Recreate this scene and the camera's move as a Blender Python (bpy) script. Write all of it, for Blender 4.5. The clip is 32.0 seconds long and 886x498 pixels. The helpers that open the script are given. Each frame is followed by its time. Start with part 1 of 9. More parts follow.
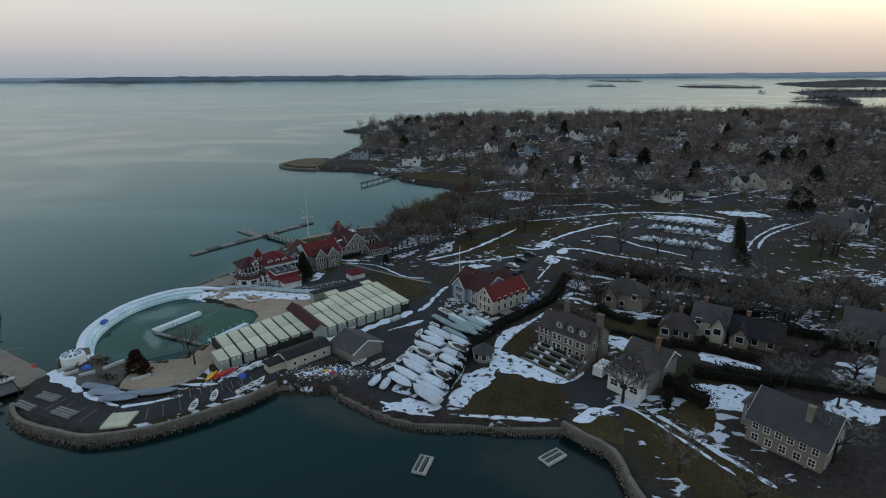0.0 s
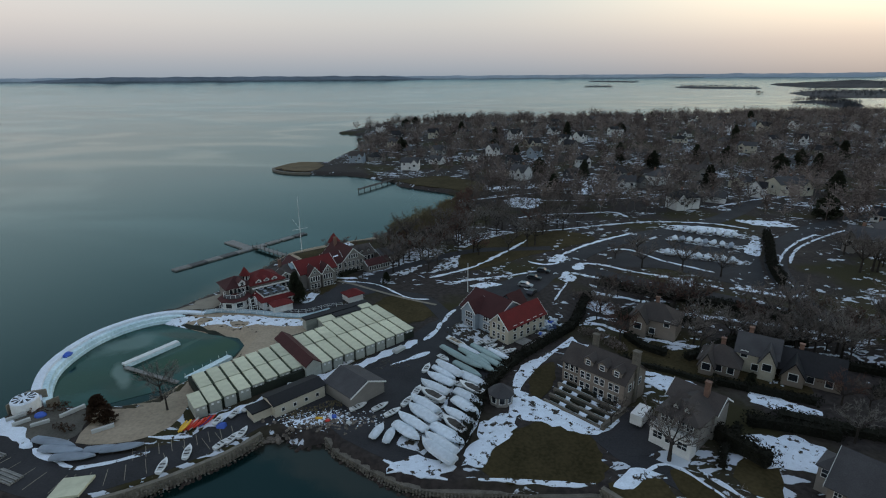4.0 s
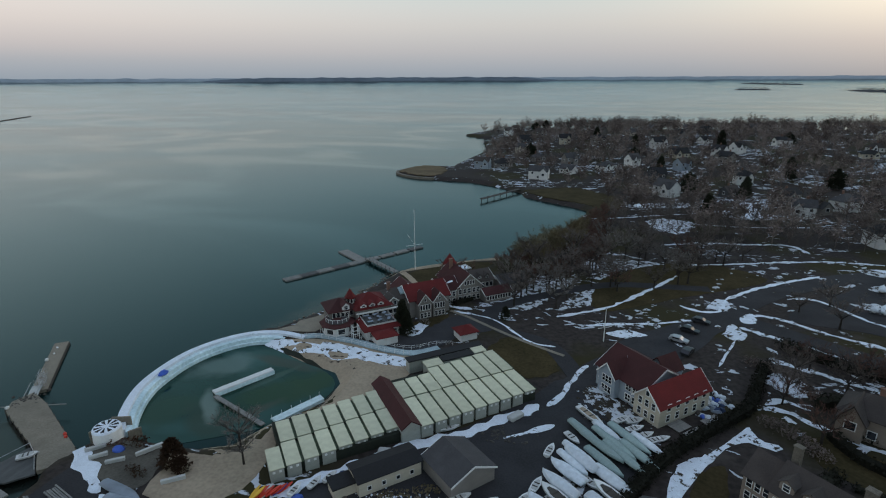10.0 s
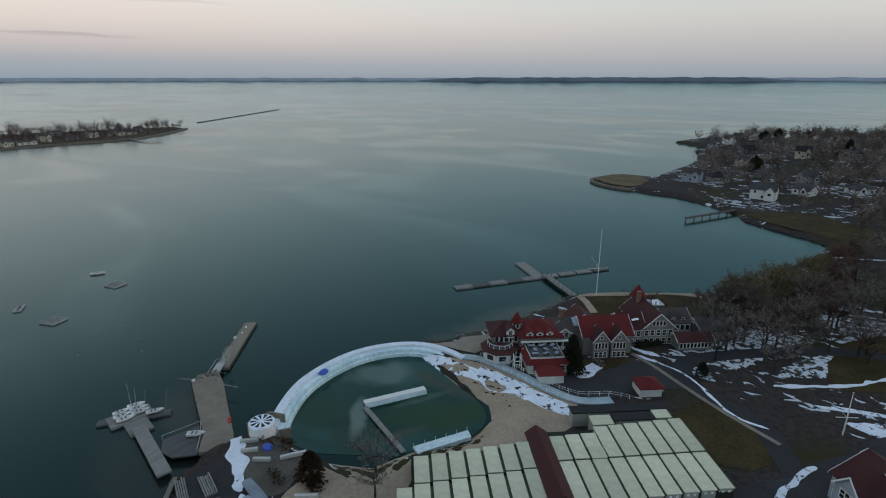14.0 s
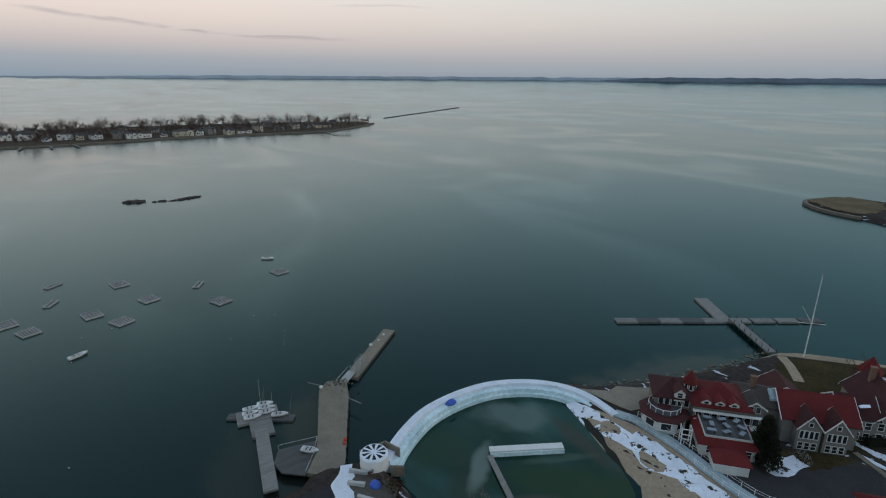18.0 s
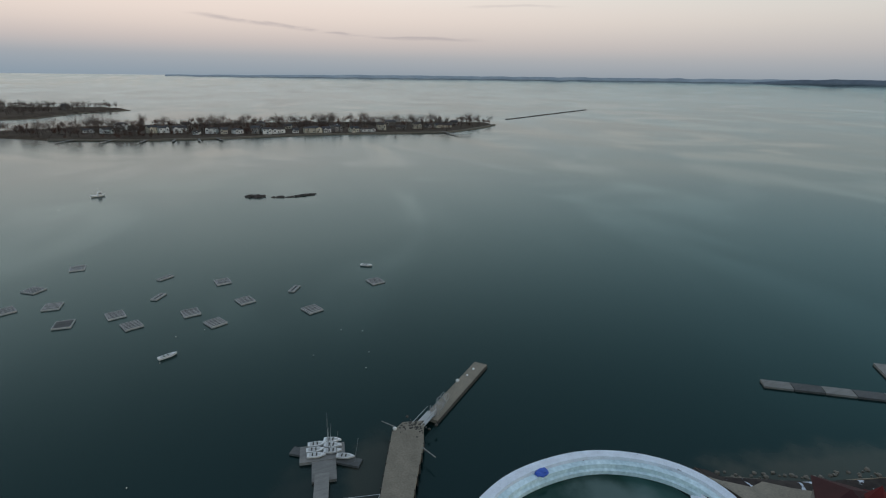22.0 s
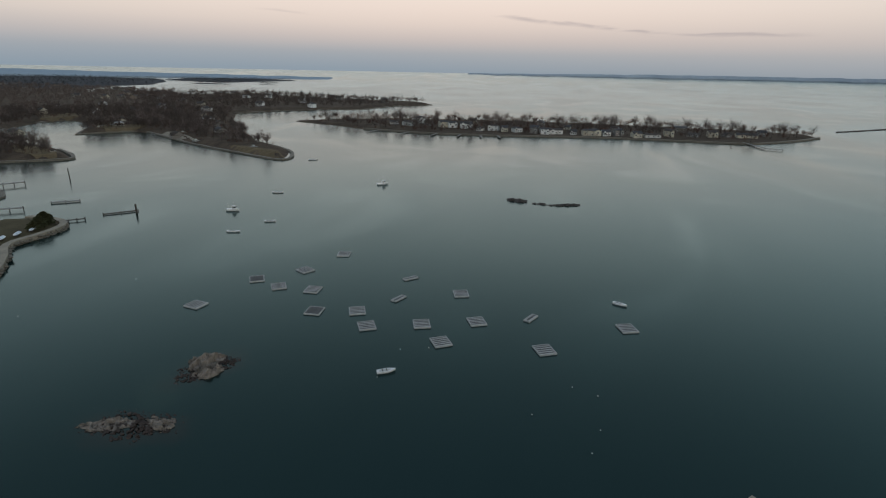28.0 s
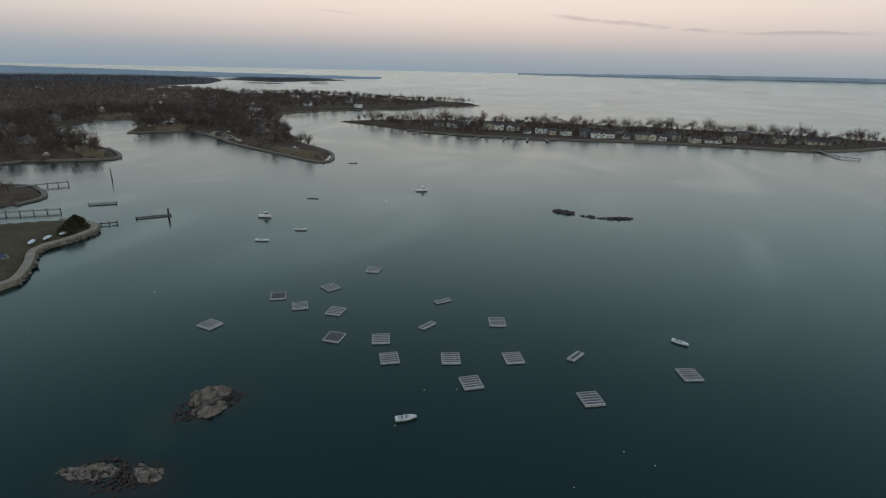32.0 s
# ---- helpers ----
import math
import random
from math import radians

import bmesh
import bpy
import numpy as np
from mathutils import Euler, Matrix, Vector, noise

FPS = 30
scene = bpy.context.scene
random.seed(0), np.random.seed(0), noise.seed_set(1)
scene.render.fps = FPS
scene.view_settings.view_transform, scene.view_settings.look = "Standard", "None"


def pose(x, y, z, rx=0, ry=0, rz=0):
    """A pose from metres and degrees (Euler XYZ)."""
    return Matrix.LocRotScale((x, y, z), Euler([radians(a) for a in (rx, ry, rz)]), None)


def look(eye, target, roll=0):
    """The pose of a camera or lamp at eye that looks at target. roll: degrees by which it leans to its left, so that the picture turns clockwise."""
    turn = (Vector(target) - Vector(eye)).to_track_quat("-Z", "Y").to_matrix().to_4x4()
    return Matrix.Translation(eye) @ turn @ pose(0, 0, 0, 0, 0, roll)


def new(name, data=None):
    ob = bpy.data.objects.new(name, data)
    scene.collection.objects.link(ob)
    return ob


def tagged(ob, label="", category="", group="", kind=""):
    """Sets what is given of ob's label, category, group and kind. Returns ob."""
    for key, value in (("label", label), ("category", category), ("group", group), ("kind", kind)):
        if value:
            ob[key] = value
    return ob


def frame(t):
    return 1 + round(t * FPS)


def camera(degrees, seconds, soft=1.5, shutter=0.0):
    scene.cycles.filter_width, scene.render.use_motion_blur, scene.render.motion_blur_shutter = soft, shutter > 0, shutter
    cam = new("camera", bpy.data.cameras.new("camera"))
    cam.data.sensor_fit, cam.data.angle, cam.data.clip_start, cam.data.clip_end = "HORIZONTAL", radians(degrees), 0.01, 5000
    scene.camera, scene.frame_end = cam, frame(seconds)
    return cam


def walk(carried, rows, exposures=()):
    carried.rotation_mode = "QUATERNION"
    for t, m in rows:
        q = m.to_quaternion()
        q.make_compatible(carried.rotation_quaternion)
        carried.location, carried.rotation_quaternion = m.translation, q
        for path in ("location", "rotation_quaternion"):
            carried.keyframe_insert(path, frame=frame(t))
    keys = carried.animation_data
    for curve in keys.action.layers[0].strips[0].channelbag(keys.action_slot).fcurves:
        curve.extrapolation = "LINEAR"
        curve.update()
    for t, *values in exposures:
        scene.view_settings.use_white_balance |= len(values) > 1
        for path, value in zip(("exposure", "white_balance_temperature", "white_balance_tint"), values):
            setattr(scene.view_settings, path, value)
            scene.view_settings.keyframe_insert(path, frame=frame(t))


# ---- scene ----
cam = camera(78.9, 32.0, 1.1)


def aim(eye, yaw, pitch, roll):
    """The pose of the flying camera: yaw to the left of +y, pitch upwards, roll as look() takes it."""
    a, b = radians(yaw), radians(pitch)
    return look(eye, (eye[0] - 100 * math.sin(a) * math.cos(b), eye[1] + 100 * math.cos(a) * math.cos(b), eye[2] + 100 * math.sin(b)), roll)


PATH = [
    (0, (0.00, 0.00, 65.00), -0.00, -17.77, -0.41),
    (0.5, (-0.24, 2.19, 65.02), -0.04, -17.78, -0.43),
    (1, (-0.54, 4.39, 65.02), -0.10, -17.78, -0.43),
    (1.5, (-0.92, 6.60, 65.02), -0.14, -17.78, -0.43),
    (2, (-1.34, 8.80, 65.01), -0.21, -17.77, -0.42),
    (2.5, (-1.79, 10.99, 64.99), -0.30, -17.77, -0.41),
    (3, (-2.22, 13.17, 64.95), -0.36, -17.76, -0.40),
    (3.5, (-2.64, 15.34, 64.92), -0.40, -17.74, -0.40),
    (5.5, (-4.08, 24.06, 64.78), -0.46, -17.68, -0.40),
    (6, (-4.41, 26.21, 64.74), -0.50, -17.65, -0.38),
    (6.5, (-4.76, 28.37, 64.73), -0.45, -17.63, -0.34),
    (7, (-5.15, 30.51, 64.76), -0.52, -17.61, -0.30),
    (7.5, (-5.54, 32.59, 64.82), -0.30, -17.59, -0.27),
    (8, (-5.87, 34.63, 64.91), 2.14, -17.59, -0.23),
    (8.5, (-6.12, 36.64, 65.01), 4.80, -17.58, -0.20),
    (9, (-6.31, 38.64, 65.12), 7.42, -17.57, -0.20),
    (9.5, (-6.48, 40.62, 65.22), 10.25, -17.56, -0.23),
    (10, (-6.67, 42.59, 65.31), 12.79, -17.55, -0.25),
    (10.5, (-6.91, 44.55, 65.39), 15.15, -17.55, -0.25),
    (11, (-7.20, 46.52, 65.45), 17.81, -17.55, -0.25),
    (11.5, (-7.52, 48.48, 65.51), 20.62, -17.54, -0.25),
    (12, (-7.87, 50.42, 65.56), 23.54, -17.54, -0.25),
    (12.5, (-8.24, 52.32, 65.61), 26.10, -17.54, -0.23),
    (13, (-8.67, 54.19, 65.68), 28.62, -17.54, -0.17),
    (13.5, (-9.18, 56.03, 65.75), 31.12, -17.54, -0.10),
    (14, (-9.80, 57.86, 65.82), 33.39, -17.53, -0.03),
    (14.5, (-10.49, 59.70, 65.87), 35.63, -17.53, 0.02),
    (16.5, (-14.32, 67.06, 65.60), 45.20, -17.57, 0.28),
    (17, (-15.66, 68.98, 65.57), 47.64, -17.60, 0.31),
    (17.5, (-17.00, 70.89, 65.56), 49.78, -17.62, 0.34),
    (18, (-18.36, 72.78, 65.56), 51.68, -17.64, 0.37),
    (18.5, (-19.76, 74.63, 65.59), 53.23, -17.65, 0.40),
    (19, (-21.23, 76.44, 65.62), 54.65, -17.65, 0.43),
    (19.5, (-22.79, 78.19, 65.65), 56.07, -17.64, 0.47),
    (20, (-24.46, 79.85, 65.67), 57.36, -17.65, 0.52),
    (20.5, (-26.22, 81.42, 65.69), 58.69, -17.65, 0.57),
    (21, (-28.03, 82.88, 65.70), 60.60, -17.67, 0.61),
    (21.5, (-29.85, 84.26, 65.72), 62.52, -17.70, 0.64),
    (22, (-31.69, 85.56, 65.75), 64.45, -17.72, 0.67),
    (22.5, (-33.56, 86.79, 65.79), 66.56, -17.75, 0.70),
    (23, (-35.48, 87.93, 65.86), 69.24, -17.79, 0.73),
    (23.5, (-37.44, 88.97, 65.94), 71.96, -17.84, 0.75),
    (24, (-39.42, 89.93, 66.03), 74.36, -17.89, 0.79),
    (24.5, (-41.42, 90.84, 66.13), 76.59, -17.94, 0.83),
    (26.5, (-49.86, 93.39, 66.41), 85.57, -18.09, 1.03),
    (27, (-52.16, 93.71, 66.42), 88.19, -18.13, 1.07),
    (27.5, (-54.48, 94.02, 66.43), 90.56, -18.17, 1.10),
    (28, (-56.82, 94.32, 66.46), 93.15, -18.22, 1.12),
    (28.5, (-59.13, 94.62, 66.50), 95.35, -18.25, 1.11),
    (29, (-61.38, 94.89, 66.55), 95.77, -18.28, 1.09),
    (29.5, (-63.59, 95.11, 66.62), 96.17, -18.29, 1.08),
    (30, (-65.78, 95.28, 66.71), 96.62, -18.29, 1.08),
    (30.5, (-67.98, 95.39, 66.82), 97.19, -18.30, 1.11),
    (31, (-70.21, 95.45, 66.96), 97.72, -18.32, 1.15),
    (31.5, (-72.48, 95.46, 67.11), 98.21, -18.33, 1.19),
    (32, (-74.77, 95.44, 67.28), 98.08, -18.33, 1.22),
]
walk(cam, [(t, aim(eye, yaw, pitch, roll)) for t, eye, yaw, pitch, roll in PATH], ((0, 0.03, 6500, 10), (9, 0.0, 6500, 10), (18, -0.05, 6500, 10), (23, -0.05, 6700, 10), (28, -0.04, 6820, 11), (32, 0.0, 6780, 11)))

# ---------------------------------------------------------------- sky and light
SUNSET = Vector((0.78, 0.62, 0.0)).normalized()


def build_world():
    """A dusk sky: blue-grey haze on the horizon, a pink belt, cream above, afterglow towards the sunset, a few thin clouds."""
    world = bpy.data.worlds.new("dusk_sky")
    scene.world = world
    world.use_nodes = True
    nt = world.node_tree
    nt.nodes.clear()
    N, L = nt.nodes.new, nt.links.new
    out, bg = N("ShaderNodeOutputWorld"), N("ShaderNodeBackground")
    co, sep = N("ShaderNodeTexCoord"), N("ShaderNodeSeparateXYZ")
    L(co.outputs["Generated"], sep.inputs[0])
    ramp = N("ShaderNodeValToRGB")
    stops = ((0.0, (0.30, 0.35, 0.405)), (0.018, (0.375, 0.405, 0.445)), (0.045, (0.49, 0.487, 0.497)), (0.085, (0.61, 0.60, 0.577)), (0.14, (0.70, 0.71, 0.68)),
             (0.175, (0.64, 0.73, 0.77)), (0.28, (0.54, 0.67, 0.74)), (0.45, (0.35, 0.52, 0.60)), (0.7, (0.40, 0.54, 0.67)), (1.0, (0.52, 0.58, 0.80)))
    ramp.color_ramp.elements.remove(ramp.color_ramp.elements[1])
    for n, (p, c) in enumerate(stops):
        e = ramp.color_ramp.elements[0] if n == 0 else ramp.color_ramp.elements.new(p)
        e.position, e.color = p, (*c, 1)
    L(sep.outputs["Z"], ramp.inputs[0])

    def math_node(op, a, b=None):
        m = N("ShaderNodeMath")
        m.operation = op
        for k, v in ((0, a), (1, b)):
            if v is None:
                continue
            if isinstance(v, (int, float)):
                m.inputs[k].default_value = v
            else:
                L(v, m.inputs[k])
        return m.outputs[0]

    # afterglow: strong round the sunset's bearing, fading upwards
    dx = math_node("MULTIPLY", sep.outputs["X"], SUNSET.x)
    dy = math_node("MULTIPLY", sep.outputs["Y"], SUNSET.y)
    toward = math_node("POWER", math_node("MAXIMUM", math_node("ADD", dx, dy), 0.0), 7.5)
    rise = math_node("MULTIPLY", toward, 1.0)
    mix = N("ShaderNodeMix")
    mix.data_type = "RGBA"
    L(rise, mix.inputs["Factor"])
    L(ramp.outputs[0], mix.inputs["A"])
    warm = N("ShaderNodeValToRGB")
    warm.color_ramp.elements.remove(warm.color_ramp.elements[1])
    for n, (p, c) in enumerate(((0.0, (0.52, 0.42, 0.36)), (0.05, (0.90, 0.72, 0.57)), (0.12, (1.75, 1.45, 1.02)), (0.22, (0.80, 0.80, 0.74)), (0.36, (0.42, 0.54, 0.60)), (1.0, (0.3, 0.42, 0.52)))):
        e = warm.color_ramp.elements[0] if n == 0 else warm.color_ramp.elements.new(p)
        e.position, e.color = p, (*c, 1)
    L(sep.outputs["Z"], warm.inputs[0])
    L(warm.outputs[0], mix.inputs["B"])
    # away from the sunset the haze is bluer
    away = math_node("POWER", math_node("MAXIMUM", math_node("MULTIPLY", math_node("ADD", dx, dy), -1.0), 0.0), 2.0)
    low = N("ShaderNodeMapRange")
    low.inputs["From Min"].default_value, low.inputs["From Max"].default_value = 0.075, 0.0
    low.clamp = True
    L(sep.outputs["Z"], low.inputs["Value"])
    cool = N("ShaderNodeMix")
    cool.data_type = "RGBA"
    L(math_node("MULTIPLY", math_node("MULTIPLY", away, low.outputs[0]), 0.55), cool.inputs["Factor"])
    L(mix.outputs["Result"], cool.inputs["A"])
    cool.inputs["B"].default_value = (0.23, 0.33, 0.43, 1)
    # the paler belt opposite the sunset
    belt = N("ShaderNodeValToRGB")
    belt.color_ramp.elements.remove(belt.color_ramp.elements[1])
    for n, (p, c) in enumerate(((0.03, 0.0), (0.10, 0.42), (0.25, 0.66), (0.45, 0.25), (0.7, 0.0))):
        e = belt.color_ramp.elements[0] if n == 0 else belt.color_ramp.elements.new(p)
        e.position, e.color = p, (c, c, c, 1)
    L(sep.outputs["Z"], belt.inputs[0])
    pale = N("ShaderNodeMix")
    pale.data_type = "RGBA"
    L(math_node("MULTIPLY", math_node("POWER", math_node("MAXIMUM", math_node("MULTIPLY", dx, -1.25), 0.0), 1.5), belt.outputs[0]), pale.inputs["Factor"])
    L(cool.outputs["Result"], pale.inputs["A"])
    pale.inputs["B"].default_value = (1.02, 0.94, 0.88, 1)
    # the high sky is brighter in the west than in the north, and deeper overhead
    def ranged(value, lo, hi, to_lo=0.0, to_hi=1.0, smooth=True):
        m = N("ShaderNodeMapRange")
        m.interpolation_type = "SMOOTHSTEP" if smooth else "LINEAR"
        for key, v in (("From Min", lo), ("From Max", hi), ("To Min", to_lo), ("To Max", to_hi)):
            m.inputs[key].default_value = v
        L(value, m.inputs["Value"])
        return m.outputs[0]

    west = math_node("POWER", math_node("MAXIMUM", math_node("MULTIPLY", sep.outputs["X"], -1.0), 0.0), 2.0)
    north = math_node("POWER", math_node("MAXIMUM", sep.outputs["Y"], 0.0), 2.0)
    south = math_node("POWER", math_node("MAXIMUM", math_node("MULTIPLY", sep.outputs["Y"], -1.0), 0.0), 2.0)
    lean = math_node("SUBTRACT", math_node("MULTIPLY", west, 0.30), math_node("MULTIPLY", north, 0.26))
    gain = math_node("ADD", math_node("MULTIPLY", lean, ranged(sep.outputs["Z"], 0.10, 0.22)), 1.0)
    deep = math_node("SUBTRACT", 1.0, math_node("MULTIPLY", ranged(sep.outputs["Z"], 0.34, 0.56), math_node("MULTIPLY", math_node("ADD", west, south), 0.50)))
    lit = N("ShaderNodeVectorMath")
    lit.operation = "SCALE"
    L(pale.outputs["Result"], lit.inputs[0]), L(math_node("MULTIPLY", gain, deep), lit.inputs["Scale"])
    # one long thin streak of cloud low in the west, with a few wisps above it
    bearing = math_node("ARCTAN2", math_node("MULTIPLY", sep.outputs["X"], -1.0), sep.outputs["Y"])
    puff = N("ShaderNodeTexNoise")
    stretch = N("ShaderNodeMapping")
    stretch.inputs["Scale"].default_value = (7.0, 7.0, 60.0)
    L(co.outputs["Generated"], stretch.inputs["Vector"]), L(stretch.outputs[0], puff.inputs["Vector"])
    puff.inputs["Scale"].default_value, puff.inputs["Detail"].default_value, puff.inputs["Distortion"].default_value = 1.5, 5.0, 0.5
    ragged = math_node("MULTIPLY", math_node("SUBTRACT", puff.outputs[0], 0.5), 0.012)
    shade = None
    for a0, a1, z0, z1, thick, strength in ((1.04, 1.33, 0.060, 0.064, 0.0042, 0.42), (1.22, 1.56, 0.061, 0.092, 0.0046, 0.50), (1.83, 1.96, 0.086, 0.092, 0.0030, 0.25), (0.90, 1.12, 0.113, 0.113, 0.0030, 0.20)):
        middle = math_node("ADD", ranged(bearing, a0, a1, z0, z1, False), ragged)
        off = math_node("DIVIDE", math_node("ABSOLUTE", math_node("SUBTRACT", sep.outputs["Z"], middle)), thick)
        body = math_node("MULTIPLY", ranged(off, 1.0, 0.0), ranged(puff.outputs[0], 0.30, 0.62))
        ends = math_node("MULTIPLY", ranged(bearing, a0, a0 + 0.08), ranged(bearing, a1, a1 - 0.08))
        one = math_node("MULTIPLY", math_node("MULTIPLY", body, ends), strength)
        shade = one if shade is None else math_node("MAXIMUM", shade, one)
    cloud = N("ShaderNodeMix")
    cloud.data_type = "RGBA"
    # the west is rosier low down
    rosy, blush = N("ShaderNodeMix"), N("ShaderNodeVectorMath")
    rosy.data_type, blush.operation = "RGBA", "MULTIPLY"
    blush.inputs[1].default_value = (1.06, 0.965, 0.94)
    L(lit.outputs[0], blush.inputs[0]), L(lit.outputs[0], rosy.inputs["A"]), L(blush.outputs[0], rosy.inputs["B"])
    L(math_node("MULTIPLY", math_node("MULTIPLY", west, ranged(sep.outputs["Z"], 0.02, 0.06)), ranged(sep.outputs["Z"], 0.17, 0.10)), rosy.inputs["Factor"])
    # the north is cooler than the rest
    chill, cast = N("ShaderNodeMix"), N("ShaderNodeVectorMath")
    chill.data_type, cast.operation = "RGBA", "MULTIPLY"
    cast.inputs[1].default_value = (0.76, 1.0, 1.06)
    L(rosy.outputs["Result"], cast.inputs[0]), L(rosy.outputs["Result"], chill.inputs["A"]), L(cast.outputs[0], chill.inputs["B"]), L(math_node("MULTIPLY", north, ranged(sep.outputs["Z"], 0.08, 0.22)), chill.inputs["Factor"])
    L(shade, cloud.inputs["Factor"]), L(chill.outputs["Result"], cloud.inputs["A"])
    cloud.inputs["B"].default_value = (0.33, 0.31, 0.35, 1)
    L(cloud.outputs["Result"], bg.inputs["Color"])
    bg.inputs["Strength"].default_value = 1.0
    L(bg.outputs[0], out.inputs[0])


build_world()
sun = new("sun", bpy.data.lights.new("sun", "SUN"))
sun.data.energy, sun.data.angle, sun.data.color = 0.35, radians(25), (1.0, 0.80, 0.62)
sun.matrix_world = look((0, 0, 300), Vector((0, 0, 300)) - 100 * (SUNSET + Vector((0, 0, 0.22))))


# ---------------------------------------------------------------- materials
def mat(name, col, rough=0.8, metal=0.0, scale=1.0, amp=0.22, bump=0.25, fine=9.0, tint=None, spec=0.35, stretch=(1, 1, 1), vary=0.12):
    """A surface with broad stains, fine grain, relief, and a little difference from object to object."""
    m = bpy.data.materials.new(name)
    m.use_nodes = True
    nt = m.node_tree
    N, L = nt.nodes.new, nt.links.new
    b = nt.nodes["Principled BSDF"]
    b.inputs["Roughness"].default_value, b.inputs["Metallic"].default_value = rough, metal
    b.inputs["Specular IOR Level"].default_value = spec
    co, mp = N("ShaderNodeTexCoord"), N("ShaderNodeMapping")
    mp.inputs["Scale"].default_value = stretch
    L(co.outputs["Object"], mp.inputs["Vector"])
    big, small = N("ShaderNodeTexNoise"), N("ShaderNodeTexNoise")
    big.inputs["Scale"].default_value, big.inputs["Detail"].default_value = 0.35 * scale, 4
    small.inputs["Scale"].default_value, small.inputs["Detail"].default_value = fine * scale * 0.35, 6
    L(mp.outputs[0], big.inputs["Vector"]), L(mp.outputs[0], small.inputs["Vector"])
    mix = N("ShaderNodeMix")
    mix.data_type = "RGBA"
    lo = [c * (1 - amp) for c in col]
    hi = [min(1, c * (1 + amp)) for c in (tint or col)]
    mix.inputs["A"].default_value, mix.inputs["B"].default_value = (*lo, 1), (*hi, 1)
    add = N("ShaderNodeMath")
    add.operation = "MULTIPLY_ADD"
    add.inputs[1].default_value = 0.55
    L(small.outputs[0], add.inputs[0])
    half = N("ShaderNodeMath")
    half.operation = "MULTIPLY"
    half.inputs[1].default_value = 0.55
    L(big.outputs[0], half.inputs[0]), L(half.outputs[0], add.inputs[2])
    spread = N("ShaderNodeMapRange")
    spread.inputs["From Min"].default_value, spread.inputs["From Max"].default_value = 0.35, 0.75
    L(add.outputs[0], spread.inputs["Value"]), L(spread.outputs[0], mix.inputs["Factor"])
    inf, hsv, val = N("ShaderNodeObjectInfo"), N("ShaderNodeHueSaturation"), N("ShaderNodeMapRange")
    val.inputs["To Min"].default_value, val.inputs["To Max"].default_value = 1 - vary, 1 + vary
    L(inf.outputs["Random"], val.inputs["Value"]), L(val.outputs[0], hsv.inputs["Value"])
    L(mix.outputs["Result"], hsv.inputs["Color"]), L(hsv.outputs[0], b.inputs["Base Color"])
    if bump:
        bp = N("ShaderNodeBump")
        bp.inputs["Strength"].default_value, bp.inputs["Distance"].default_value = bump, 0.08
        L(small.outputs[0], bp.inputs["Height"]), L(bp.outputs[0], b.inputs["Normal"])
    return m


def clapboard(name, col, pitch=0.16):
    """Painted boards or shingle courses: thin level shadow lines and weathering."""
    m = mat(name, col, 0.75, scale=1.4, amp=0.14, bump=0.0, stretch=(1, 1, 2.5))
    nt = m.node_tree
    N, L = nt.nodes.new, nt.links.new
    co, wave, bp = N("ShaderNodeTexCoord"), N("ShaderNodeTexWave"), N("ShaderNodeBump")
    wave.bands_direction, wave.wave_profile = "Z", "SAW"
    wave.inputs["Scale"].default_value = 0.314 / pitch
    wave.inputs["Distortion"].default_value = 0.3
    L(co.outputs["Object"], wave.inputs["Vector"]), L(wave.outputs["Fac"], bp.inputs["Height"])
    bp.inputs["Strength"].default_value, bp.inputs["Distance"].default_value = 0.6, 0.03
    L(bp.outputs[0], nt.nodes["Principled BSDF"].inputs["Normal"])
    return m


def glassy(name, col, rough=0.12):
    m = mat(name, col, rough, amp=0.3, bump=0.0, spec=0.6)
    return m


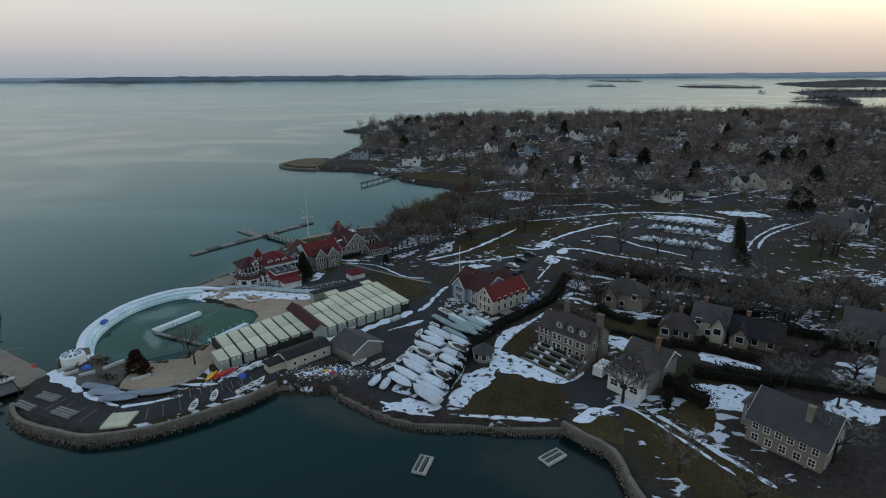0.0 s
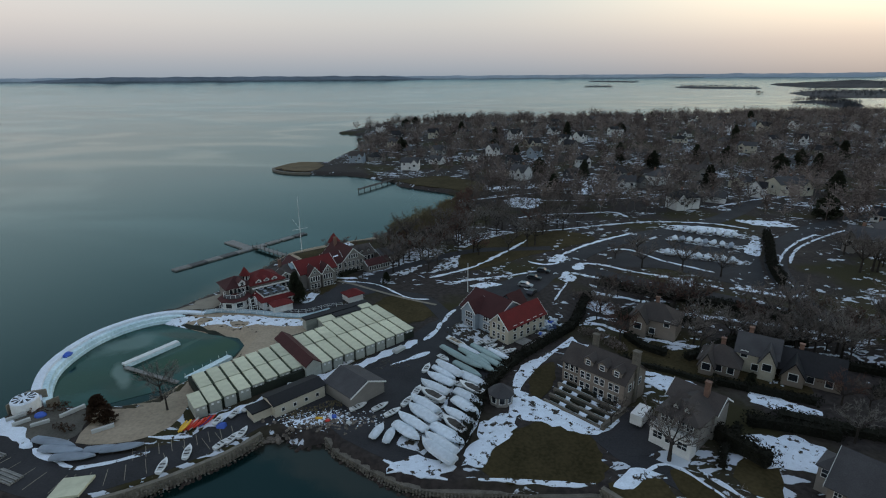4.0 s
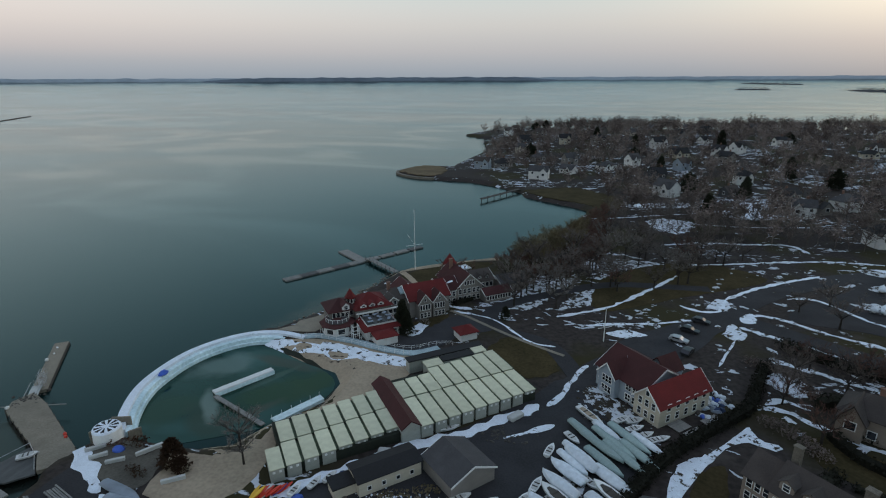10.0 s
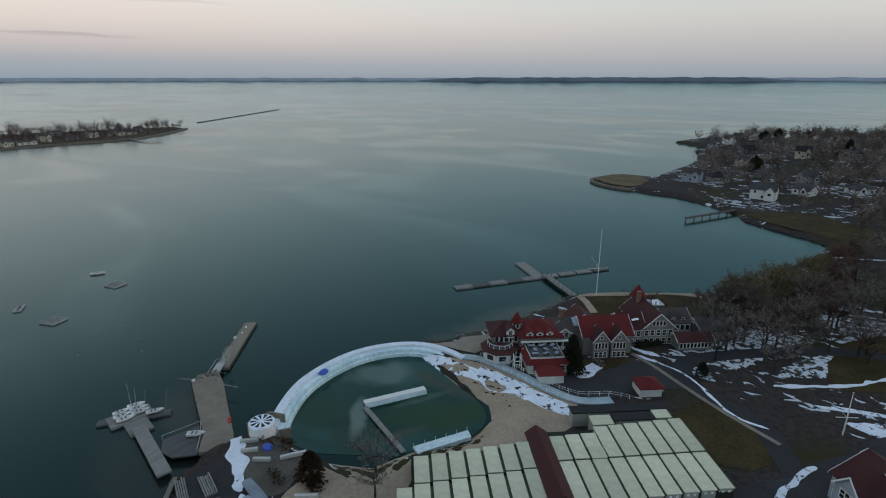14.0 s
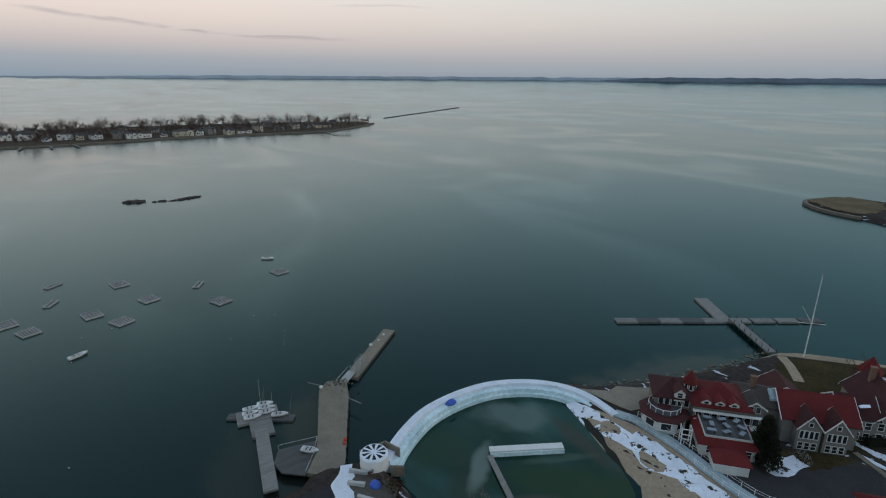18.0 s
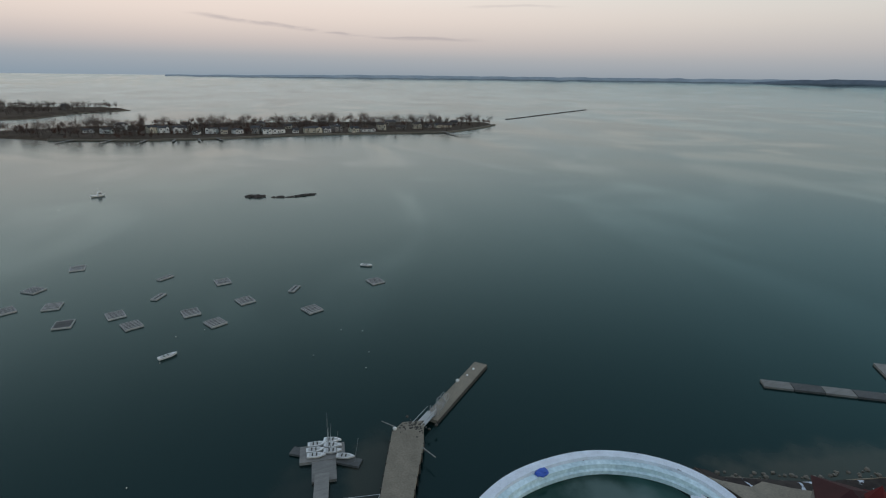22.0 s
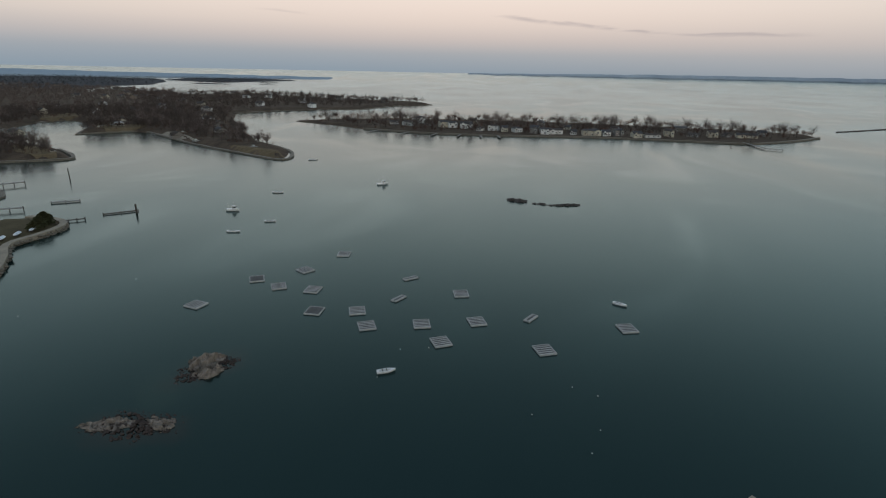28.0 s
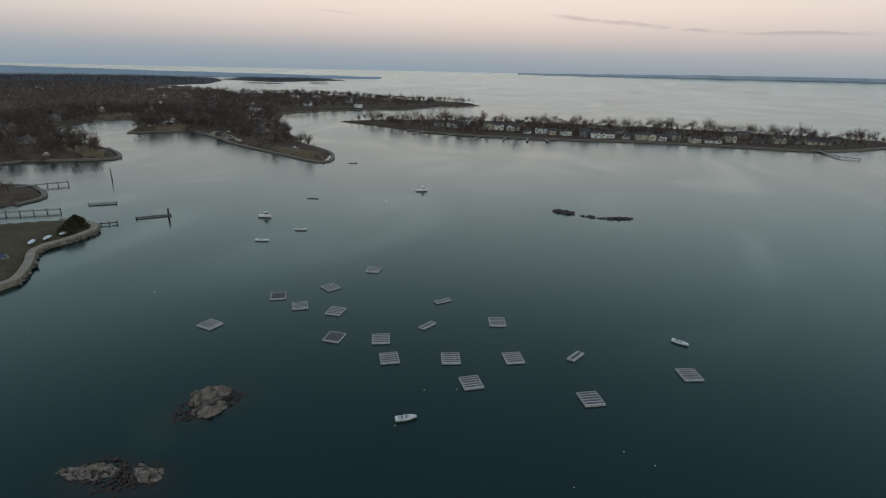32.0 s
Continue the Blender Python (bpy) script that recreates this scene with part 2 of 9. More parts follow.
def water_mat(name, deep, rough=0.12, milky=None, milky_amount=0.0, scale=0.05, glint=(0.8, 0.97, 1.0), ior=1.36, shallows=(), wisps=False):
    """Still sea water: tinted gloss over a dark body, broad faint slicks with sheen put into the gloss colour, and
    shallows where the bed shows.
    """
    m = bpy.data.materials.new(name)
    m.use_nodes = True
    nt = m.node_tree
    N, L = nt.nodes.new, nt.links.new
    nt.nodes.clear()
    b, gloss, edge, both, end = N("ShaderNodeBsdfDiffuse"), N("ShaderNodeBsdfGlossy"), N("ShaderNodeFresnel"), N("ShaderNodeMixShader"), N("ShaderNodeOutputMaterial")
    edge.inputs["IOR"].default_value = ior
    soft, calm = N("ShaderNodeMath"), N("ShaderNodeMath")
    soft.operation, calm.operation = "MULTIPLY_ADD", "MULTIPLY"
    soft.inputs[1].default_value, soft.inputs[2].default_value = -0.30, 1.0
    L(edge.outputs[0], soft.inputs[0]), L(edge.outputs[0], calm.inputs[0]), L(soft.outputs[0], calm.inputs[1])
    L(calm.outputs[0], both.inputs[0]), L(b.outputs[0], both.inputs[1]), L(gloss.outputs[0], both.inputs[2]), L(both.outputs[0], end.inputs[0])
    co = N("ShaderNodeTexCoord")
    slick = N("ShaderNodeTexNoise")
    mp = N("ShaderNodeMapping")
    mp.inputs["Rotation"].default_value, mp.inputs["Scale"].default_value = (0, 0, 0.5), (1.0, 2.2, 1.0)
    L(co.outputs["Object"], mp.inputs["Vector"])
    slick.inputs["Scale"].default_value, slick.inputs["Detail"].default_value, slick.inputs["Distortion"].default_value = scale * 0.06, 3, 0.9
    L(mp.outputs[0], slick.inputs["Vector"])
    mr = N("ShaderNodeMapRange")
    mr.interpolation_type = "SMOOTHSTEP"
    mr.inputs["From Min"].default_value, mr.inputs["From Max"].default_value = 0.3, 0.7
    mr.inputs["To Min"].default_value, mr.inputs["To Max"].default_value = rough * 0.82, rough * 1.2
    L(slick.outputs[0], mr.inputs["Value"]), L(mr.outputs[0], gloss.inputs["Roughness"])
    # painted sheen: the slick noise dims and brightens the reflection colour
    sheen, fall = N("ShaderNodeMix"), N("ShaderNodeMapRange")
    sheen.data_type, fall.interpolation_type = "RGBA", "SMOOTHSTEP"
    fall.inputs["From Min"].default_value, fall.inputs["From Max"].default_value = 0.30, 0.70
    sheen.inputs["A"].default_value, sheen.inputs["B"].default_value = (*[c * 0.94 for c in glint], 1), (*[min(1, c * 1.06) for c in glint], 1)
    L(slick.outputs[0], fall.inputs["Value"]), L(fall.outputs[0], sheen.inputs["Factor"]), L(sheen.outputs["Result"], gloss.inputs["Color"])
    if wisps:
        # long winding films: smoother water, with extra sheen painted into the gloss colour
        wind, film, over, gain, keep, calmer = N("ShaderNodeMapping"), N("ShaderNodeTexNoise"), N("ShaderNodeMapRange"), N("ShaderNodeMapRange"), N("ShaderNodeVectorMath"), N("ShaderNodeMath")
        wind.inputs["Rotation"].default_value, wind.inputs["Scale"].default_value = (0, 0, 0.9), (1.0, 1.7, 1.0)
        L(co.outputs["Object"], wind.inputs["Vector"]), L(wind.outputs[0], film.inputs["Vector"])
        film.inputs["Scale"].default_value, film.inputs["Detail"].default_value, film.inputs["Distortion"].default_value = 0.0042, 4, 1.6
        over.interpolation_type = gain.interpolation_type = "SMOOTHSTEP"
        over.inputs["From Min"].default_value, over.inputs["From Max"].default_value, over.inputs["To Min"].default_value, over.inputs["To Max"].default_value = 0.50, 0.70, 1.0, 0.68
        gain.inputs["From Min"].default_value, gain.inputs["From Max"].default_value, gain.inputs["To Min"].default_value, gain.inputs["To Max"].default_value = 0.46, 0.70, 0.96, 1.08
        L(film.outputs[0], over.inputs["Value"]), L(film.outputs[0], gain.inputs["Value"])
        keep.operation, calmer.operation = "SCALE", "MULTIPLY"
        # reflection tint set by angle: green painted into steep looks, paler into flat ones
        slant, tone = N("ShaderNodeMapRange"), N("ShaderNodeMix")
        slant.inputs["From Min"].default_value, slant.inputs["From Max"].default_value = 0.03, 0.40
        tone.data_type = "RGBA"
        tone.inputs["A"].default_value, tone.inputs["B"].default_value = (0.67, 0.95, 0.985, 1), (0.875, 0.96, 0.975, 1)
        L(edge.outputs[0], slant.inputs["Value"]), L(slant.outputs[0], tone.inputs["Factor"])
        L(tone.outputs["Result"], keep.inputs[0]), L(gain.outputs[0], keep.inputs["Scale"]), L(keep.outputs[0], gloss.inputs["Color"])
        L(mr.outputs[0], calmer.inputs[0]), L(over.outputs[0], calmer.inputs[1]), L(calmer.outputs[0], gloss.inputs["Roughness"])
    body = N("ShaderNodeMix")
    body.data_type = "RGBA"
    body.inputs["A"].default_value = (*deep, 1)
    body.inputs["B"].default_value = (*(milky or [c * 1.5 for c in deep]), 1)
    mk = N("ShaderNodeMapRange")
    mk.interpolation_type = "SMOOTHSTEP"
    mk.inputs["From Min"].default_value, mk.inputs["From Max"].default_value = 0.38, 0.68
    mk.inputs["To Max"].default_value = milky_amount if milky else 0.7
    L(slick.outputs[0], mk.inputs["Value"]), L(mk.outputs[0], body.inputs["Factor"])
    colour = body.outputs["Result"]
    ragged = N("ShaderNodeTexNoise")
    ragged.inputs["Scale"].default_value, ragged.inputs["Detail"].default_value = 0.16, 6
    L(co.outputs["Object"], ragged.inputs["Vector"])
    for x, y, rx, ry, rot, col, amount in shallows:
        place, ln, add, near, mix = N("ShaderNodeMapping"), N("ShaderNodeVectorMath"), N("ShaderNodeMath"), N("ShaderNodeMapRange"), N("ShaderNodeMix")
        place.vector_type = "TEXTURE"
        place.inputs["Location"].default_value, place.inputs["Rotation"].default_value, place.inputs["Scale"].default_value = (x, y, 0), (0, 0, radians(rot)), (rx, ry, 1)
        L(co.outputs["Object"], place.inputs["Vector"]), L(place.outputs[0], ln.inputs[0])
        ln.operation, add.operation = "LENGTH", "ADD"
        L(ln.outputs["Value"], add.inputs[0]), L(ragged.outputs[0], add.inputs[1])
        near.interpolation_type = "SMOOTHSTEP"
        near.inputs["From Min"].default_value, near.inputs["From Max"].default_value = 1.6, 0.95
        near.inputs["To Min"].default_value, near.inputs["To Max"].default_value = 0.0, amount
        L(add.outputs[0], near.inputs["Value"]), L(near.outputs[0], mix.inputs["Factor"])
        mix.data_type = "RGBA"
        mix.inputs["B"].default_value = (*col, 1)
        L(colour, mix.inputs["A"])
        colour = mix.outputs["Result"]
    L(colour, b.inputs["Color"])
    return m


def ground_mat():
    """Winter ground: leaf litter, dull turf and lying snow in streaks."""
    m = bpy.data.materials.new("winter_ground")
    m.use_nodes = True
    nt = m.node_tree
    N, L = nt.nodes.new, nt.links.new
    b = nt.nodes["Principled BSDF"]
    b.inputs["Roughness"].default_value, b.inputs["Specular IOR Level"].default_value = 0.95, 0.15
    co = N("ShaderNodeTexCoord")

    def nz(scale, detail=5, stretch=None, dist=0.0):
        n = N("ShaderNodeTexNoise")
        n.inputs["Scale"].default_value, n.inputs["Detail"].default_value, n.inputs["Distortion"].default_value = scale, detail, dist
        if stretch:
            mp = N("ShaderNodeMapping")
            mp.inputs["Scale"].default_value, mp.inputs["Rotation"].default_value = stretch, (0, 0, 0.25)
            L(co.outputs["Object"], mp.inputs["Vector"]), L(mp.outputs[0], n.inputs["Vector"])
        else:
            L(co.outputs["Object"], n.inputs["Vector"])
        return n.outputs[0]

    def mixed(a, bcol, fac, lo, hi):
        mr, mx = N("ShaderNodeMapRange"), N("ShaderNodeMix")
        mr.inputs["From Min"].default_value, mr.inputs["From Max"].default_value = lo, hi
        mx.data_type = "RGBA"
        L(fac, mr.inputs["Value"]), L(mr.outputs[0], mx.inputs["Factor"])
        if isinstance(a, tuple):
            mx.inputs["A"].default_value = (*a, 1)
        else:
            L(a, mx.inputs["A"])
        mx.inputs["B"].default_value = (*bcol, 1)
        return mx.outputs["Result"]

    litter = mixed((0.025, 0.021, 0.020), (0.048, 0.040, 0.036), nz(0.9, 6), 0.35, 0.65)
    turf = mixed(litter, (0.034, 0.030, 0.013), nz(0.03, 3), 0.50, 0.60)
    worn = mixed(turf, (0.070, 0.061, 0.054), nz(0.11, 6), 0.60, 0.78)
    lie = N("ShaderNodeMath")
    lie.operation = "MULTIPLY_ADD"
    lie.inputs[1].default_value = 0.9
    L(nz(0.035, 4, None, 0.5), lie.inputs[0]), L(nz(0.33, 9, (0.8, 1.4, 1.0), 0.7), lie.inputs[2])
    snow = mixed(worn, (0.50, 0.54, 0.60), lie.outputs[0], 1.105, 1.125)
    L(snow, b.inputs["Base Color"])
    bp = N("ShaderNodeBump")
    bp.inputs["Strength"].default_value, bp.inputs["Distance"].default_value = 0.5, 0.15
    L(nz(2.5, 6), bp.inputs["Height"]), L(bp.outputs[0], b.inputs["Normal"])
    return m


def snow_mat(name, col, cover=0.43):
    """Old snow, broken where the ground shows through."""
    m = mat(name, col, 0.85, scale=1.6, amp=0.16, bump=0.7, spec=0.2, vary=0.06)
    nt = m.node_tree
    N, L = nt.nodes.new, nt.links.new
    b = nt.nodes["Principled BSDF"]
    was = b.inputs["Base Color"].links[0].from_socket
    co, n1, mr, mx = N("ShaderNodeTexCoord"), N("ShaderNodeTexNoise"), N("ShaderNodeMapRange"), N("ShaderNodeMix")
    n1.inputs["Scale"].default_value, n1.inputs["Detail"].default_value, n1.inputs["Roughness"].default_value = 0.55, 10, 0.66
    L(co.outputs["Object"], n1.inputs["Vector"]), L(n1.outputs[0], mr.inputs["Value"])
    mr.inputs["From Min"].default_value, mr.inputs["From Max"].default_value = cover - 0.015, cover + 0.015
    mx.data_type = "RGBA"
    mx.inputs["A"].default_value = (0.038, 0.031, 0.023, 1)
    L(mr.outputs[0], mx.inputs["Factor"]), L(was, mx.inputs["B"]), L(mx.outputs["Result"], b.inputs["Base Color"])
    return m


M = dict(
    ground=ground_mat(),
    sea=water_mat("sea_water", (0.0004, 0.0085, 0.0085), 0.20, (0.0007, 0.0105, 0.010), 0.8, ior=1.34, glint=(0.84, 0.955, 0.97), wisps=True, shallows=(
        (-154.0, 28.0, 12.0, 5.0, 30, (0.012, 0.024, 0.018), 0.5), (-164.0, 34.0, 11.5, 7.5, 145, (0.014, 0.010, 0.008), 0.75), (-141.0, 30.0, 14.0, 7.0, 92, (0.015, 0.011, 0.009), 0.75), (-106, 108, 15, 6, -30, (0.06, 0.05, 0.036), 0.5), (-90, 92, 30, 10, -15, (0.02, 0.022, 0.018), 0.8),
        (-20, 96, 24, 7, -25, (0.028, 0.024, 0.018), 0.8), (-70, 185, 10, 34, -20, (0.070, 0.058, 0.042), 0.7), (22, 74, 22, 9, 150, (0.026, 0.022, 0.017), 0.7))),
    pool=water_mat("pool_water", (0.004, 0.024, 0.016), 0.13, (0.030, 0.080, 0.072), 0.8, 0.40, (0.75, 0.98, 0.94), shallows=(
        (-83, 143, 9, 6, 40, (0.12, 0.16, 0.15), 0.65), (-64, 136, 12, 6, 50, (0.014, 0.034, 0.010), 0.95), (-58, 141, 8, 5, 60, (0.018, 0.036, 0.010), 0.9), (-84, 124, 8, 7, 60, (0.012, 0.034, 0.018), 0.9), (-74, 122, 9, 4, -30, (0.020, 0.030, 0.018), 0.8), (-70, 147, 12, 2.5, 170, (0.040, 0.036, 0.024), 0.8), (-66, 127, 8, 1.8, 60, (0.05, 0.045, 0.03), 0.7), (-76.5, 127.5, 7.5, 2.0, 125, (0.16, 0.20, 0.18), 0.7), (-69, 140, 8, 1.3, 60, (0.07, 0.10, 0.075), 0.5))),
    shoreground=mat("leaf_litter", (0.045, 0.034, 0.027), 0.95, scale=0.3, amp=0.4, tint=(0.075, 0.056, 0.040), spec=0.1),
    asphalt=mat("asphalt", (0.033, 0.033, 0.036), 0.9, scale=0.6, amp=0.35, fine=14, spec=0.2),
    sand=mat("sand", (0.33, 0.27, 0.20), 0.95, scale=0.5, amp=0.25, spec=0.1),
    mud=mat("mud", (0.075, 0.068, 0.055), 0.8, scale=0.8, amp=0.4),
    snow=snow_mat("snow", (0.66, 0.72, 0.80), 0.425),
    cleansnow=snow_mat("clean_snow", (0.68, 0.74, 0.82), 0.33),
    oldsnow=snow_mat("old_snow", (0.52, 0.56, 0.61), 0.49),
    lawn=mat("winter_lawn", (0.034, 0.029, 0.012), 0.95, scale=0.5, amp=0.35, tint=(0.050, 0.038, 0.018), spec=0.1),
    stone=mat("sea_wall_stone", (0.14, 0.125, 0.102), 0.9, scale=2.0, amp=0.45, bump=0.7),
    rock=mat("shore_rock", (0.088, 0.073, 0.060), 0.9, scale=2.4, amp=0.75, bump=0.9, tint=(0.150, 0.127, 0.106)),
    weed=mat("weedy_rock", (0.030, 0.020, 0.016), 0.8, scale=1.5, amp=0.4, bump=0.7),
    farledge=mat("dark_ledge_rock", (0.055, 0.047, 0.042), 0.9, scale=0.8, amp=0.7, bump=0.9),
    marsh=mat("tan_marsh_grass", (0.13, 0.10, 0.062), 0.95, scale=0.3, amp=0.35, spec=0.1),
    concrete=mat("concrete", (0.21, 0.185, 0.145), 0.9, scale=0.9, amp=0.3),
    deck=mat("weathered_deck", (0.19, 0.188, 0.178), 0.85, scale=1.0, amp=0.3, stretch=(4, 0.6, 1)),
    darkdeck=mat("dark_decking", (0.085, 0.088, 0.088), 0.85, scale=1.0, amp=0.35, stretch=(4, 0.6, 1)),
    timber=mat("dark_timber", (0.055, 0.05, 0.045), 0.9, scale=2.0, amp=0.35),
    white=mat("white_paint", (0.66, 0.67, 0.66), 0.6, scale=1.2, amp=0.10),
    offwhite=mat("off_white_paint", (0.42, 0.43, 0.42), 0.7, scale=1.2, amp=0.12),
    aqua=mat("aqua_paint", (0.47, 0.66, 0.72), 0.55, scale=0.5, amp=0.22, tint=(0.60, 0.72, 0.76)),
    palewalk=mat("pale_blue_concrete", (0.30, 0.39, 0.43), 0.8, scale=0.9, amp=0.3),
    blue=mat("blue_plastic", (0.04, 0.10, 0.42), 0.5, scale=1.5, amp=0.3),
    red=mat("red_plastic", (0.55, 0.05, 0.03), 0.5, scale=1.5, amp=0.2),
    yellow=mat("yellow_plastic", (0.65, 0.38, 0.03), 0.5, scale=1.5, amp=0.2),
    redroof=mat("red_shingle_roof", (0.105, 0.009, 0.009), 0.85, scale=1.2, amp=0.25, bump=0.5, fine=14),
    maroon=mat("faded_red_roof", (0.050, 0.013, 0.013), 0.85, scale=1.2, amp=0.28, bump=0.5, fine=14),
    greyroof=mat("grey_shingle_roof", (0.050, 0.049, 0.052), 0.85, scale=1.2, amp=0.28, bump=0.5, fine=14),
    brownroof=mat("brown_shingle_roof", (0.052, 0.043, 0.039), 0.85, scale=1.2, amp=0.3, bump=0.5, fine=14),
    blackroof=mat("black_flat_roof", (0.012, 0.012, 0.014), 0.8, scale=0.7, amp=0.35),
    tan_roof=mat("pale_roof_membrane", (0.50, 0.50, 0.37), 0.8, scale=0.5, amp=0.16, fine=6),
    gutter=mat("dark_green_gutter", (0.045, 0.062, 0.036), 0.8, scale=1.0, amp=0.3),
    tan_wall=clapboard("pale_green_clapboard", (0.32, 0.335, 0.30)),
    tuft=mat("dull_green_turf", (0.066, 0.056, 0.033), 0.95, scale=0.3, amp=0.35, spec=0.1),
    greenblack=mat("green_black", (0.016, 0.020, 0.014), 0.9, scale=2, amp=0.4),
    shingle=clapboard("weathered_shingle", (0.20, 0.186, 0.172), 0.2),
    brownwall=clapboard("brown_shingle_wall", (0.21, 0.172, 0.142), 0.2),
    greywall=clapboard("blue_grey_clapboard", (0.27, 0.32, 0.37)),
    creamwall=clapboard("cream_clapboard", (0.46, 0.42, 0.34)),
    whitewall=clapboard("white_clapboard", (0.62, 0.62, 0.61)),
    darkwall=clapboard("dark_grey_clapboard", (0.06, 0.063, 0.07)),
    brick=mat("brick_chimney", (0.17, 0.10, 0.075), 0.9, scale=3, amp=0.3),
    pane=glassy("dark_window_glass", (0.018, 0.021, 0.026)),
    bark=mat("bark", (0.040, 0.034, 0.030), 0.95, scale=2.0, amp=0.4, vary=0.25, spec=0.1),
    twig=mat("twigs", (0.140, 0.120, 0.108), 0.95, scale=0.3, amp=0.35, bump=0, vary=0.3, spec=0.05),
    greytwig=mat("grey_twigs", (0.185, 0.152, 0.138), 0.95, scale=0.3, amp=0.35, bump=0, vary=0.3, spec=0.05),
    browntwig=mat("brown_twigs", (0.122, 0.098, 0.088), 0.95, scale=0.3, amp=0.35, bump=0, vary=0.3, spec=0.05),
    redtwig=mat("reddish_twigs", (0.105, 0.062, 0.050), 0.95, scale=0.3, amp=0.3, bump=0, vary=0.2, spec=0.05),
    paletwig=mat("pale_twigs", (0.16, 0.148, 0.135), 0.95, scale=0.3, amp=0.3, bump=0, vary=0.2, spec=0.05),
    straw=mat("straw_twigs", (0.140, 0.115, 0.068), 0.95, scale=0.3, amp=0.3, bump=0, vary=0.2, spec=0.05),
    pine=mat("pine_needles", (0.050, 0.054, 0.028), 0.9, scale=0.8, amp=0.4, bump=0, vary=0.2, spec=0.1),
    paledeck=mat("pale_weathered_timber", (0.33, 0.33, 0.32), 0.85, scale=1.0, amp=0.25, stretch=(4, 0.6, 1)),
    leaf=mat("evergreen_leaf", (0.030, 0.034, 0.022), 0.9, scale=0.8, amp=0.4, bump=0, vary=0.3, spec=0.1),
    brownleaf=mat("browned_foliage", (0.045, 0.026, 0.016), 0.95, scale=0.8, amp=0.4, bump=0, vary=0.2, spec=0.1),
    hedge=mat("hedge_leaf", (0.018, 0.018, 0.013), 0.95, scale=0.8, amp=0.4, bump=0, vary=0.3, spec=0.1),
    gelcoat=mat("white_hull", (0.60, 0.61, 0.61), 0.35, scale=1.5, amp=0.08, bump=0.05, spec=0.5),
    cover=mat("white_boat_cover", (0.57, 0.63, 0.69), 0.75, scale=0.8, amp=0.2, bump=0.2, fine=4),
    greycover=mat("silver_grey_boat_cover", (0.22, 0.26, 0.31), 0.8, scale=0.6, amp=0.25, bump=0.12, fine=3),
    greencover=mat("sage_boat_cover", (0.25, 0.33, 0.325), 0.8, scale=1.0, amp=0.18, bump=0.4),
    navy=mat("navy_canvas", (0.025, 0.045, 0.10), 0.8, scale=1.5, amp=0.25),
    steel=mat("galvanised_steel", (0.42, 0.43, 0.44), 0.45, 0.7, scale=2, amp=0.2),
    darkcar=mat("dark_car_paint", (0.03, 0.032, 0.038), 0.3, 0.3, amp=0.1, bump=0, spec=0.6),
    silvercar=mat("silver_car_paint", (0.38, 0.39, 0.41), 0.35, 0.5, amp=0.1, bump=0, spec=0.6),
    rubber=mat("black_rubber", (0.015, 0.015, 0.015), 0.8),
    # far shores: the haze of distance is mixed into these colours
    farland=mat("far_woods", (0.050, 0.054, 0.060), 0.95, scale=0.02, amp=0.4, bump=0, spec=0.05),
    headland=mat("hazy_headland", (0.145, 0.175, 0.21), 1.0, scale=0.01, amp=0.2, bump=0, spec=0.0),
    mist=mat("pale_blue_haze", (0.25, 0.31, 0.365), 1.0, scale=0.01, amp=0.06, bump=0, spec=0.0),
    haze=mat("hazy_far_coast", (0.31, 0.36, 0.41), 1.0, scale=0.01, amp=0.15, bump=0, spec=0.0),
)

# ---------------------------------------------------------------- mesh helpers
from mathutils.geometry import delaunay_2d_cdt

rnd = random.Random(7)


def mesh_from(name, verts, faces, material, smooth=False):
    me = bpy.data.meshes.new(name)
    me.from_pydata([tuple(v) for v in verts], [], [tuple(f) for f in faces])
    if material:
        me.materials.append(material)
    if smooth:
        me.polygons.foreach_set("use_smooth", [True] * len(me.polygons))
    me.update()
    return me


def done(bm, name, material, smooth=False):
    bmesh.ops.recalc_face_normals(bm, faces=bm.faces)
    me = bpy.data.meshes.new(name)
    bm.to_mesh(me)
    bm.free()
    me.materials.append(material)
    if smooth:
        me.polygons.foreach_set("use_smooth", [True] * len(me.polygons))
    return me


def part(name, bm, material, parent, label="", m=None, smooth=False):
    """One bmesh (or a ready mesh) as one mesh object under a thing or a part."""
    me = bm if isinstance(bm, bpy.types.Mesh) else done(bm, name, material, smooth)
    ob = new(name, me)
    ob.parent = parent
    if m is not None:
        ob.matrix_basis = m
    if label:
        ob["label"] = label
    return ob


def thing(name, label, category, m=None, group="", kind=""):
    ob = new(name)
    ob.empty_display_size = 0.5
    if m is not None:
        ob.matrix_basis = m
    return tagged(ob, label, category, group, kind)


def box(bm, x0, x1, y0, y1, z0, z1, m=None):
    vs = [bm.verts.new((x, y, z) if m is None else m @ Vector((x, y, z))) for z in (z0, z1) for x, y in ((x0, y0), (x1, y0), (x1, y1), (x0, y1))]
    for f in ((3, 2, 1, 0), (4, 5, 6, 7), (0, 1, 5, 4), (1, 2, 6, 5), (2, 3, 7, 6), (3, 0, 4, 7)):
        bm.faces.new([vs[i] for i in f])


def loop_prism(bm, lower, upper):
    """A solid between two loops of equal length."""
    a, b = [bm.verts.new(p) for p in lower], [bm.verts.new(p) for p in upper]
    bm.faces.new(a[::-1]), bm.faces.new(b)
    for i in range(len(a)):
        j = (i + 1) % len(a)
        bm.faces.new((a[i], a[j], b[j], b[i]))


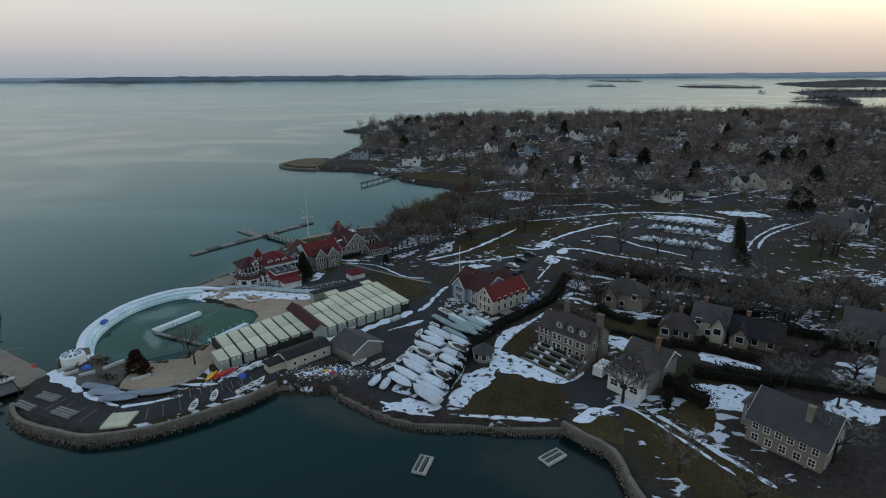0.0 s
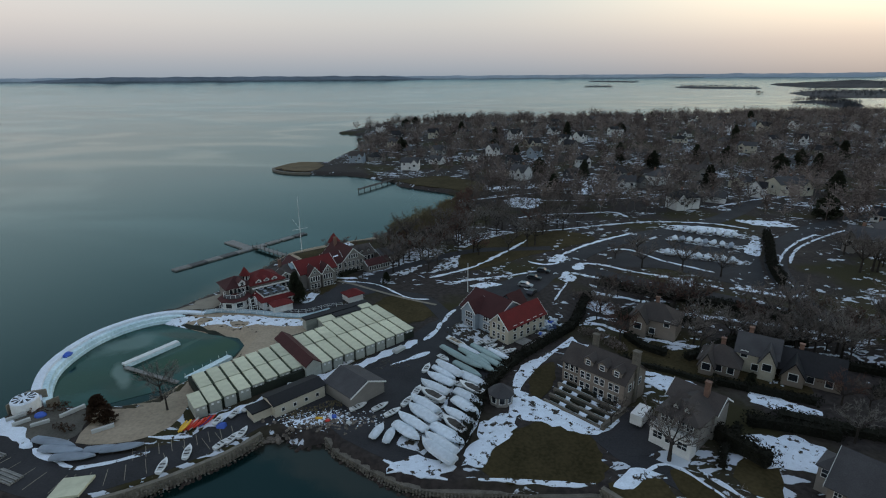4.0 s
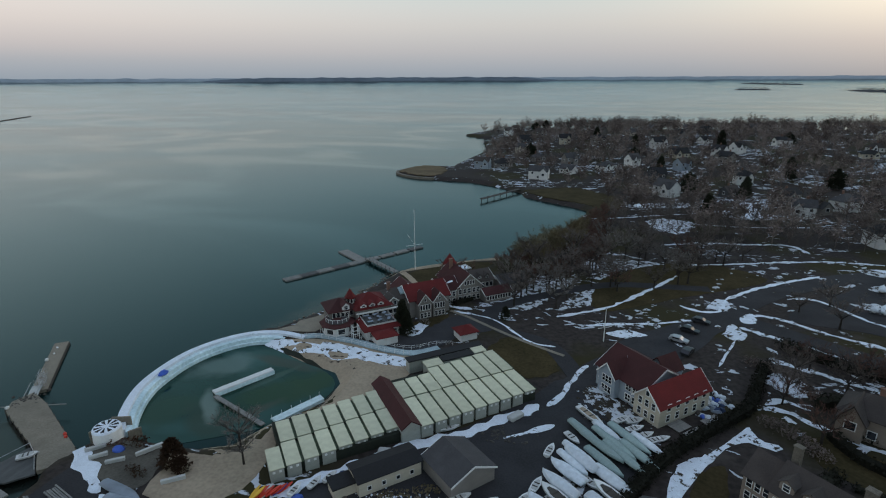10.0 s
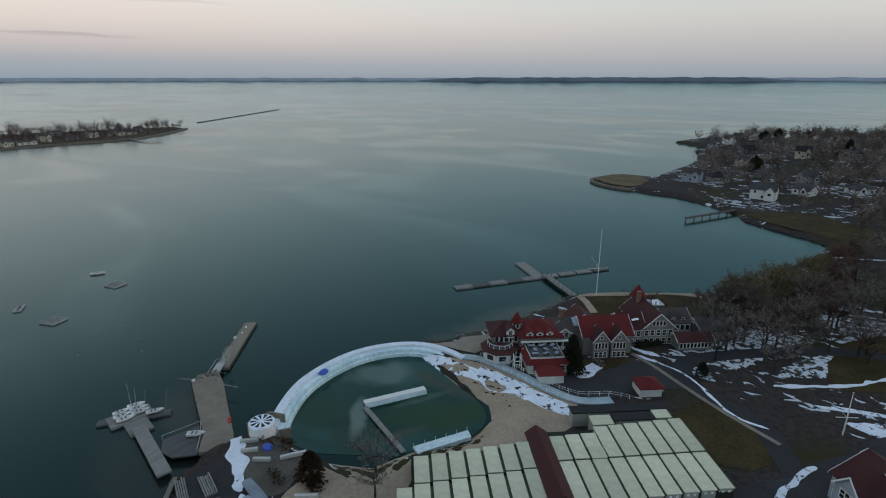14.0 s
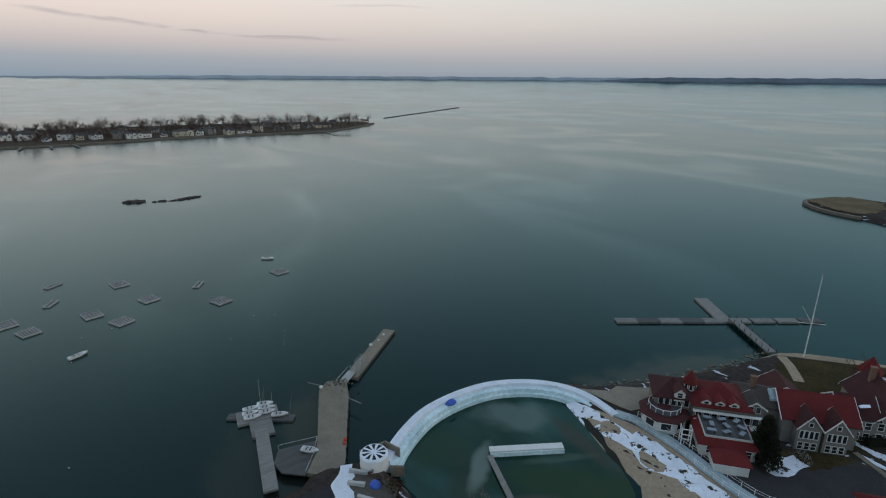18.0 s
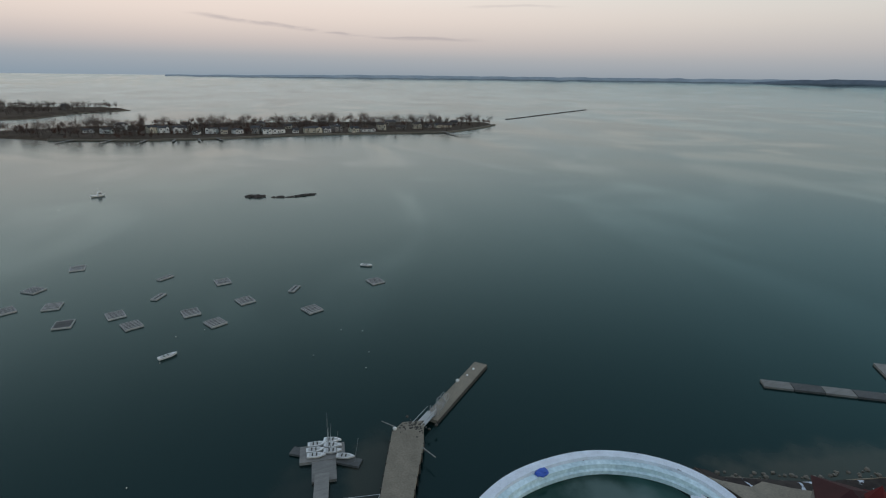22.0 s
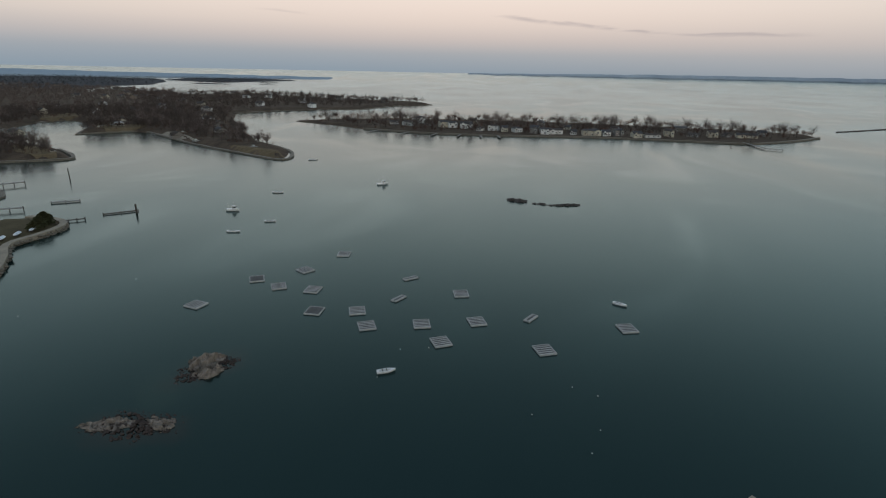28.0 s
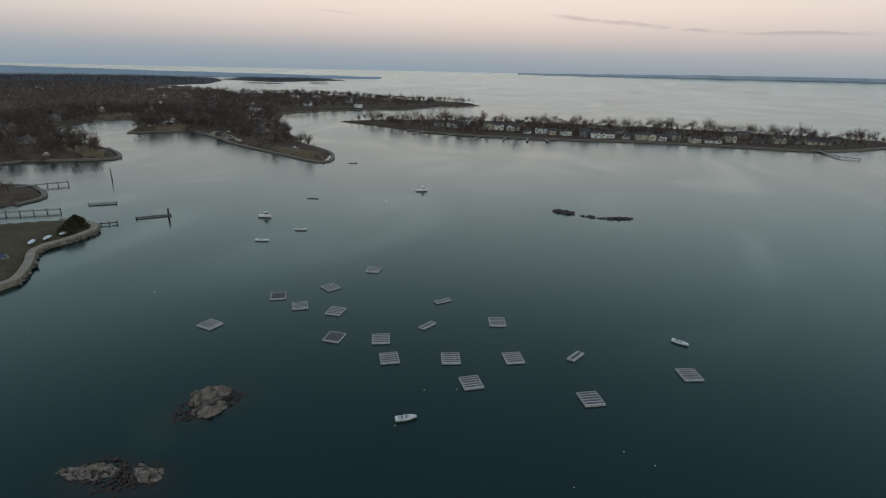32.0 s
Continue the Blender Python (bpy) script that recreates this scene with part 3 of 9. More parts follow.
def tube(bm, p0, p1, r0, r1, n=6):
    p0, p1 = Vector(p0), Vector(p1)
    q = (p1 - p0).to_track_quat("Z", "Y")
    rings = [[bm.verts.new(p + q @ Vector((r * math.cos(2 * math.pi * i / n), r * math.sin(2 * math.pi * i / n), 0))) for i in range(n)] for p, r in ((p0, r0), (p1, r1))]
    for i in range(n):
        j = (i + 1) % n
        bm.faces.new((rings[0][i], rings[0][j], rings[1][j], rings[1][i]))
    bm.faces.new(rings[0][::-1]), bm.faces.new(rings[1])


def spline(pts, step=2.0, closed=False):
    """A smooth line through points, with a vertex about every step metres."""
    p = [np.array(q, float) for q in pts]
    n, out = len(p), []
    for i in range(n if closed else n - 1):
        a, b, c, d = (p[(i + k) % n] if closed else p[min(max(i + k, 0), n - 1)] for k in (-1, 0, 1, 2))
        m = max(1, int(np.linalg.norm(c - b) / step))
        for t in np.arange(m) / m:
            out.append(0.5 * (2 * b + (c - a) * t + (2 * a - 5 * b + 4 * c - d) * t**2 + (3 * b - a - 3 * c + d) * t**3))
    if not closed:
        out.append(p[-1])
    return out


# ---------------------------------------------------------------- the lie of the land
SOUTH_SHORE = [(-88.5, 95.5), (-82.7, 90), (-70.9, 85.8), (-66, 85), (-57.6, 86.8), (-48.9, 91.4), (-40.9, 97.7), (-36.6, 103), (-33, 104.5), (-29, 101.5), (-24.2, 102.8), (-22.3, 99.6),
               (-16.9, 95.4), (-9.6, 90.6), (-2.9, 88.7), (6.9, 88.3), (15.5, 87.2), (22.6, 87.4), (26, 83.5), (29.9, 79), (30.5, 70), (33, 58), (45, 30), (90, -40), (300, -160), (1500, -200)]
POOL_SHORE = [(-84, 156.5), (-80, 152.8), (-73, 149.8), (-65.3, 146.3), (-57, 144.1), (-54.4, 140.6), (-55.2, 133.6), (-61.1, 126.6), (-62.7, 123.7), (-65.3, 118.2), (-73.2, 114.7), (-82, 115.5), (-86.5, 113), (-89.5, 108.5), (-90.5, 103)]
BAY_SHORE = [(-126, 415), (-111, 398), (-93, 393.5), (-67, 389), (-50, 379), (-31, 360), (-29, 350), (0, 328), (6, 321), (1.5, 304.6), (-11.5, 269), (-22, 240), (-36.7, 230.5), (-53, 220.6), (-61.4, 213.3), (-66.5, 194.7), (-73.6, 175.2), (-81.5, 161.3)]
POINT_SHORE = [(1500, 900), (800, 890), (560, 880), (300, 830), (100, 800), (-60, 790), (-100, 755), (-125, 686), (-72, 634), (-94, 619), (-89, 608), (-78, 545), (-83, 500), (-90, 447), (-118, 443)]
MAINLAND = np.array(SOUTH_SHORE + POINT_SHORE + BAY_SHORE + POOL_SHORE)


def inside_by(poly, x, y):
    """Signed distance to an outline, positive inside, for arrays of places."""
    p = np.stack([np.ravel(x), np.ravel(y)], -1).astype(float)
    best, odd = np.full(len(p), 1e18), np.zeros(len(p), bool)
    for a, b in zip(poly, np.roll(poly, -1, 0)):
        d = b - a
        t = np.clip(((p - a) @ d) / (d @ d), 0, 1)
        best = np.minimum(best, ((p - a - t[:, None] * d) ** 2).sum(-1))
        cross = (a[1] > p[:, 1]) != (b[1] > p[:, 1])
        with np.errstate(divide="ignore", invalid="ignore"):
            odd ^= cross & (p[:, 0] < (b[0] - a[0]) * (p[:, 1] - a[1]) / (b[1] - a[1]) + a[0])
    return np.where(odd, 1, -1) * np.sqrt(best)


def smooth01(v):
    v = np.clip(v, 0, 1)
    return v * v * (3 - 2 * v)


def land_height(x, y):
    """Height of the mainland; low and level at the shore, with a wooded rise on the far point."""
    x, y = np.ravel(np.asarray(x, float)), np.ravel(np.asarray(y, float))
    s = inside_by(MAINLAND, x, y)
    beach = (x < -50) & (x > -92) & (y > 112) & (y < 158)
    bay = (x < 20) & (y > 160) & (y < 450)
    w = np.where(beach, 8.0, np.where(bay, 5.0, 1.2))
    z = -1.6 + 3.6 * smooth01((s + np.where(beach | bay, 2.0, 1.0)) / w)
    z += 1.0 * smooth01((s - 40) / 150)
    z += 8.0 * smooth01((y - 380) / 220) * smooth01(s / 120)
    z += 0.12 * np.sin(x * 0.11 + 1.3) * np.cos(y * 0.09) * smooth01((s - 12) / 20)
    return z


def gz(x, y):
    return float(land_height([x], [y])[0])


def sheet(name, xs, ys, height, material):
    gx, gy = np.meshgrid(xs, ys)
    z = height(gx, gy).reshape(gx.shape)
    idx = np.arange(gx.size).reshape(gx.shape)
    quads = np.stack([idx[:-1, :-1], idx[:-1, 1:], idx[1:, 1:], idx[1:, :-1]], -1).reshape(-1, 4)
    keep = z.ravel()[quads].max(1) > -1.5
    used, inv = np.unique(quads[keep], return_inverse=True)
    verts = np.stack([gx.ravel(), gy.ravel(), z.ravel()], -1)[used]
    return new(name, mesh_from(name, verts.tolist(), inv.reshape(-1, 4).tolist(), material, True))


xs = np.concatenate([np.arange(-150, 150, 1.5), np.arange(150, 420, 5), np.arange(420, 1500, 15)])
ys = np.concatenate([np.arange(-200, 55, 15), np.arange(55, 262, 1.5), np.arange(262, 480, 4), np.arange(480, 920, 10)])
tagged(sheet("ground", xs, ys, land_height, M["ground"]), "brown winter ground with streaks of lying snow", "ground", kind="structure")


def bowl(r):
    """The water sheet lifts a little towards its rim, so that the far shore meets the eye's level."""
    return 58 * max(0, (r - 3300) / 1500) ** 2


def sea():
    """One sheet of water that reaches the horizon."""
    radii = [0, 60, 120, 250, 500, 900, 1500, 2200, 3000, 3300, 3500, 3700, 3900, 4100, 4300, 4450, 4600, 4700, 4800]
    n, verts, faces = 96, [(-40, 60, 0)], []
    for r in radii[1:]:
        z = bowl(r)
        verts += [(-40 + r * math.cos(2 * math.pi * k / n), 60 + r * math.sin(2 * math.pi * k / n), z) for k in range(n)]
    faces = [(0, 1 + k, 1 + (k + 1) % n) for k in range(n)]
    for j in range(len(radii) - 2):
        a, b = 1 + j * n, 1 + (j + 1) * n
        faces += [(a + k, b + k, b + (k + 1) % n, a + (k + 1) % n) for k in range(n)]
    return new("water", mesh_from("water", verts, faces, M["sea"], True))


tagged(sea(), "calm grey-green sea reaching to the horizon", "water", kind="structure")


def overlay(name, outline, lift, material, parent=None, step=3.0, height=None, wobble=0.0, seed=0, label="", category="", kind="", smooth_line=True):
    """A thin skin that follows the ground inside an outline, with a rim that dips into it."""
    pts = spline(outline, 1.2 if wobble else 2.5, True) if smooth_line else [np.array(p, float) for p in outline]
    r = random.Random(seed)
    if wobble:
        c = np.mean(pts, 0)
        pts = [p + (p - c) / (np.linalg.norm(p - c) + 1e-6) * wobble * (noise.noise((p[0] * 0.55, p[1] * 0.55, seed * 3.1)) * 1.6 + r.uniform(-0.3, 0.3)) for p in pts]
    lo, hi = np.min(pts, 0), np.max(pts, 0)
    poly = np.array(pts)
    gx, gy = np.meshgrid(np.arange(lo[0] + step / 2, hi[0], step), np.arange(lo[1] + step / 2, hi[1], step))
    ok = inside_by(poly, gx, gy) > step * 0.35
    inner = np.stack([gx.ravel(), gy.ravel()], -1)[ok]
    flat = [Vector((float(p[0]), float(p[1]))) for p in (*pts, *inner)]
    n = len(pts)
    vv, _, ff, *_ = delaunay_2d_cdt(flat, [(i, (i + 1) % n) for i in range(n)], [list(range(n))], 1, 1e-4)
    zz = (height or land_height)([v.x for v in vv], [v.y for v in vv])
    verts = [(v.x, v.y, float(z) + lift) for v, z in zip(vv, zz)]
    faces = [tuple(f) for f in ff]
    edges = {}
    for f in faces:
        for a, b in zip(f, f[1:] + f[:1]):
            edges[(a, b)] = 1
    base = len(verts)
    verts += [(x, y, z - lift - 0.1) for x, y, z in verts]
    faces += [(b, a, a + base, b + base) for a, b in edges if (b, a) not in edges]
    ob = new(name, mesh_from(name, verts, faces, material))
    if parent:
        ob.parent = parent
    return tagged(ob, label, category, kind=kind)


def strip(name, line, width, lift, material, label, category="road", kind="structure", step=3.0):
    pts = spline(line, step)
    left, right = [], []
    for i, p in enumerate(pts):
        d = pts[min(i + 1, len(pts) - 1)] - pts[max(i - 1, 0)]
        nrm = np.array([-d[1], d[0]]) / (np.linalg.norm(d) + 1e-9)
        left.append(p + nrm * width / 2), right.append(p - nrm * width / 2)
    cols = [left, [0.5 * (a + b) for a, b in zip(left, right)], right]
    verts, n = [], len(pts)
    for c in cols:
        z = land_height([p[0] for p in c], [p[1] for p in c])
        verts += [(p[0], p[1], float(h) + lift) for p, h in zip(c, z)]
    low = len(verts)
    verts += [(x, y, z - 0.25) for x, y, z in verts]
    faces = []
    for i in range(n - 1):
        faces += [(n + i, n + i + 1, i + 1, i), (2 * n + i, 2 * n + i + 1, n + i + 1, n + i)]
        faces += [(i, i + 1, low + i + 1, low + i), (2 * n + i + 1, 2 * n + i, low + 2 * n + i, low + 2 * n + i + 1)]
    return tagged(new(name, mesh_from(name, verts, faces, material)), label, category, kind=kind)


# ---------------------------------------------------------------- far coasts
def far_coast(name, az0, az1, r, top, depth, material, label, seed, lumpy=0.5, taper=0.12, foot=0.25):
    """A low wooded coast far across the water: a long ridge with an uneven crest. Bearings are to the right of +y."""
    n = max(24, int((az1 - az0) * 7))
    verts, faces = [], []
    for i in range(n + 1):
        u = i / n
        a = radians(az0 + (az1 - az0) * u)
        end = min(1, u / taper, (1 - u) / taper)
        h = top * (1 - lumpy + lumpy * (0.5 + noise.noise((i * 0.11, seed, 0))) + 0.22 * lumpy * noise.noise((i * 0.9, seed, 5))) * (foot + (1 - foot) * end)
        wob = 60 * noise.noise((i * 0.07, seed, 9))
        for rr, z in ((r + wob, -2), (r + wob + 4, 0.25 * h), (r + wob + depth * 0.3, h * 0.95), (r + wob + depth, h * 0.6)):
            rr = min(rr, 4790)
            verts.append((-40 + rr * math.sin(a), 60 + rr * math.cos(a), z + bowl(rr)))
    for i in range(n):
        for k in range(3):
            a = 4 * i + k
            faces.append((a, a + 4, a + 5, a + 1))
    ob = new(name, mesh_from(name, verts, faces, material))
    return tagged(ob, label, "coast", kind="structure")


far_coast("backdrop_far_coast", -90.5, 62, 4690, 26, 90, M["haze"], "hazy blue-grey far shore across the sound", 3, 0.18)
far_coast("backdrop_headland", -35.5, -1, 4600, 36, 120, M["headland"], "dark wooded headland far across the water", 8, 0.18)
# no land here: an added haze-coloured ridge hides the water's rim
far_coast("backdrop_coast_southwest", -185, -104, 3700, 50, 350, M["mist"], "pale blue bank of haze low in the southwest", 15, 0.1, 0.42, 0.0)
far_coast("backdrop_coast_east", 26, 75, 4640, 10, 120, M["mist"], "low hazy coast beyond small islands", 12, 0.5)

# ---------------------------------------------------------------- trees
def limb_lines(seed, height, spread, limbs=7, subs=6, twigs=5, lean=0.0):
    """The skeleton of a bare broad-leaved tree: trunk and limbs as (p, q, r, s), twigs as thin slivers (p, q, width)."""
    r = random.Random(seed)
    wood, fine = [], []
    fork = height * r.uniform(0.22, 0.34)
    tr = height * 0.020
    top = Vector((lean * height * 0.1, 0, fork))
    wood.append((Vector((0, 0, -0.4)), top, tr * 1.5, tr * 0.95))
    for i in range(limbs):
        az = 2 * math.pi * (i + r.uniform(-0.3, 0.3)) / limbs
        up = r.uniform(0.45, 1.25)
        d = Vector((math.cos(az), math.sin(az), up)).normalized()
        ln = height * r.uniform(0.36, 0.56) * (0.75 + 0.25 * up)
        mid = top + d * ln * 0.5 + Vector((0, 0, ln * 0.05))
        d2 = (d + Vector((math.cos(az) * 0.2 * spread, math.sin(az) * 0.2 * spread, 0.35))).normalized()
        end = mid + d2 * ln * 0.55
        wood += [(top, mid, tr * 0.62, tr * 0.36), (mid, end, tr * 0.36, tr * 0.10)]
        for j in range(subs):
            t = r.uniform(0.25, 1.0)
            p = top.lerp(mid, t * 2) if t < 0.5 else mid.lerp(end, t * 2 - 1)
            b = (d + Vector((r.uniform(-1, 1), r.uniform(-1, 1), r.uniform(-0.25, 0.9))) * 0.95).normalized()
            q = p + b * height * r.uniform(0.13, 0.24) * spread
            wood.append((p, q, tr * 0.20, tr * 0.06))
            for k in range(twigs):
                a = p.lerp(q, r.uniform(0.2, 1.0))
                c = a + (b + Vector((r.uniform(-1, 1), r.uniform(-1, 1), r.uniform(-0.5, 1.0)))).normalized() * height * r.uniform(0.06, 0.13)
                fine.append((a, c, height * 0.0046))
                for _ in range(6):
                    e = a.lerp(c, r.uniform(0.3, 0.95))
                    g = e + (c - a).normalized() * height * 0.03 + Vector((r.uniform(-1, 1), r.uniform(-1, 1), r.uniform(-0.4, 1.0))) * height * 0.045
                    fine.append((e, g, height * 0.0036))
    return wood, fine


def slivers(lines, seed, sides=1):
    r = random.Random(seed)
    v, f = [], []
    for a, b, w in lines:
        d = b - a
        s = d.cross(Vector((r.uniform(-1, 1), r.uniform(-1, 1), r.uniform(-1, 1)))).normalized() * w
        n = len(v)
        v += [a - s, a + s, b]
        f.append((n, n + 1, n + 2))
    return v, f


TREES = {}


def tree_meshes(key, seed, height, spread, twig, limbs=7, subs=6, twigs=5):
    if key not in TREES:
        wood, fine = limb_lines(seed, height, spread, limbs, subs, twigs)
        bm = bmesh.new()
        for n, (p, q, a, b) in enumerate(wood):
            tube(bm, p, q, a, b, 6 if n == 0 else 4 if n < 1 + 2 * limbs else 3)
        v, f = slivers(fine, seed)
        TREES[key] = (done(bm, "trunk", M["bark"]), mesh_from("crown", v, f, M[twig]))
    return TREES[key]


def tree(x, y, key, seed, height, spread=1.0, twig="twig", label="bare grey-brown winter tree", scale=1.0, z=None, **kw):
    trunk, crown = tree_meshes(key, seed, height, spread, twig, **kw)
    m = Matrix.Translation((x, y, gz(x, y) if z is None else z)) @ Matrix.Rotation((x * 7.1 + y * 3.3) % 6.28, 4, "Z") @ Matrix.Scale(scale, 4)
    t = thing("tree", label, "tree", m, "bare winter trees")
    part("trunk", trunk, None, t)
    part("crown", crown, None, t)
    return t


def conifer(x, y, h, w, seed, z=None, label="dark green evergreen tree", leaf="leaf", bushy=False):
    """An evergreen of many needle clumps on whorled branches."""
    r = random.Random(seed)
    z = gz(x, y) if z is None else z
    t = thing("evergreen", label, "tree", Matrix.Translation((x, y, z)), "evergreens")
    bm = bmesh.new()
    tube(bm, (0, 0, -0.3), (0, 0, h * 0.92), h * 0.022, h * 0.004, 6)
    v, f = [], []
    for i in range(int(150 + h * 70)):
        u = r.random() ** 0.8
        zz = h * (0.06 + 0.94 * u)
        az = r.uniform(0, 6.283)
        lump = 1 + 0.55 * noise.noise((math.cos(az) * 1.3 + seed, math.sin(az) * 1.3, u * 5))
        rad = w * 0.5 * (math.sqrt(max(0, 1 - (2 * u - 0.75) ** 2)) if bushy and u > 0.37 else 1.0 if bushy else (1 - u) ** 0.6) * r.uniform(0.5, 1.1) * lump + 0.12
        c = Vector((rad * math.cos(az), rad * math.sin(az), zz))
        for _ in range(5):
            a = c + Vector((r.uniform(-1, 1), r.uniform(-1, 1), r.uniform(-0.7, 0.5))) * w * 0.12
            b = c + Vector((r.uniform(-1, 1), r.uniform(-1, 1), r.uniform(-0.7, 0.5))) * w * 0.10
            n = len(v)
            v += [c * 0.93, a, b]
            f.append((n, n + 1, n + 2))
    part("trunk", bm, M["bark"], t)
    part("foliage", mesh_from("foliage", v, f, M[leaf]), None, t)
    return t


def woods(name, places, seed, label, twig="twig", sliver=1.0, heights=(9, 15), zfun=None, limbs=13, subs=14):
    """Far bare woods nobody could count: many small trees joined, each with a trunk, limbs and a haze of twigs."""
    r = random.Random(seed)
    protos = []
    for k in range(5):
        q = random.Random(seed * 31 + k)
        v, f = [], []

        def sl(a, b, w):
            d = b - a
            s = d.cross(Vector((q.uniform(-1, 1), q.uniform(-1, 1), q.uniform(-1, 1)))).normalized() * w
            n = len(v)
            v.extend([a - s, a + s, b])
            f.append((n, n + 1, n + 2))

        for _ in range(2):
            sl(Vector((0, 0, -0.05)), Vector((q.uniform(-0.05, 0.05), 0, 0.75)), 0.011)
        for i in range(limbs):
            az, st = q.uniform(0, 6.283), q.uniform(0.15, 0.45)
            a = Vector((0, 0, st))
            up = q.uniform(-0.35, 1.0)
            out, hi = 0.33 * math.sqrt(1 - up * up) + 0.03, 0.60 + 0.36 * up
            b = Vector((math.cos(az) * out, math.sin(az) * out, hi * q.uniform(0.88, 1.04)))
            sl(a, b, 0.008)
            for j in range(subs):
                c = a.lerp(b, q.uniform(0.2, 1.0))
                e = c + Vector((q.uniform(-1, 1), q.uniform(-1, 1), q.uniform(-0.5, 0.8))) * 0.13
                sl(c, e, 0.0080 * sliver)
        protos.append((np.array([tuple(p) for p in v]), np.array(f)))
    vs, fs, n = [], [], 0
    px, py = np.array(places).T
    pz = land_height(px, py) if zfun is None else zfun(px, py)
    for x, y, z in zip(px, py, pz):
        pv, pf = protos[r.randrange(5)]
        h = r.uniform(*heights)
        a = r.uniform(0, 6.283)
        rot = np.array([[math.cos(a), -math.sin(a), 0], [math.sin(a), math.cos(a), 0], [0, 0, 1]])
        vs.append(pv @ rot.T * h + (x, y, z))
        fs.append(pf + n)
        n += len(pv)
    me = bpy.data.meshes.new(name)
    va, fa = np.concatenate(vs), np.concatenate(fs)
    me.vertices.add(len(va)), me.loops.add(fa.size), me.polygons.add(len(fa))
    me.vertices.foreach_set("co", va.astype(np.float32).ravel())
    me.loops.foreach_set("vertex_index", fa.astype(np.int32).ravel())
    me.polygons.foreach_set("loop_start", np.arange(0, fa.size, 3, dtype=np.int32))
    me.update(calc_edges=True)
    me.materials.append(M[twig])
    return tagged(new(name, me), label, "woods", kind="stuff")


# ---------------------------------------------------------------- buildings
WIN = {}


def window_meshes(w, h, bars, trim):
    key = (round(w, 2), round(h, 2), bars, trim)
    if key not in WIN:
        bm = bmesh.new()
        t = max(0.09, w * 0.1)
        for x0, x1, z0, z1 in ((-w / 2 - t, w / 2 + t, -t, 0), (-w / 2 - t, w / 2 + t, h, h + t), (-w / 2 - t, -w / 2, 0, h), (w / 2, w / 2 + t, 0, h)):
            box(bm, x0, x1, -0.07, 0.02, z0, z1)
        if bars:
            box(bm, -w / 2, w / 2, -0.04, 0.0, h * 0.5 - 0.04, h * 0.5 + 0.04)
            for k in range(1, bars):
                xk = -w / 2 + w * k / bars
                box(bm, xk - 0.04, xk + 0.04, -0.042, 0.0, 0, h)
        bm2 = bmesh.new()
        box(bm2, -w / 2, w / 2, -0.02, 0.015, 0, h)
        WIN[key] = (done(bm, "window", M[trim]), done(bm2, "pane", M["pane"]))
    return WIN[key]


def far_window(parent, x, y, z, face, w=1.2, h=1.4):
    """A far house's window: frame and dark pane in one mesh."""
    key = ("far", w, h)
    if key not in WIN:
        bm = bmesh.new()
        box(bm, -w / 2 - 0.16, w / 2 + 0.16, -0.05, 0.02, -0.16, h + 0.16)
        n = len(bm.faces)
        box(bm, -w / 2, w / 2, -0.07, 0.0, 0, h)
        bm.faces.ensure_lookup_table()
        for f in bm.faces[n:]:
            f.material_index = 1
        me = done(bm, "window", M["white"])
        me.materials.append(M["pane"])
        WIN[key] = me
    return part("window", WIN[key], None, parent, m=Matrix.Translation((x, y, z)) @ Matrix.Rotation(radians(face + 90), 4, "Z"))


def window(parent, x, y, z, face, w=0.95, h=1.4, bars=1, trim="white"):
    """A window on a wall that looks along face (degrees; -90 is the -y side)."""
    fr, pn = window_meshes(w, h, bars, trim)
    m = Matrix.Translation((x, y, z)) @ Matrix.Rotation(radians(face + 90), 4, "Z")
    f = part("window", fr, None, parent, m=m)
    part("pane", pn, None, f)
    return f


def slab(bm, a, b, c, d, t):
    """A roof plane of thickness t with the outer corners a, b, c, d (counter-clockwise from outside)."""
    pts = [Vector(p) for p in (a, b, c, d)]
    nrm = (pts[1] - pts[0]).cross(pts[3] - pts[0]).normalized() * t
    loop_prism(bm, [p - nrm for p in pts], pts)


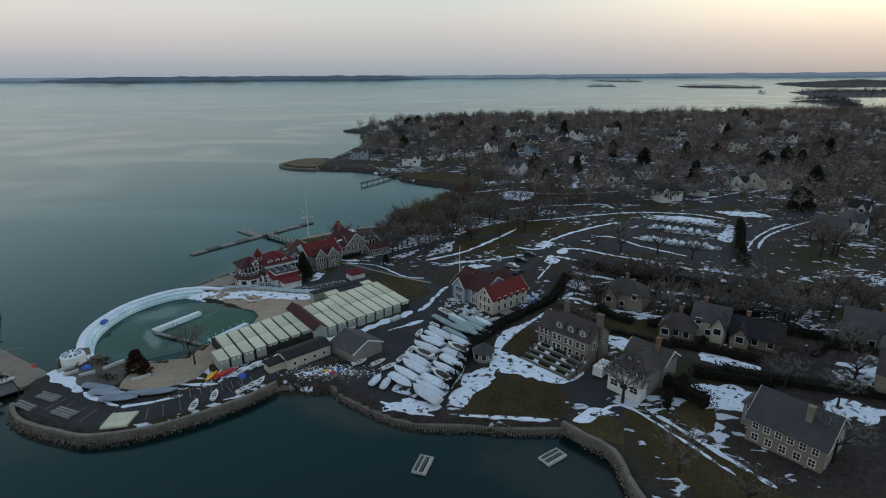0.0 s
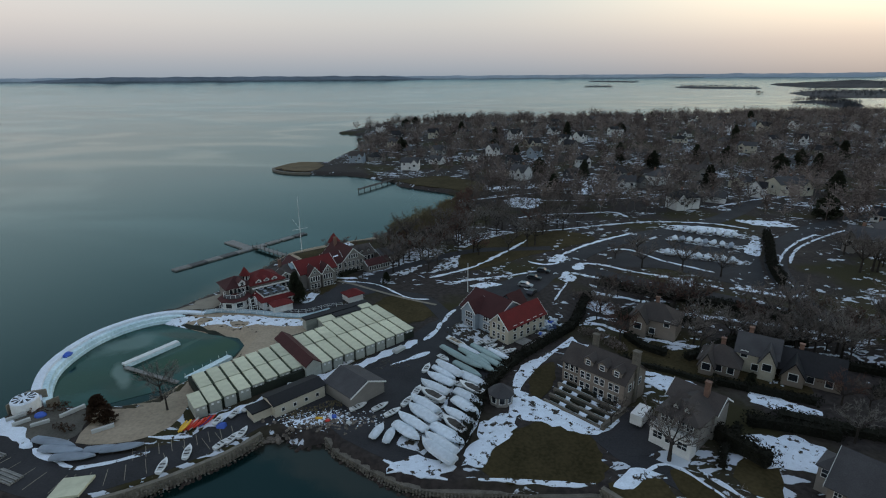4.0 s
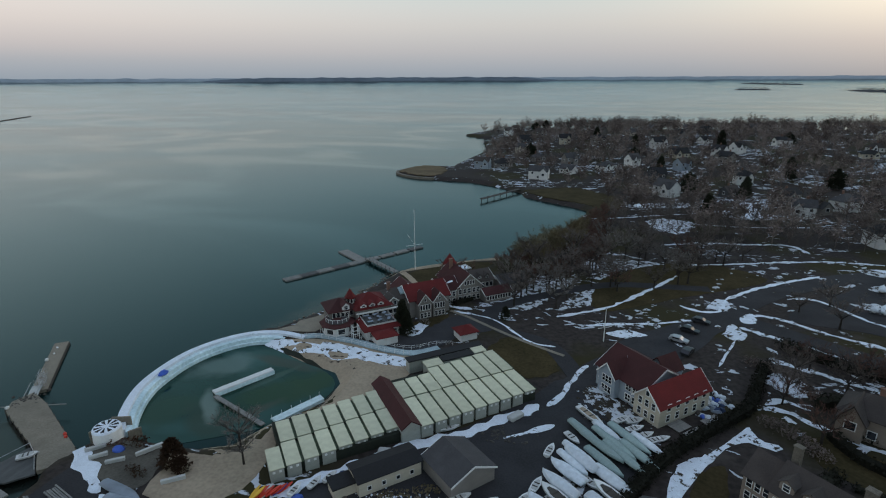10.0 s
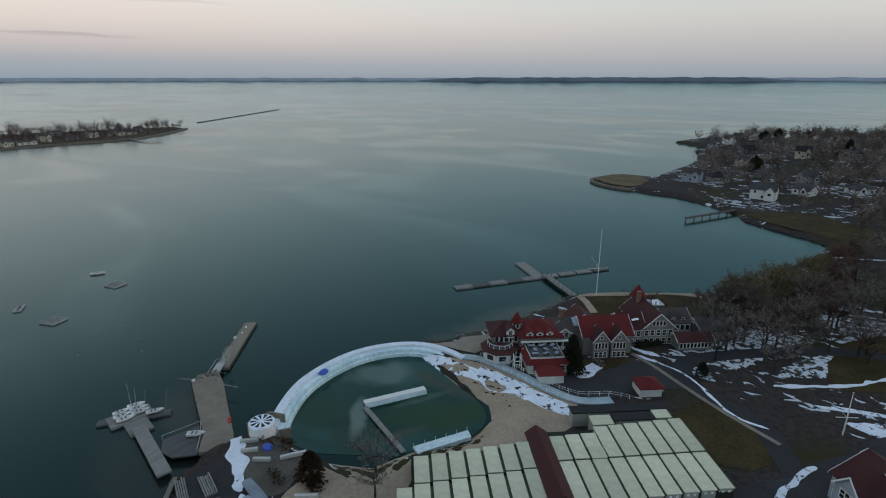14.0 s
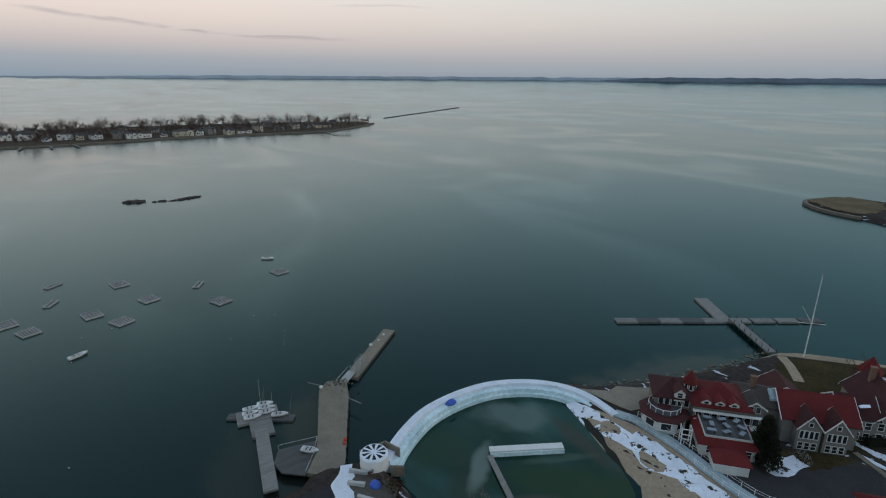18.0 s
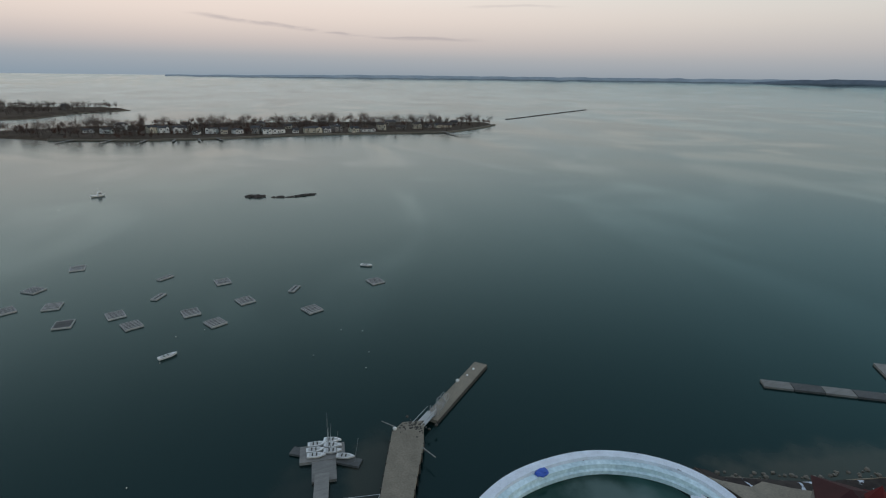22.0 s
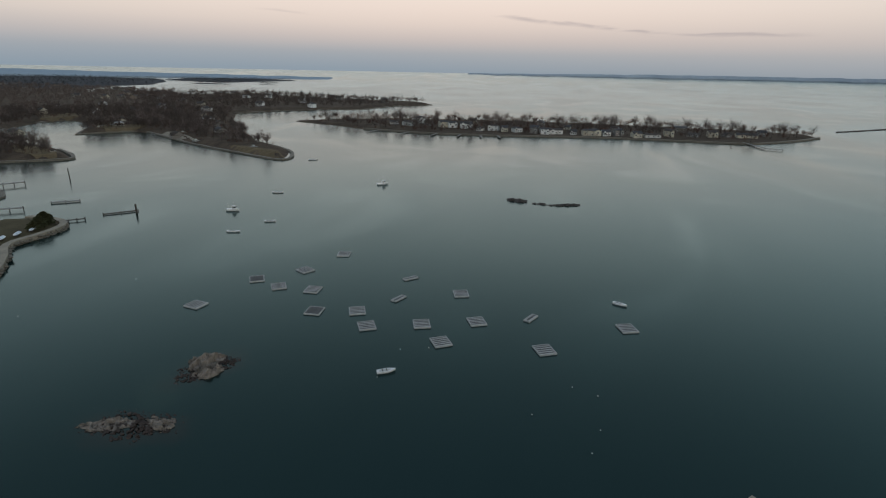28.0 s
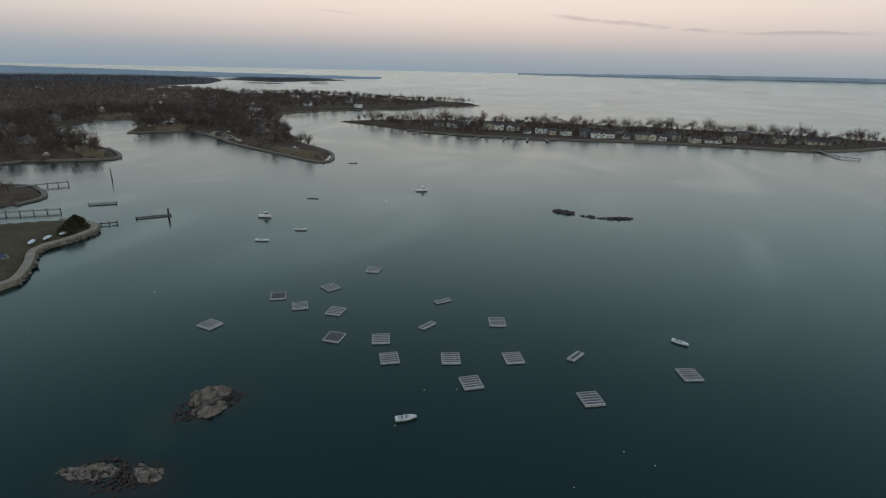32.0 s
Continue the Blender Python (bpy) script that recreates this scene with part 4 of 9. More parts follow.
def block(parent, x, y, w, d, h, rise, wall, roof, z=0.0, ridge="x", kind="gable", over=0.45, base=0.6, rot=0.0, roof_label="", wall_label="", trim=None):
    """A storeyed block with its roof: centre x, y; w along x, d along y; wall height h from z, rise of the roof."""
    m = Matrix.Translation((x, y, z)) @ Matrix.Rotation(radians(rot + (90 if ridge == "y" else 0)), 4, "Z")
    if ridge == "y":
        w, d = d, w
    bm, br = bmesh.new(), bmesh.new()
    X, Y, o = w / 2, d / 2, over
    if kind == "gable":
        loop_prism(bm, [(-X, p, q) for p, q in ((-Y, -base), (Y, -base), (Y, h), (0, h + rise), (-Y, h))], [(X, p, q) for p, q in ((-Y, -base), (Y, -base), (Y, h), (0, h + rise), (-Y, h))])
        k = rise / Y
        for s in (-1, 1):
            e, top = (s * (Y + o), h - k * o + 0.20), h + rise + 0.20
            q = [(-X - o, e[0], e[1]), (X + o, e[0], e[1]), (X + o, 0, top), (-X - o, 0, top)]
            slab(br, *(q if s < 0 else q[::-1]), 0.20)
    elif kind == "hip":
        box(bm, -X, X, -Y, Y, -base, h)
        rx = max(X - Y, 0.05)
        lo = [(-X - o, -Y - o, h), (X + o, -Y - o, h), (X + o, Y + o, h), (-X - o, Y + o, h)]
        v = [br.verts.new(p) for p in lo] + [br.verts.new((x_, y_, h - 0.15)) for x_, y_, _ in lo] + [br.verts.new((-rx, 0, h + rise)), br.verts.new((rx, 0, h + rise))]
        for f in ((0, 1, 9, 8), (1, 2, 9), (2, 3, 8, 9), (3, 0, 8), (7, 6, 5, 4), (0, 4, 5, 1), (1, 5, 6, 2), (2, 6, 7, 3), (3, 7, 4, 0)):
            br.faces.new([v[i] for i in f])
    else:
        box(bm, -X, X, -Y, Y, -base, h)
        box(br, -X - o, X + o, -Y - o, Y + o, h, h + 0.25)
    if trim and kind == "gable":
        k = rise / Y
        for s in (-1, 1):
            for q in (-1, 1):
                bt = bmesh.new()
                x0, x1 = sorted((q * (X + o + 0.02), q * (X + o + 0.10)))
                e, z0, z1 = s * (Y + o), h - k * o - 0.16, h + rise - 0.16
                loop_prism(bt, [(x0, e, z0), (x0, e, z0 + 0.34), (x0, 0, z1 + 0.34), (x0, 0, z1)], [(x1, e, z0), (x1, e, z0 + 0.34), (x1, 0, z1 + 0.34), (x1, 0, z1)])
                part("rake_board", bt, M[trim], parent, "white rake board", m)
    a = part("wall", bm, M[wall], parent, wall_label, m)
    b = part("roof", br, M[roof], parent, roof_label, m)
    return a, b


def row_windows(parent, x0, x1, y, z, n, face=-90, w=0.95, h=1.4, bars=1, trim="white", along="x"):
    for i in range(n):
        c = x0 + (x1 - x0) * (i + 0.5) / n
        if along == "x":
            window(parent, c, y, z, face, w, h, bars, trim)
        else:
            window(parent, y, c, z, face, w, h, bars, trim)


def chimney(parent, x, y, z0, z1, s=0.9, material="brick"):
    bm = bmesh.new()
    box(bm, -s / 2, s / 2, -s * 0.4, s * 0.4, z0, z1)
    box(bm, -s / 2 - 0.1, s / 2 + 0.1, -s * 0.4 - 0.1, s * 0.4 + 0.1, z1, z1 + 0.2)
    return part("chimney", bm, M[material], parent, m=Matrix.Translation((x, y, 0)))


def dormer(parent, x, y, z, face, wall, roof, w=1.8, h=1.3, depth=2.2, win=True, rise=0.8):
    """A small gabled dormer whose front stands at x, y, z and looks along face."""
    m = Matrix.Translation((x, y, z)) @ Matrix.Rotation(radians(face + 90), 4, "Z")
    bm, br = bmesh.new(), bmesh.new()
    prof = [(-w / 2, -0.6), (w / 2, -0.6), (w / 2, h), (0, h + rise), (-w / 2, h)]
    loop_prism(bm, [(a, 0, b) for a, b in prof], [(a, depth, b) for a, b in prof])
    k = rise / (w / 2)
    for s in (-1, 1):
        q = [(s * (w / 2 + 0.25), -0.3, h - 0.25 * k + 0.1), (s * (w / 2 + 0.25), depth + 0.2, h - 0.25 * k + 0.1), (0, depth + 0.2, h + rise + 0.1), (0, -0.3, h + rise + 0.1)]
        slab(br, *(q if s > 0 else q[::-1]), 0.1)
    d = part("dormer", bm, M[wall], parent, m=m)
    part("dormer_roof", br, M[roof], d)
    if win:
        fr, pn = window_meshes(w * 0.45, h * 0.75, 1, "white")
        wn = part("dormer_window", fr, None, d, m=Matrix.Translation((0, -0.03, h * 0.18)))
        part("pane", pn, None, wn)
    return d


def plain_house(x, y, rot, w, d, h, rise, wall, roof, label, seed=0, z=None, wing=True):
    """A house of the wooded point: main block, cross wing, windows, chimney."""
    r = random.Random(seed)
    t = thing("house", label, "house", Matrix.Translation((x, y, gz(x, y) if z is None else z)) @ Matrix.Rotation(radians(rot), 4, "Z"), "houses")
    block(t, 0, 0, w, d, h, rise, wall, roof, kind="hip" if r.random() < 0.25 else "gable")
    for k in range(3):
        far_window(t, w * (k - 1) * 0.3, -d / 2 - 0.02, 3.5 if h > 4.5 and k != 1 else 0.9, -90)
    far_window(t, -w / 2 - 0.02, 0, h * 0.55, 180)
    if wing:
        s = r.choice((-1, 1))
        block(t, s * w * 0.28, -d * 0.35, w * 0.36, d * 0.8, h * 0.95, rise * 0.85, wall, roof, ridge="y")
        far_window(t, s * w * 0.28, -d * 0.75 - 0.02, h * 0.5, -90, 1.6, 1.5)
    chimney(t, r.uniform(-0.3, 0.3) * w, 0.6, h, h + rise + 1.2)
    return t

# ---------------------------------------------------------------- islands and the coves across the harbour
def isle(name, outline, top, label, material="ground", step=8, shore=3.0, wall=False):
    poly = np.array(outline, float)
    lo, hi = poly.min(0) - 12, poly.max(0) + 12

    def height(x, y):
        s = inside_by(poly, x, y)
        return -1.6 + 1.6 * smooth01((s + shore) / shore) + top * smooth01(s / (shore * 2.5)) + 0.6 * np.sin(np.ravel(x) * 0.05) * smooth01(s / 25)

    rim = lambda x, y: np.array([bowl(math.hypot(a + 40, b - 60)) for a, b in zip(np.ravel(x), np.ravel(y))])
    ob = sheet(name, np.arange(lo[0], hi[0], step), np.arange(lo[1], hi[1], step), (lambda x, y: height(x, y) + rim(x, y)) if material == "farland" else height, M[material])
    tagged(ob, label, "island", kind="structure")
    return lambda x, y: height(x, y) if np.ndim(x) else float(height(np.array([x]), np.array([y]))[0])


def scatter(outline, n, seed, margin=4.0, avoid=()):
    poly = np.array(outline, float)
    lo, hi = poly.min(0), poly.max(0)
    r = np.random.RandomState(seed)
    p = r.uniform(lo, hi, (n * 6, 2))
    p = p[inside_by(poly, p[:, 0], p[:, 1]) > margin]
    for ax, ay, ar in avoid:
        p = p[np.hypot(p[:, 0] - ax, p[:, 1] - ay) > ar]
    return p[:n].tolist()


ISLE = [(-780, -150), (-742, -90), (-701, -38), (-672, 32), (-662, 95), (-661, 132), (-668, 215), (-657, 299), (-648, 350), (-646, 386), (-683, 449), (-722, 496), (-760, 505), (-800, 420), (-840, 270), (-860, 110), (-850, -30), (-815, -110)]
isle_z = isle("ground_long_island", ISLE, 1.8, "long low island edged by a sea wall with houses", "shoreground", step=6)
POINT = [(-880, -275), (-950, -228), (-1005, -166), (-1028, -110), (-1145, -66), (-1213, 2), (-1280, -45), (-1350, -250), (-1500, -500), (-1300, -700), (-900, -420)]
point_z = isle("ground_wooded_point", POINT, 4.0, "low wooded point behind the long island", "shoreground", step=12)
COVE = [(-180, -420), (-330, -275), (-400, -256), (-419, -229), (-439, -203), (-480, -245), (-499, -300), (-600, -400), (-688, -425), (-718, -410), (-672, -354), (-580, -303), (-614, -266), (-609, -244), (-535, -161), (-489, -98), (-461, -52), (-505, -61), (-561, -112), (-612, -139), (-700, -200), (-860, -262),
        (-1000, -420), (-1500, -700), (-1700, -1400), (-700, -1600), (-200, -1000)]
cove_z = isle("ground_wooded_shore", COVE, 4.0, "wooded harbour shore with houses and stone edges", "shoreground", step=8)
NEARPT = [(-212, -62), (-240, -81), (-267, -80), (-275, -88), (-279, -106), (-270, -121), (-255, -150), (-220, -180), (-150, -200), (-120, -120), (-180, -70)]
near_z = isle("ground_lawn_point", NEARPT, 1.8, "brown lawn point behind a curved stone sea wall", "tuft", 3, 1.5)
NEARPT2 = [(-300, -150), (-316, -150), (-332, -168), (-338, -192), (-320, -230), (-260, -240), (-240, -200), (-270, -165)]
near2_z = isle("ground_cove_spit", NEARPT2, 1.8, "dark rough spit in the cove", "shoreground", 4, 1.5)
FAR_ISLES = (
    ([(853, 3352), (1026, 3289), (1060, 3420), (900, 3480)], 5, "small wooded islet far off", 30, 70),
    ([(1113, 4171), (1415, 3940), (1440, 4020), (1140, 4240)], 7, "thin far island in the haze", 40, 50),
    ([(1330, 3250), (1299, 2880), (1400, 2750), (1508, 2674), (1620, 2800), (1500, 3100)], 6, "low wooded island far off", 40, 240),
    ([(1113, 1968), (1147, 1962), (1152, 1998), (1118, 2002)], 2, "tiny islet with a clump of trees", 8, 14),
    ([(1975, 3372), (1866, 2817), (2137, 2699), (2700, 2900), (2600, 3500)], 8, "far wooded coast beyond the islands", 50, 260),
    ([(1279, 2067), (1136, 1733), (1154, 1588), (1249, 1569), (1700, 1650), (1792, 2260), (1547, 2331)], 3, "low wooded point with pale shores", 30, 520),
    ([(852, 1382), (870, 1292), (800, 1120), (709, 1010), (745, 989), (934, 1229), (1032, 1418), (963, 1466)], 3, "low wooded island beyond the point", 16, 330),
    ([(-1250, -960), (-1348, -1110), (-1440, -1100), (-1667, -1073), (-1908, -1143), (-2111, -1136), (-2551, -1326), (-2973, -1586), (-2991, -2039), (-2600, -2500), (-1700, -2200), (-1200, -1500)], 6, "far dark wooded shore", 40, 1500),
    ([(-2853, -1517), (-2575, -1073), (-3002, -1013), (-3289, -951), (-3464, -1187), (-3268, -1610)], 4, "far wooded point across the water", 40, 420),
    ([(-2321, -1107), (-2336, -937), (-2420, -950), (-2400, -1100)], 2, "small far islet with bare trees", 20, 60),
    ([(-2435, -851), (-2507, -787), (-2560, -800), (-2490, -870)], 2, "small far islet with bare trees", 20, 40))


def far_sliver_woods(k, outline, count, zfun):
    return woods("woods_far_isle", scatter(outline, count, 400 + k, 8), 420 + k, "hazy bare woods on a far isle", twig="farland", sliver=6.0, heights=(6, 15), zfun=zfun, limbs=6, subs=5)


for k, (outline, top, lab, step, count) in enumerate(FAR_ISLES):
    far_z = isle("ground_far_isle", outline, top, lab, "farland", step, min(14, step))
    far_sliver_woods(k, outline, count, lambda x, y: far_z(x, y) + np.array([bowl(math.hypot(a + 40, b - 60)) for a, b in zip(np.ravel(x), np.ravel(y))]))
SHORE = ((-753, -10, 14, "whitewall"), (-747, 36, 11, "shingle"), (-713, 83, 17, "whitewall"), (-705, 116, 15, "whitewall"), (-696, 142, 12, "whitewall"), (-690, 162, 10, "shingle"), (-688, 185, 15, "whitewall"), (-737, 205, 13, "creamwall"), (-680, 224, 22, "creamwall"), (-684, 253, 9, "shingle"), (-676, 290, 16, "whitewall"), (-690, 339, 12, "shingle"), (-692, 361, 11, "creamwall"),
         (-690, 400, 24, "creamwall"), (-776, 178, 15, "shingle"), (-733, 340, 17, "shingle"), (-770, 90, 14, "creamwall"), (-742, 265, 14, "whitewall"), (-780, 20, 13, "whitewall"), (-720, 55, 11, "creamwall"), (-712, 425, 12, "shingle"), (-700, 100, 9, "whitewall"), (-692, 128, 9, "creamwall"), (-684, 172, 10, "whitewall"), (-686, 205, 10, "whitewall"), (-676, 240, 9, "whitewall"), (-674, 272, 10, "creamwall"), (-684, 312, 12, "creamwall"), (-690, 380, 10, "shingle"), (-738, 10, 11, "whitewall"), (-724, 66, 12, "whitewall"))
COVE_HOUSES = ((-464, -302, 50, 13, "shingle"), (-566, -353, 55, 17, "creamwall"), (-640, -440, 40, 10, "shingle"), (-690, -330, 60, 17, "creamwall"), (-780, -420, 50, 11, "whitewall"), (-876, -550, 40, 12, "whitewall"), (-924, -510, 60, 13, "whitewall"), (-909, -402, 60, 12, "whitewall"), (-650, -190, 55, 10, "shingle"), (-567, -192, 50, 9, "shingle"), (-590, -160, 50, 10, "shingle"),
               (-720, -235, 60, 11, "whitewall"), (-780, -275, 70, 12, "creamwall"), (-850, -300, 70, 12, "whitewall"), (-420, -305, 20, 13, "shingle"), (-370, -320, 20, 13, "creamwall"), (-540, -395, 50, 12, "shingle"), (-760, -480, 50, 11, "creamwall"))
# wooded crowns of the far lands
woods("woods_long_island", scatter(ISLE, 330, 3, 5, [(x + s, y, 10) for x, y, *_ in SHORE for s in (0, 14, 26)]), 5, "bare trees among the houses of the long island", heights=(7, 19), zfun=isle_z, sliver=1.2, twig="browntwig")
woods("woods_wooded_point", scatter(POINT, 1300, 4, 6), 6, "bare grey-brown woods on the low point", heights=(8, 17), zfun=point_z, sliver=2.0, twig="browntwig", limbs=10, subs=9)
FRONT = [(-250, -330), (-330, -278), (-400, -258), (-436, -214), (-480, -247), (-500, -302), (-600, -402), (-690, -428), (-720, -410), (-676, -354), (-584, -303), (-616, -266), (-611, -244), (-540, -165), (-505, -70), (-561, -114), (-612, -141), (-700, -202), (-860, -264), (-900, -420), (-800, -560), (-500, -480), (-300, -420)]
woods("woods_cove_front", scatter(FRONT, 2200, 14, 3, [(x + s * 0.85, y + s * 0.5, 13) for x, y, *_ in COVE_HOUSES for s in (0, 16, 30)]), 15, "dense brown woods down to the cove's edge", heights=(7, 14), zfun=cove_z, sliver=1.3, twig="browntwig")
woods("shrubs_cove", scatter(FRONT, 2200, 16, 1.0), 17, "low reddish shrubs along the cove's edge", heights=(1.5, 4.5), zfun=cove_z, sliver=4.5, twig="redtwig", limbs=7, subs=8)
woods("shrubs_long_island", [p for p in scatter(ISLE, 1500, 18, 1.5) if p[0] > -760][:620], 19, "low winter shrubs in the island's gardens", heights=(1.5, 6), zfun=isle_z, sliver=4.0, twig="browntwig", limbs=8, subs=9)
woods("woods_island_low", scatter(ISLE, 360, 23, 3, [(x + s, y, 9) for x, y, *_ in SHORE for s in (0, 10, 22)]), 24, "low reddish bare trees between the island houses", heights=(4, 11), zfun=isle_z, sliver=3.0, twig="redtwig", limbs=10, subs=11)
woods("woods_harbour_shore", scatter(COVE, 4200, 9, 5, [(x + s * 0.85, y + s * 0.5, 13) for x, y, *_ in COVE_HOUSES for s in (0, 16, 30)]), 7, "dense bare grey-brown woods along the harbour", heights=(8, 17), twig="browntwig", zfun=cove_z, sliver=2.6, limbs=9, subs=10)

# houses along the long island, facing the harbour
r = random.Random(44)
for k, (x, y, w, wall) in enumerate(SHORE):
    x -= r.choice((0, 0, 0, 6))
    plain_house(x, y, 90 + 25 * (y < 20) - 10 * (y > 330) + r.choice((-22, -6, 4, 20)), w * r.uniform(0.7, 1.1), r.uniform(7, 11), r.choice((3.0, 4.4, 5.6, 6.4)), r.uniform(1.3, 2.8), wall, r.choice(("greyroof", "brownroof", "greyroof")),
                {"whitewall": "white clapboard shore house with grey roof", "creamwall": "cream shore house with grey roof", "shingle": "weathered shingle shore house with grey roof"}[wall], k, isle_z(x, y))
for k, (x, y) in enumerate(scatter(POINT, 16, 21, 14) + scatter(COVE, 44, 22, 12, ((-600, -1000, 560), (-540, -140, 90), (-450, -240, 60)))):
    zf = point_z if k < 16 else cove_z
    wall = r.choice(("whitewall", "creamwall", "shingle", "brownwall"))
    plain_house(x, y, r.uniform(0, 180) if k > 15 else 60 + r.uniform(-20, 20), r.uniform(11, 18), r.uniform(8, 10), 5.6, r.uniform(2.5, 3.5), wall, r.choice(("greyroof", "brownroof")), "shore house among bare trees with shingled roof", k + 90, zf(x, y))

for k, (x, y, a, w, wall) in enumerate(COVE_HOUSES):
    plain_house(x, y, a, w, r.uniform(7.5, 9.5), r.choice((3.0, 5.0)), r.uniform(2.2, 3.0), wall, r.choice(("greyroof", "brownroof")), "waterfront house among bare trees with shingled roof", 500 + k, cove_z(x, y))
# ---------------------------------------------------------------- the wooded point of the mainland
HILL = [(-60, 770), (-112, 690), (-66, 640), (-80, 560), (-72, 455), (-40, 395), (10, 335), (25, 300), (60, 262), (140, 262), (150, 240), (260, 200), (520, 200), (1000, 420), (1100, 800), (560, 868), (100, 785)]
keep_off = [(0, 352, 22), (91, 343, 17), (43, 297, 14), (45, 335, 14), (-3, 368, 12), (-14, 366, 10), (12, 372, 9)]
r = random.Random(12)
hill_houses = [(-66, 438), (-23, 402), (-4, 425), (22, 440), (58, 621), (-52, 446), (126, 514), (72, 443), (100, 402), (170, 550), (104, 321), (-8, 564), (-35, 650), (109, 498)]
for x, y in scatter(HILL, 460, 31, 9, keep_off):
    if all(math.hypot(x - a, y - b) > 20 for a, b in hill_houses):
        hill_houses.append((x, y))
for k, (x, y) in enumerate(hill_houses[:190]):
    wall = r.choice(("whitewall", "whitewall", "whitewall", "creamwall", "shingle", "greywall", "darkwall")) if k > 13 else ("greywall", "whitewall", "whitewall", "whitewall", "creamwall", "shingle", "whitewall")[k % 7]
    plain_house(x, y, r.choice((40, -50, 20, 0)) + r.uniform(-15, 15), r.uniform(8.5, 13.5), r.uniform(6.5, 8.5), r.choice((3.2, 5.6, 5.6)), r.uniform(2.6, 3.8), wall, r.choice(("greyroof", "brownroof", "blackroof")),
                {"whitewall": "white clapboard house among bare trees", "creamwall": "cream house among bare trees", "shingle": "weathered shingle house among bare trees", "greywall": "blue-grey house among bare trees", "brownwall": "brown house among bare trees", "darkwall": "dark grey house among bare trees"}[wall], k + 300)
point_trees = scatter(HILL, 4300, 33, 4, keep_off + [(a - s * 0.15, b - s, 9) for a, b in hill_houses[:190] for s in (0, 9, 18)] + [(a - 4, b - 29, 10) for a, b in hill_houses[:14]])
woods("woods_point", point_trees[:2900], 8, "dense bare grey-brown woods over the point", heights=(7, 16), sliver=1.9, limbs=13, subs=13, twig="greytwig")
woods("woods_point_tall", point_trees[2900:], 18, "tall reddish-brown bare trees over the point", heights=(10, 20), sliver=1.9, limbs=13, subs=12, twig="browntwig")

# ---------------------------------------------------------------- sea walls, pool, piers
def wall_along(name, line, z0, z1, thick, material, label, category="sea wall", kind="structure", step=2.0, rough=0.12, seed=0):
    """A low wall of constant thickness along a line, with an uneven top and face."""
    r = random.Random(seed)
    pts = spline(line, step)
    bm = bmesh.new()
    rows = []
    for i, p in enumerate(pts):
        d = pts[min(i + 1, len(pts) - 1)] - pts[max(i - 1, 0)]
        n = np.array([-d[1], d[0]]) / (np.linalg.norm(d) + 1e-9)
        a, b = p + n * thick / 2, p - n * (thick / 2 + r.uniform(0, rough))
        t = z1 + r.uniform(-rough, rough) * 0.5
        rows.append([bm.verts.new((a[0], a[1], z0)), bm.verts.new((a[0], a[1], t)), bm.verts.new((b[0], b[1], t)), bm.verts.new((b[0], b[1], z0))])
    for p, q in zip(rows, rows[1:]):
        for k in range(4):
            bm.faces.new((p[k], p[(k + 1) % 4], q[(k + 1) % 4], q[k]))
    bm.faces.new(rows[0][::-1]), bm.faces.new(rows[-1])
    return tagged(new(name, done(bm, name, material)), label, category, kind=kind)


def boulders(name, places, size, material, label, seed=0, zf=None, flat=0.7):
    """Rough stones, each an uneven lump, joined as a bank nobody could count."""
    r = random.Random(seed)
    base = bmesh.new()
    bmesh.ops.create_icosphere(base, subdivisions=1, radius=1)
    bv, bf = [v.co.copy() for v in base.verts], [tuple(v.index for v in f.verts) for f in base.faces]
    base.free()
    v, f = [], []
    for x, y in places:
        s = r.uniform(*size)
        rot = Euler((r.uniform(0, 6), r.uniform(0, 6), r.uniform(0, 6))).to_matrix()
        n = len(v)
        z = zf(x, y) if zf else gz(x, y)
        for p in bv:
            q = rot @ (p * r.uniform(0.75, 1.15))
            v.append((x + q.x * s, y + q.y * s, z + q.z * s * flat))
        f += [tuple(i + n for i in t) for t in bf]
    return tagged(new(name, mesh_from(name, v, f, material)), label, "rocks", kind="stuff")


wall_along("sea_wall_south", SOUTH_SHORE[:8], -1.2, 2.05, 0.7, M["stone"], "long weathered stone sea wall round the parking lot", seed=1)
wall_along("sea_wall_yard", SOUTH_SHORE[10:18], -1.2, 1.05, 0.8, M["stone"], "low rough stone sea wall below the boat yard", seed=2)
wall_along("sea_wall_garden", SOUTH_SHORE[17:22], -1.2, 2.5, 0.8, M["stone"], "curved stone sea wall of a private garden", seed=3)
r = random.Random(5)
edge = spline(SOUTH_SHORE[:18], 0.7)
boulders("shore_rocks", [(p[0] + r.uniform(-0.5, 0.8), p[1] - r.uniform(0.3, 1.6)) for p in edge for _ in range(2)], (0.2, 0.55), M["weed"], "weedy rocks at the foot of the sea wall", 4, lambda x, y: -0.05)
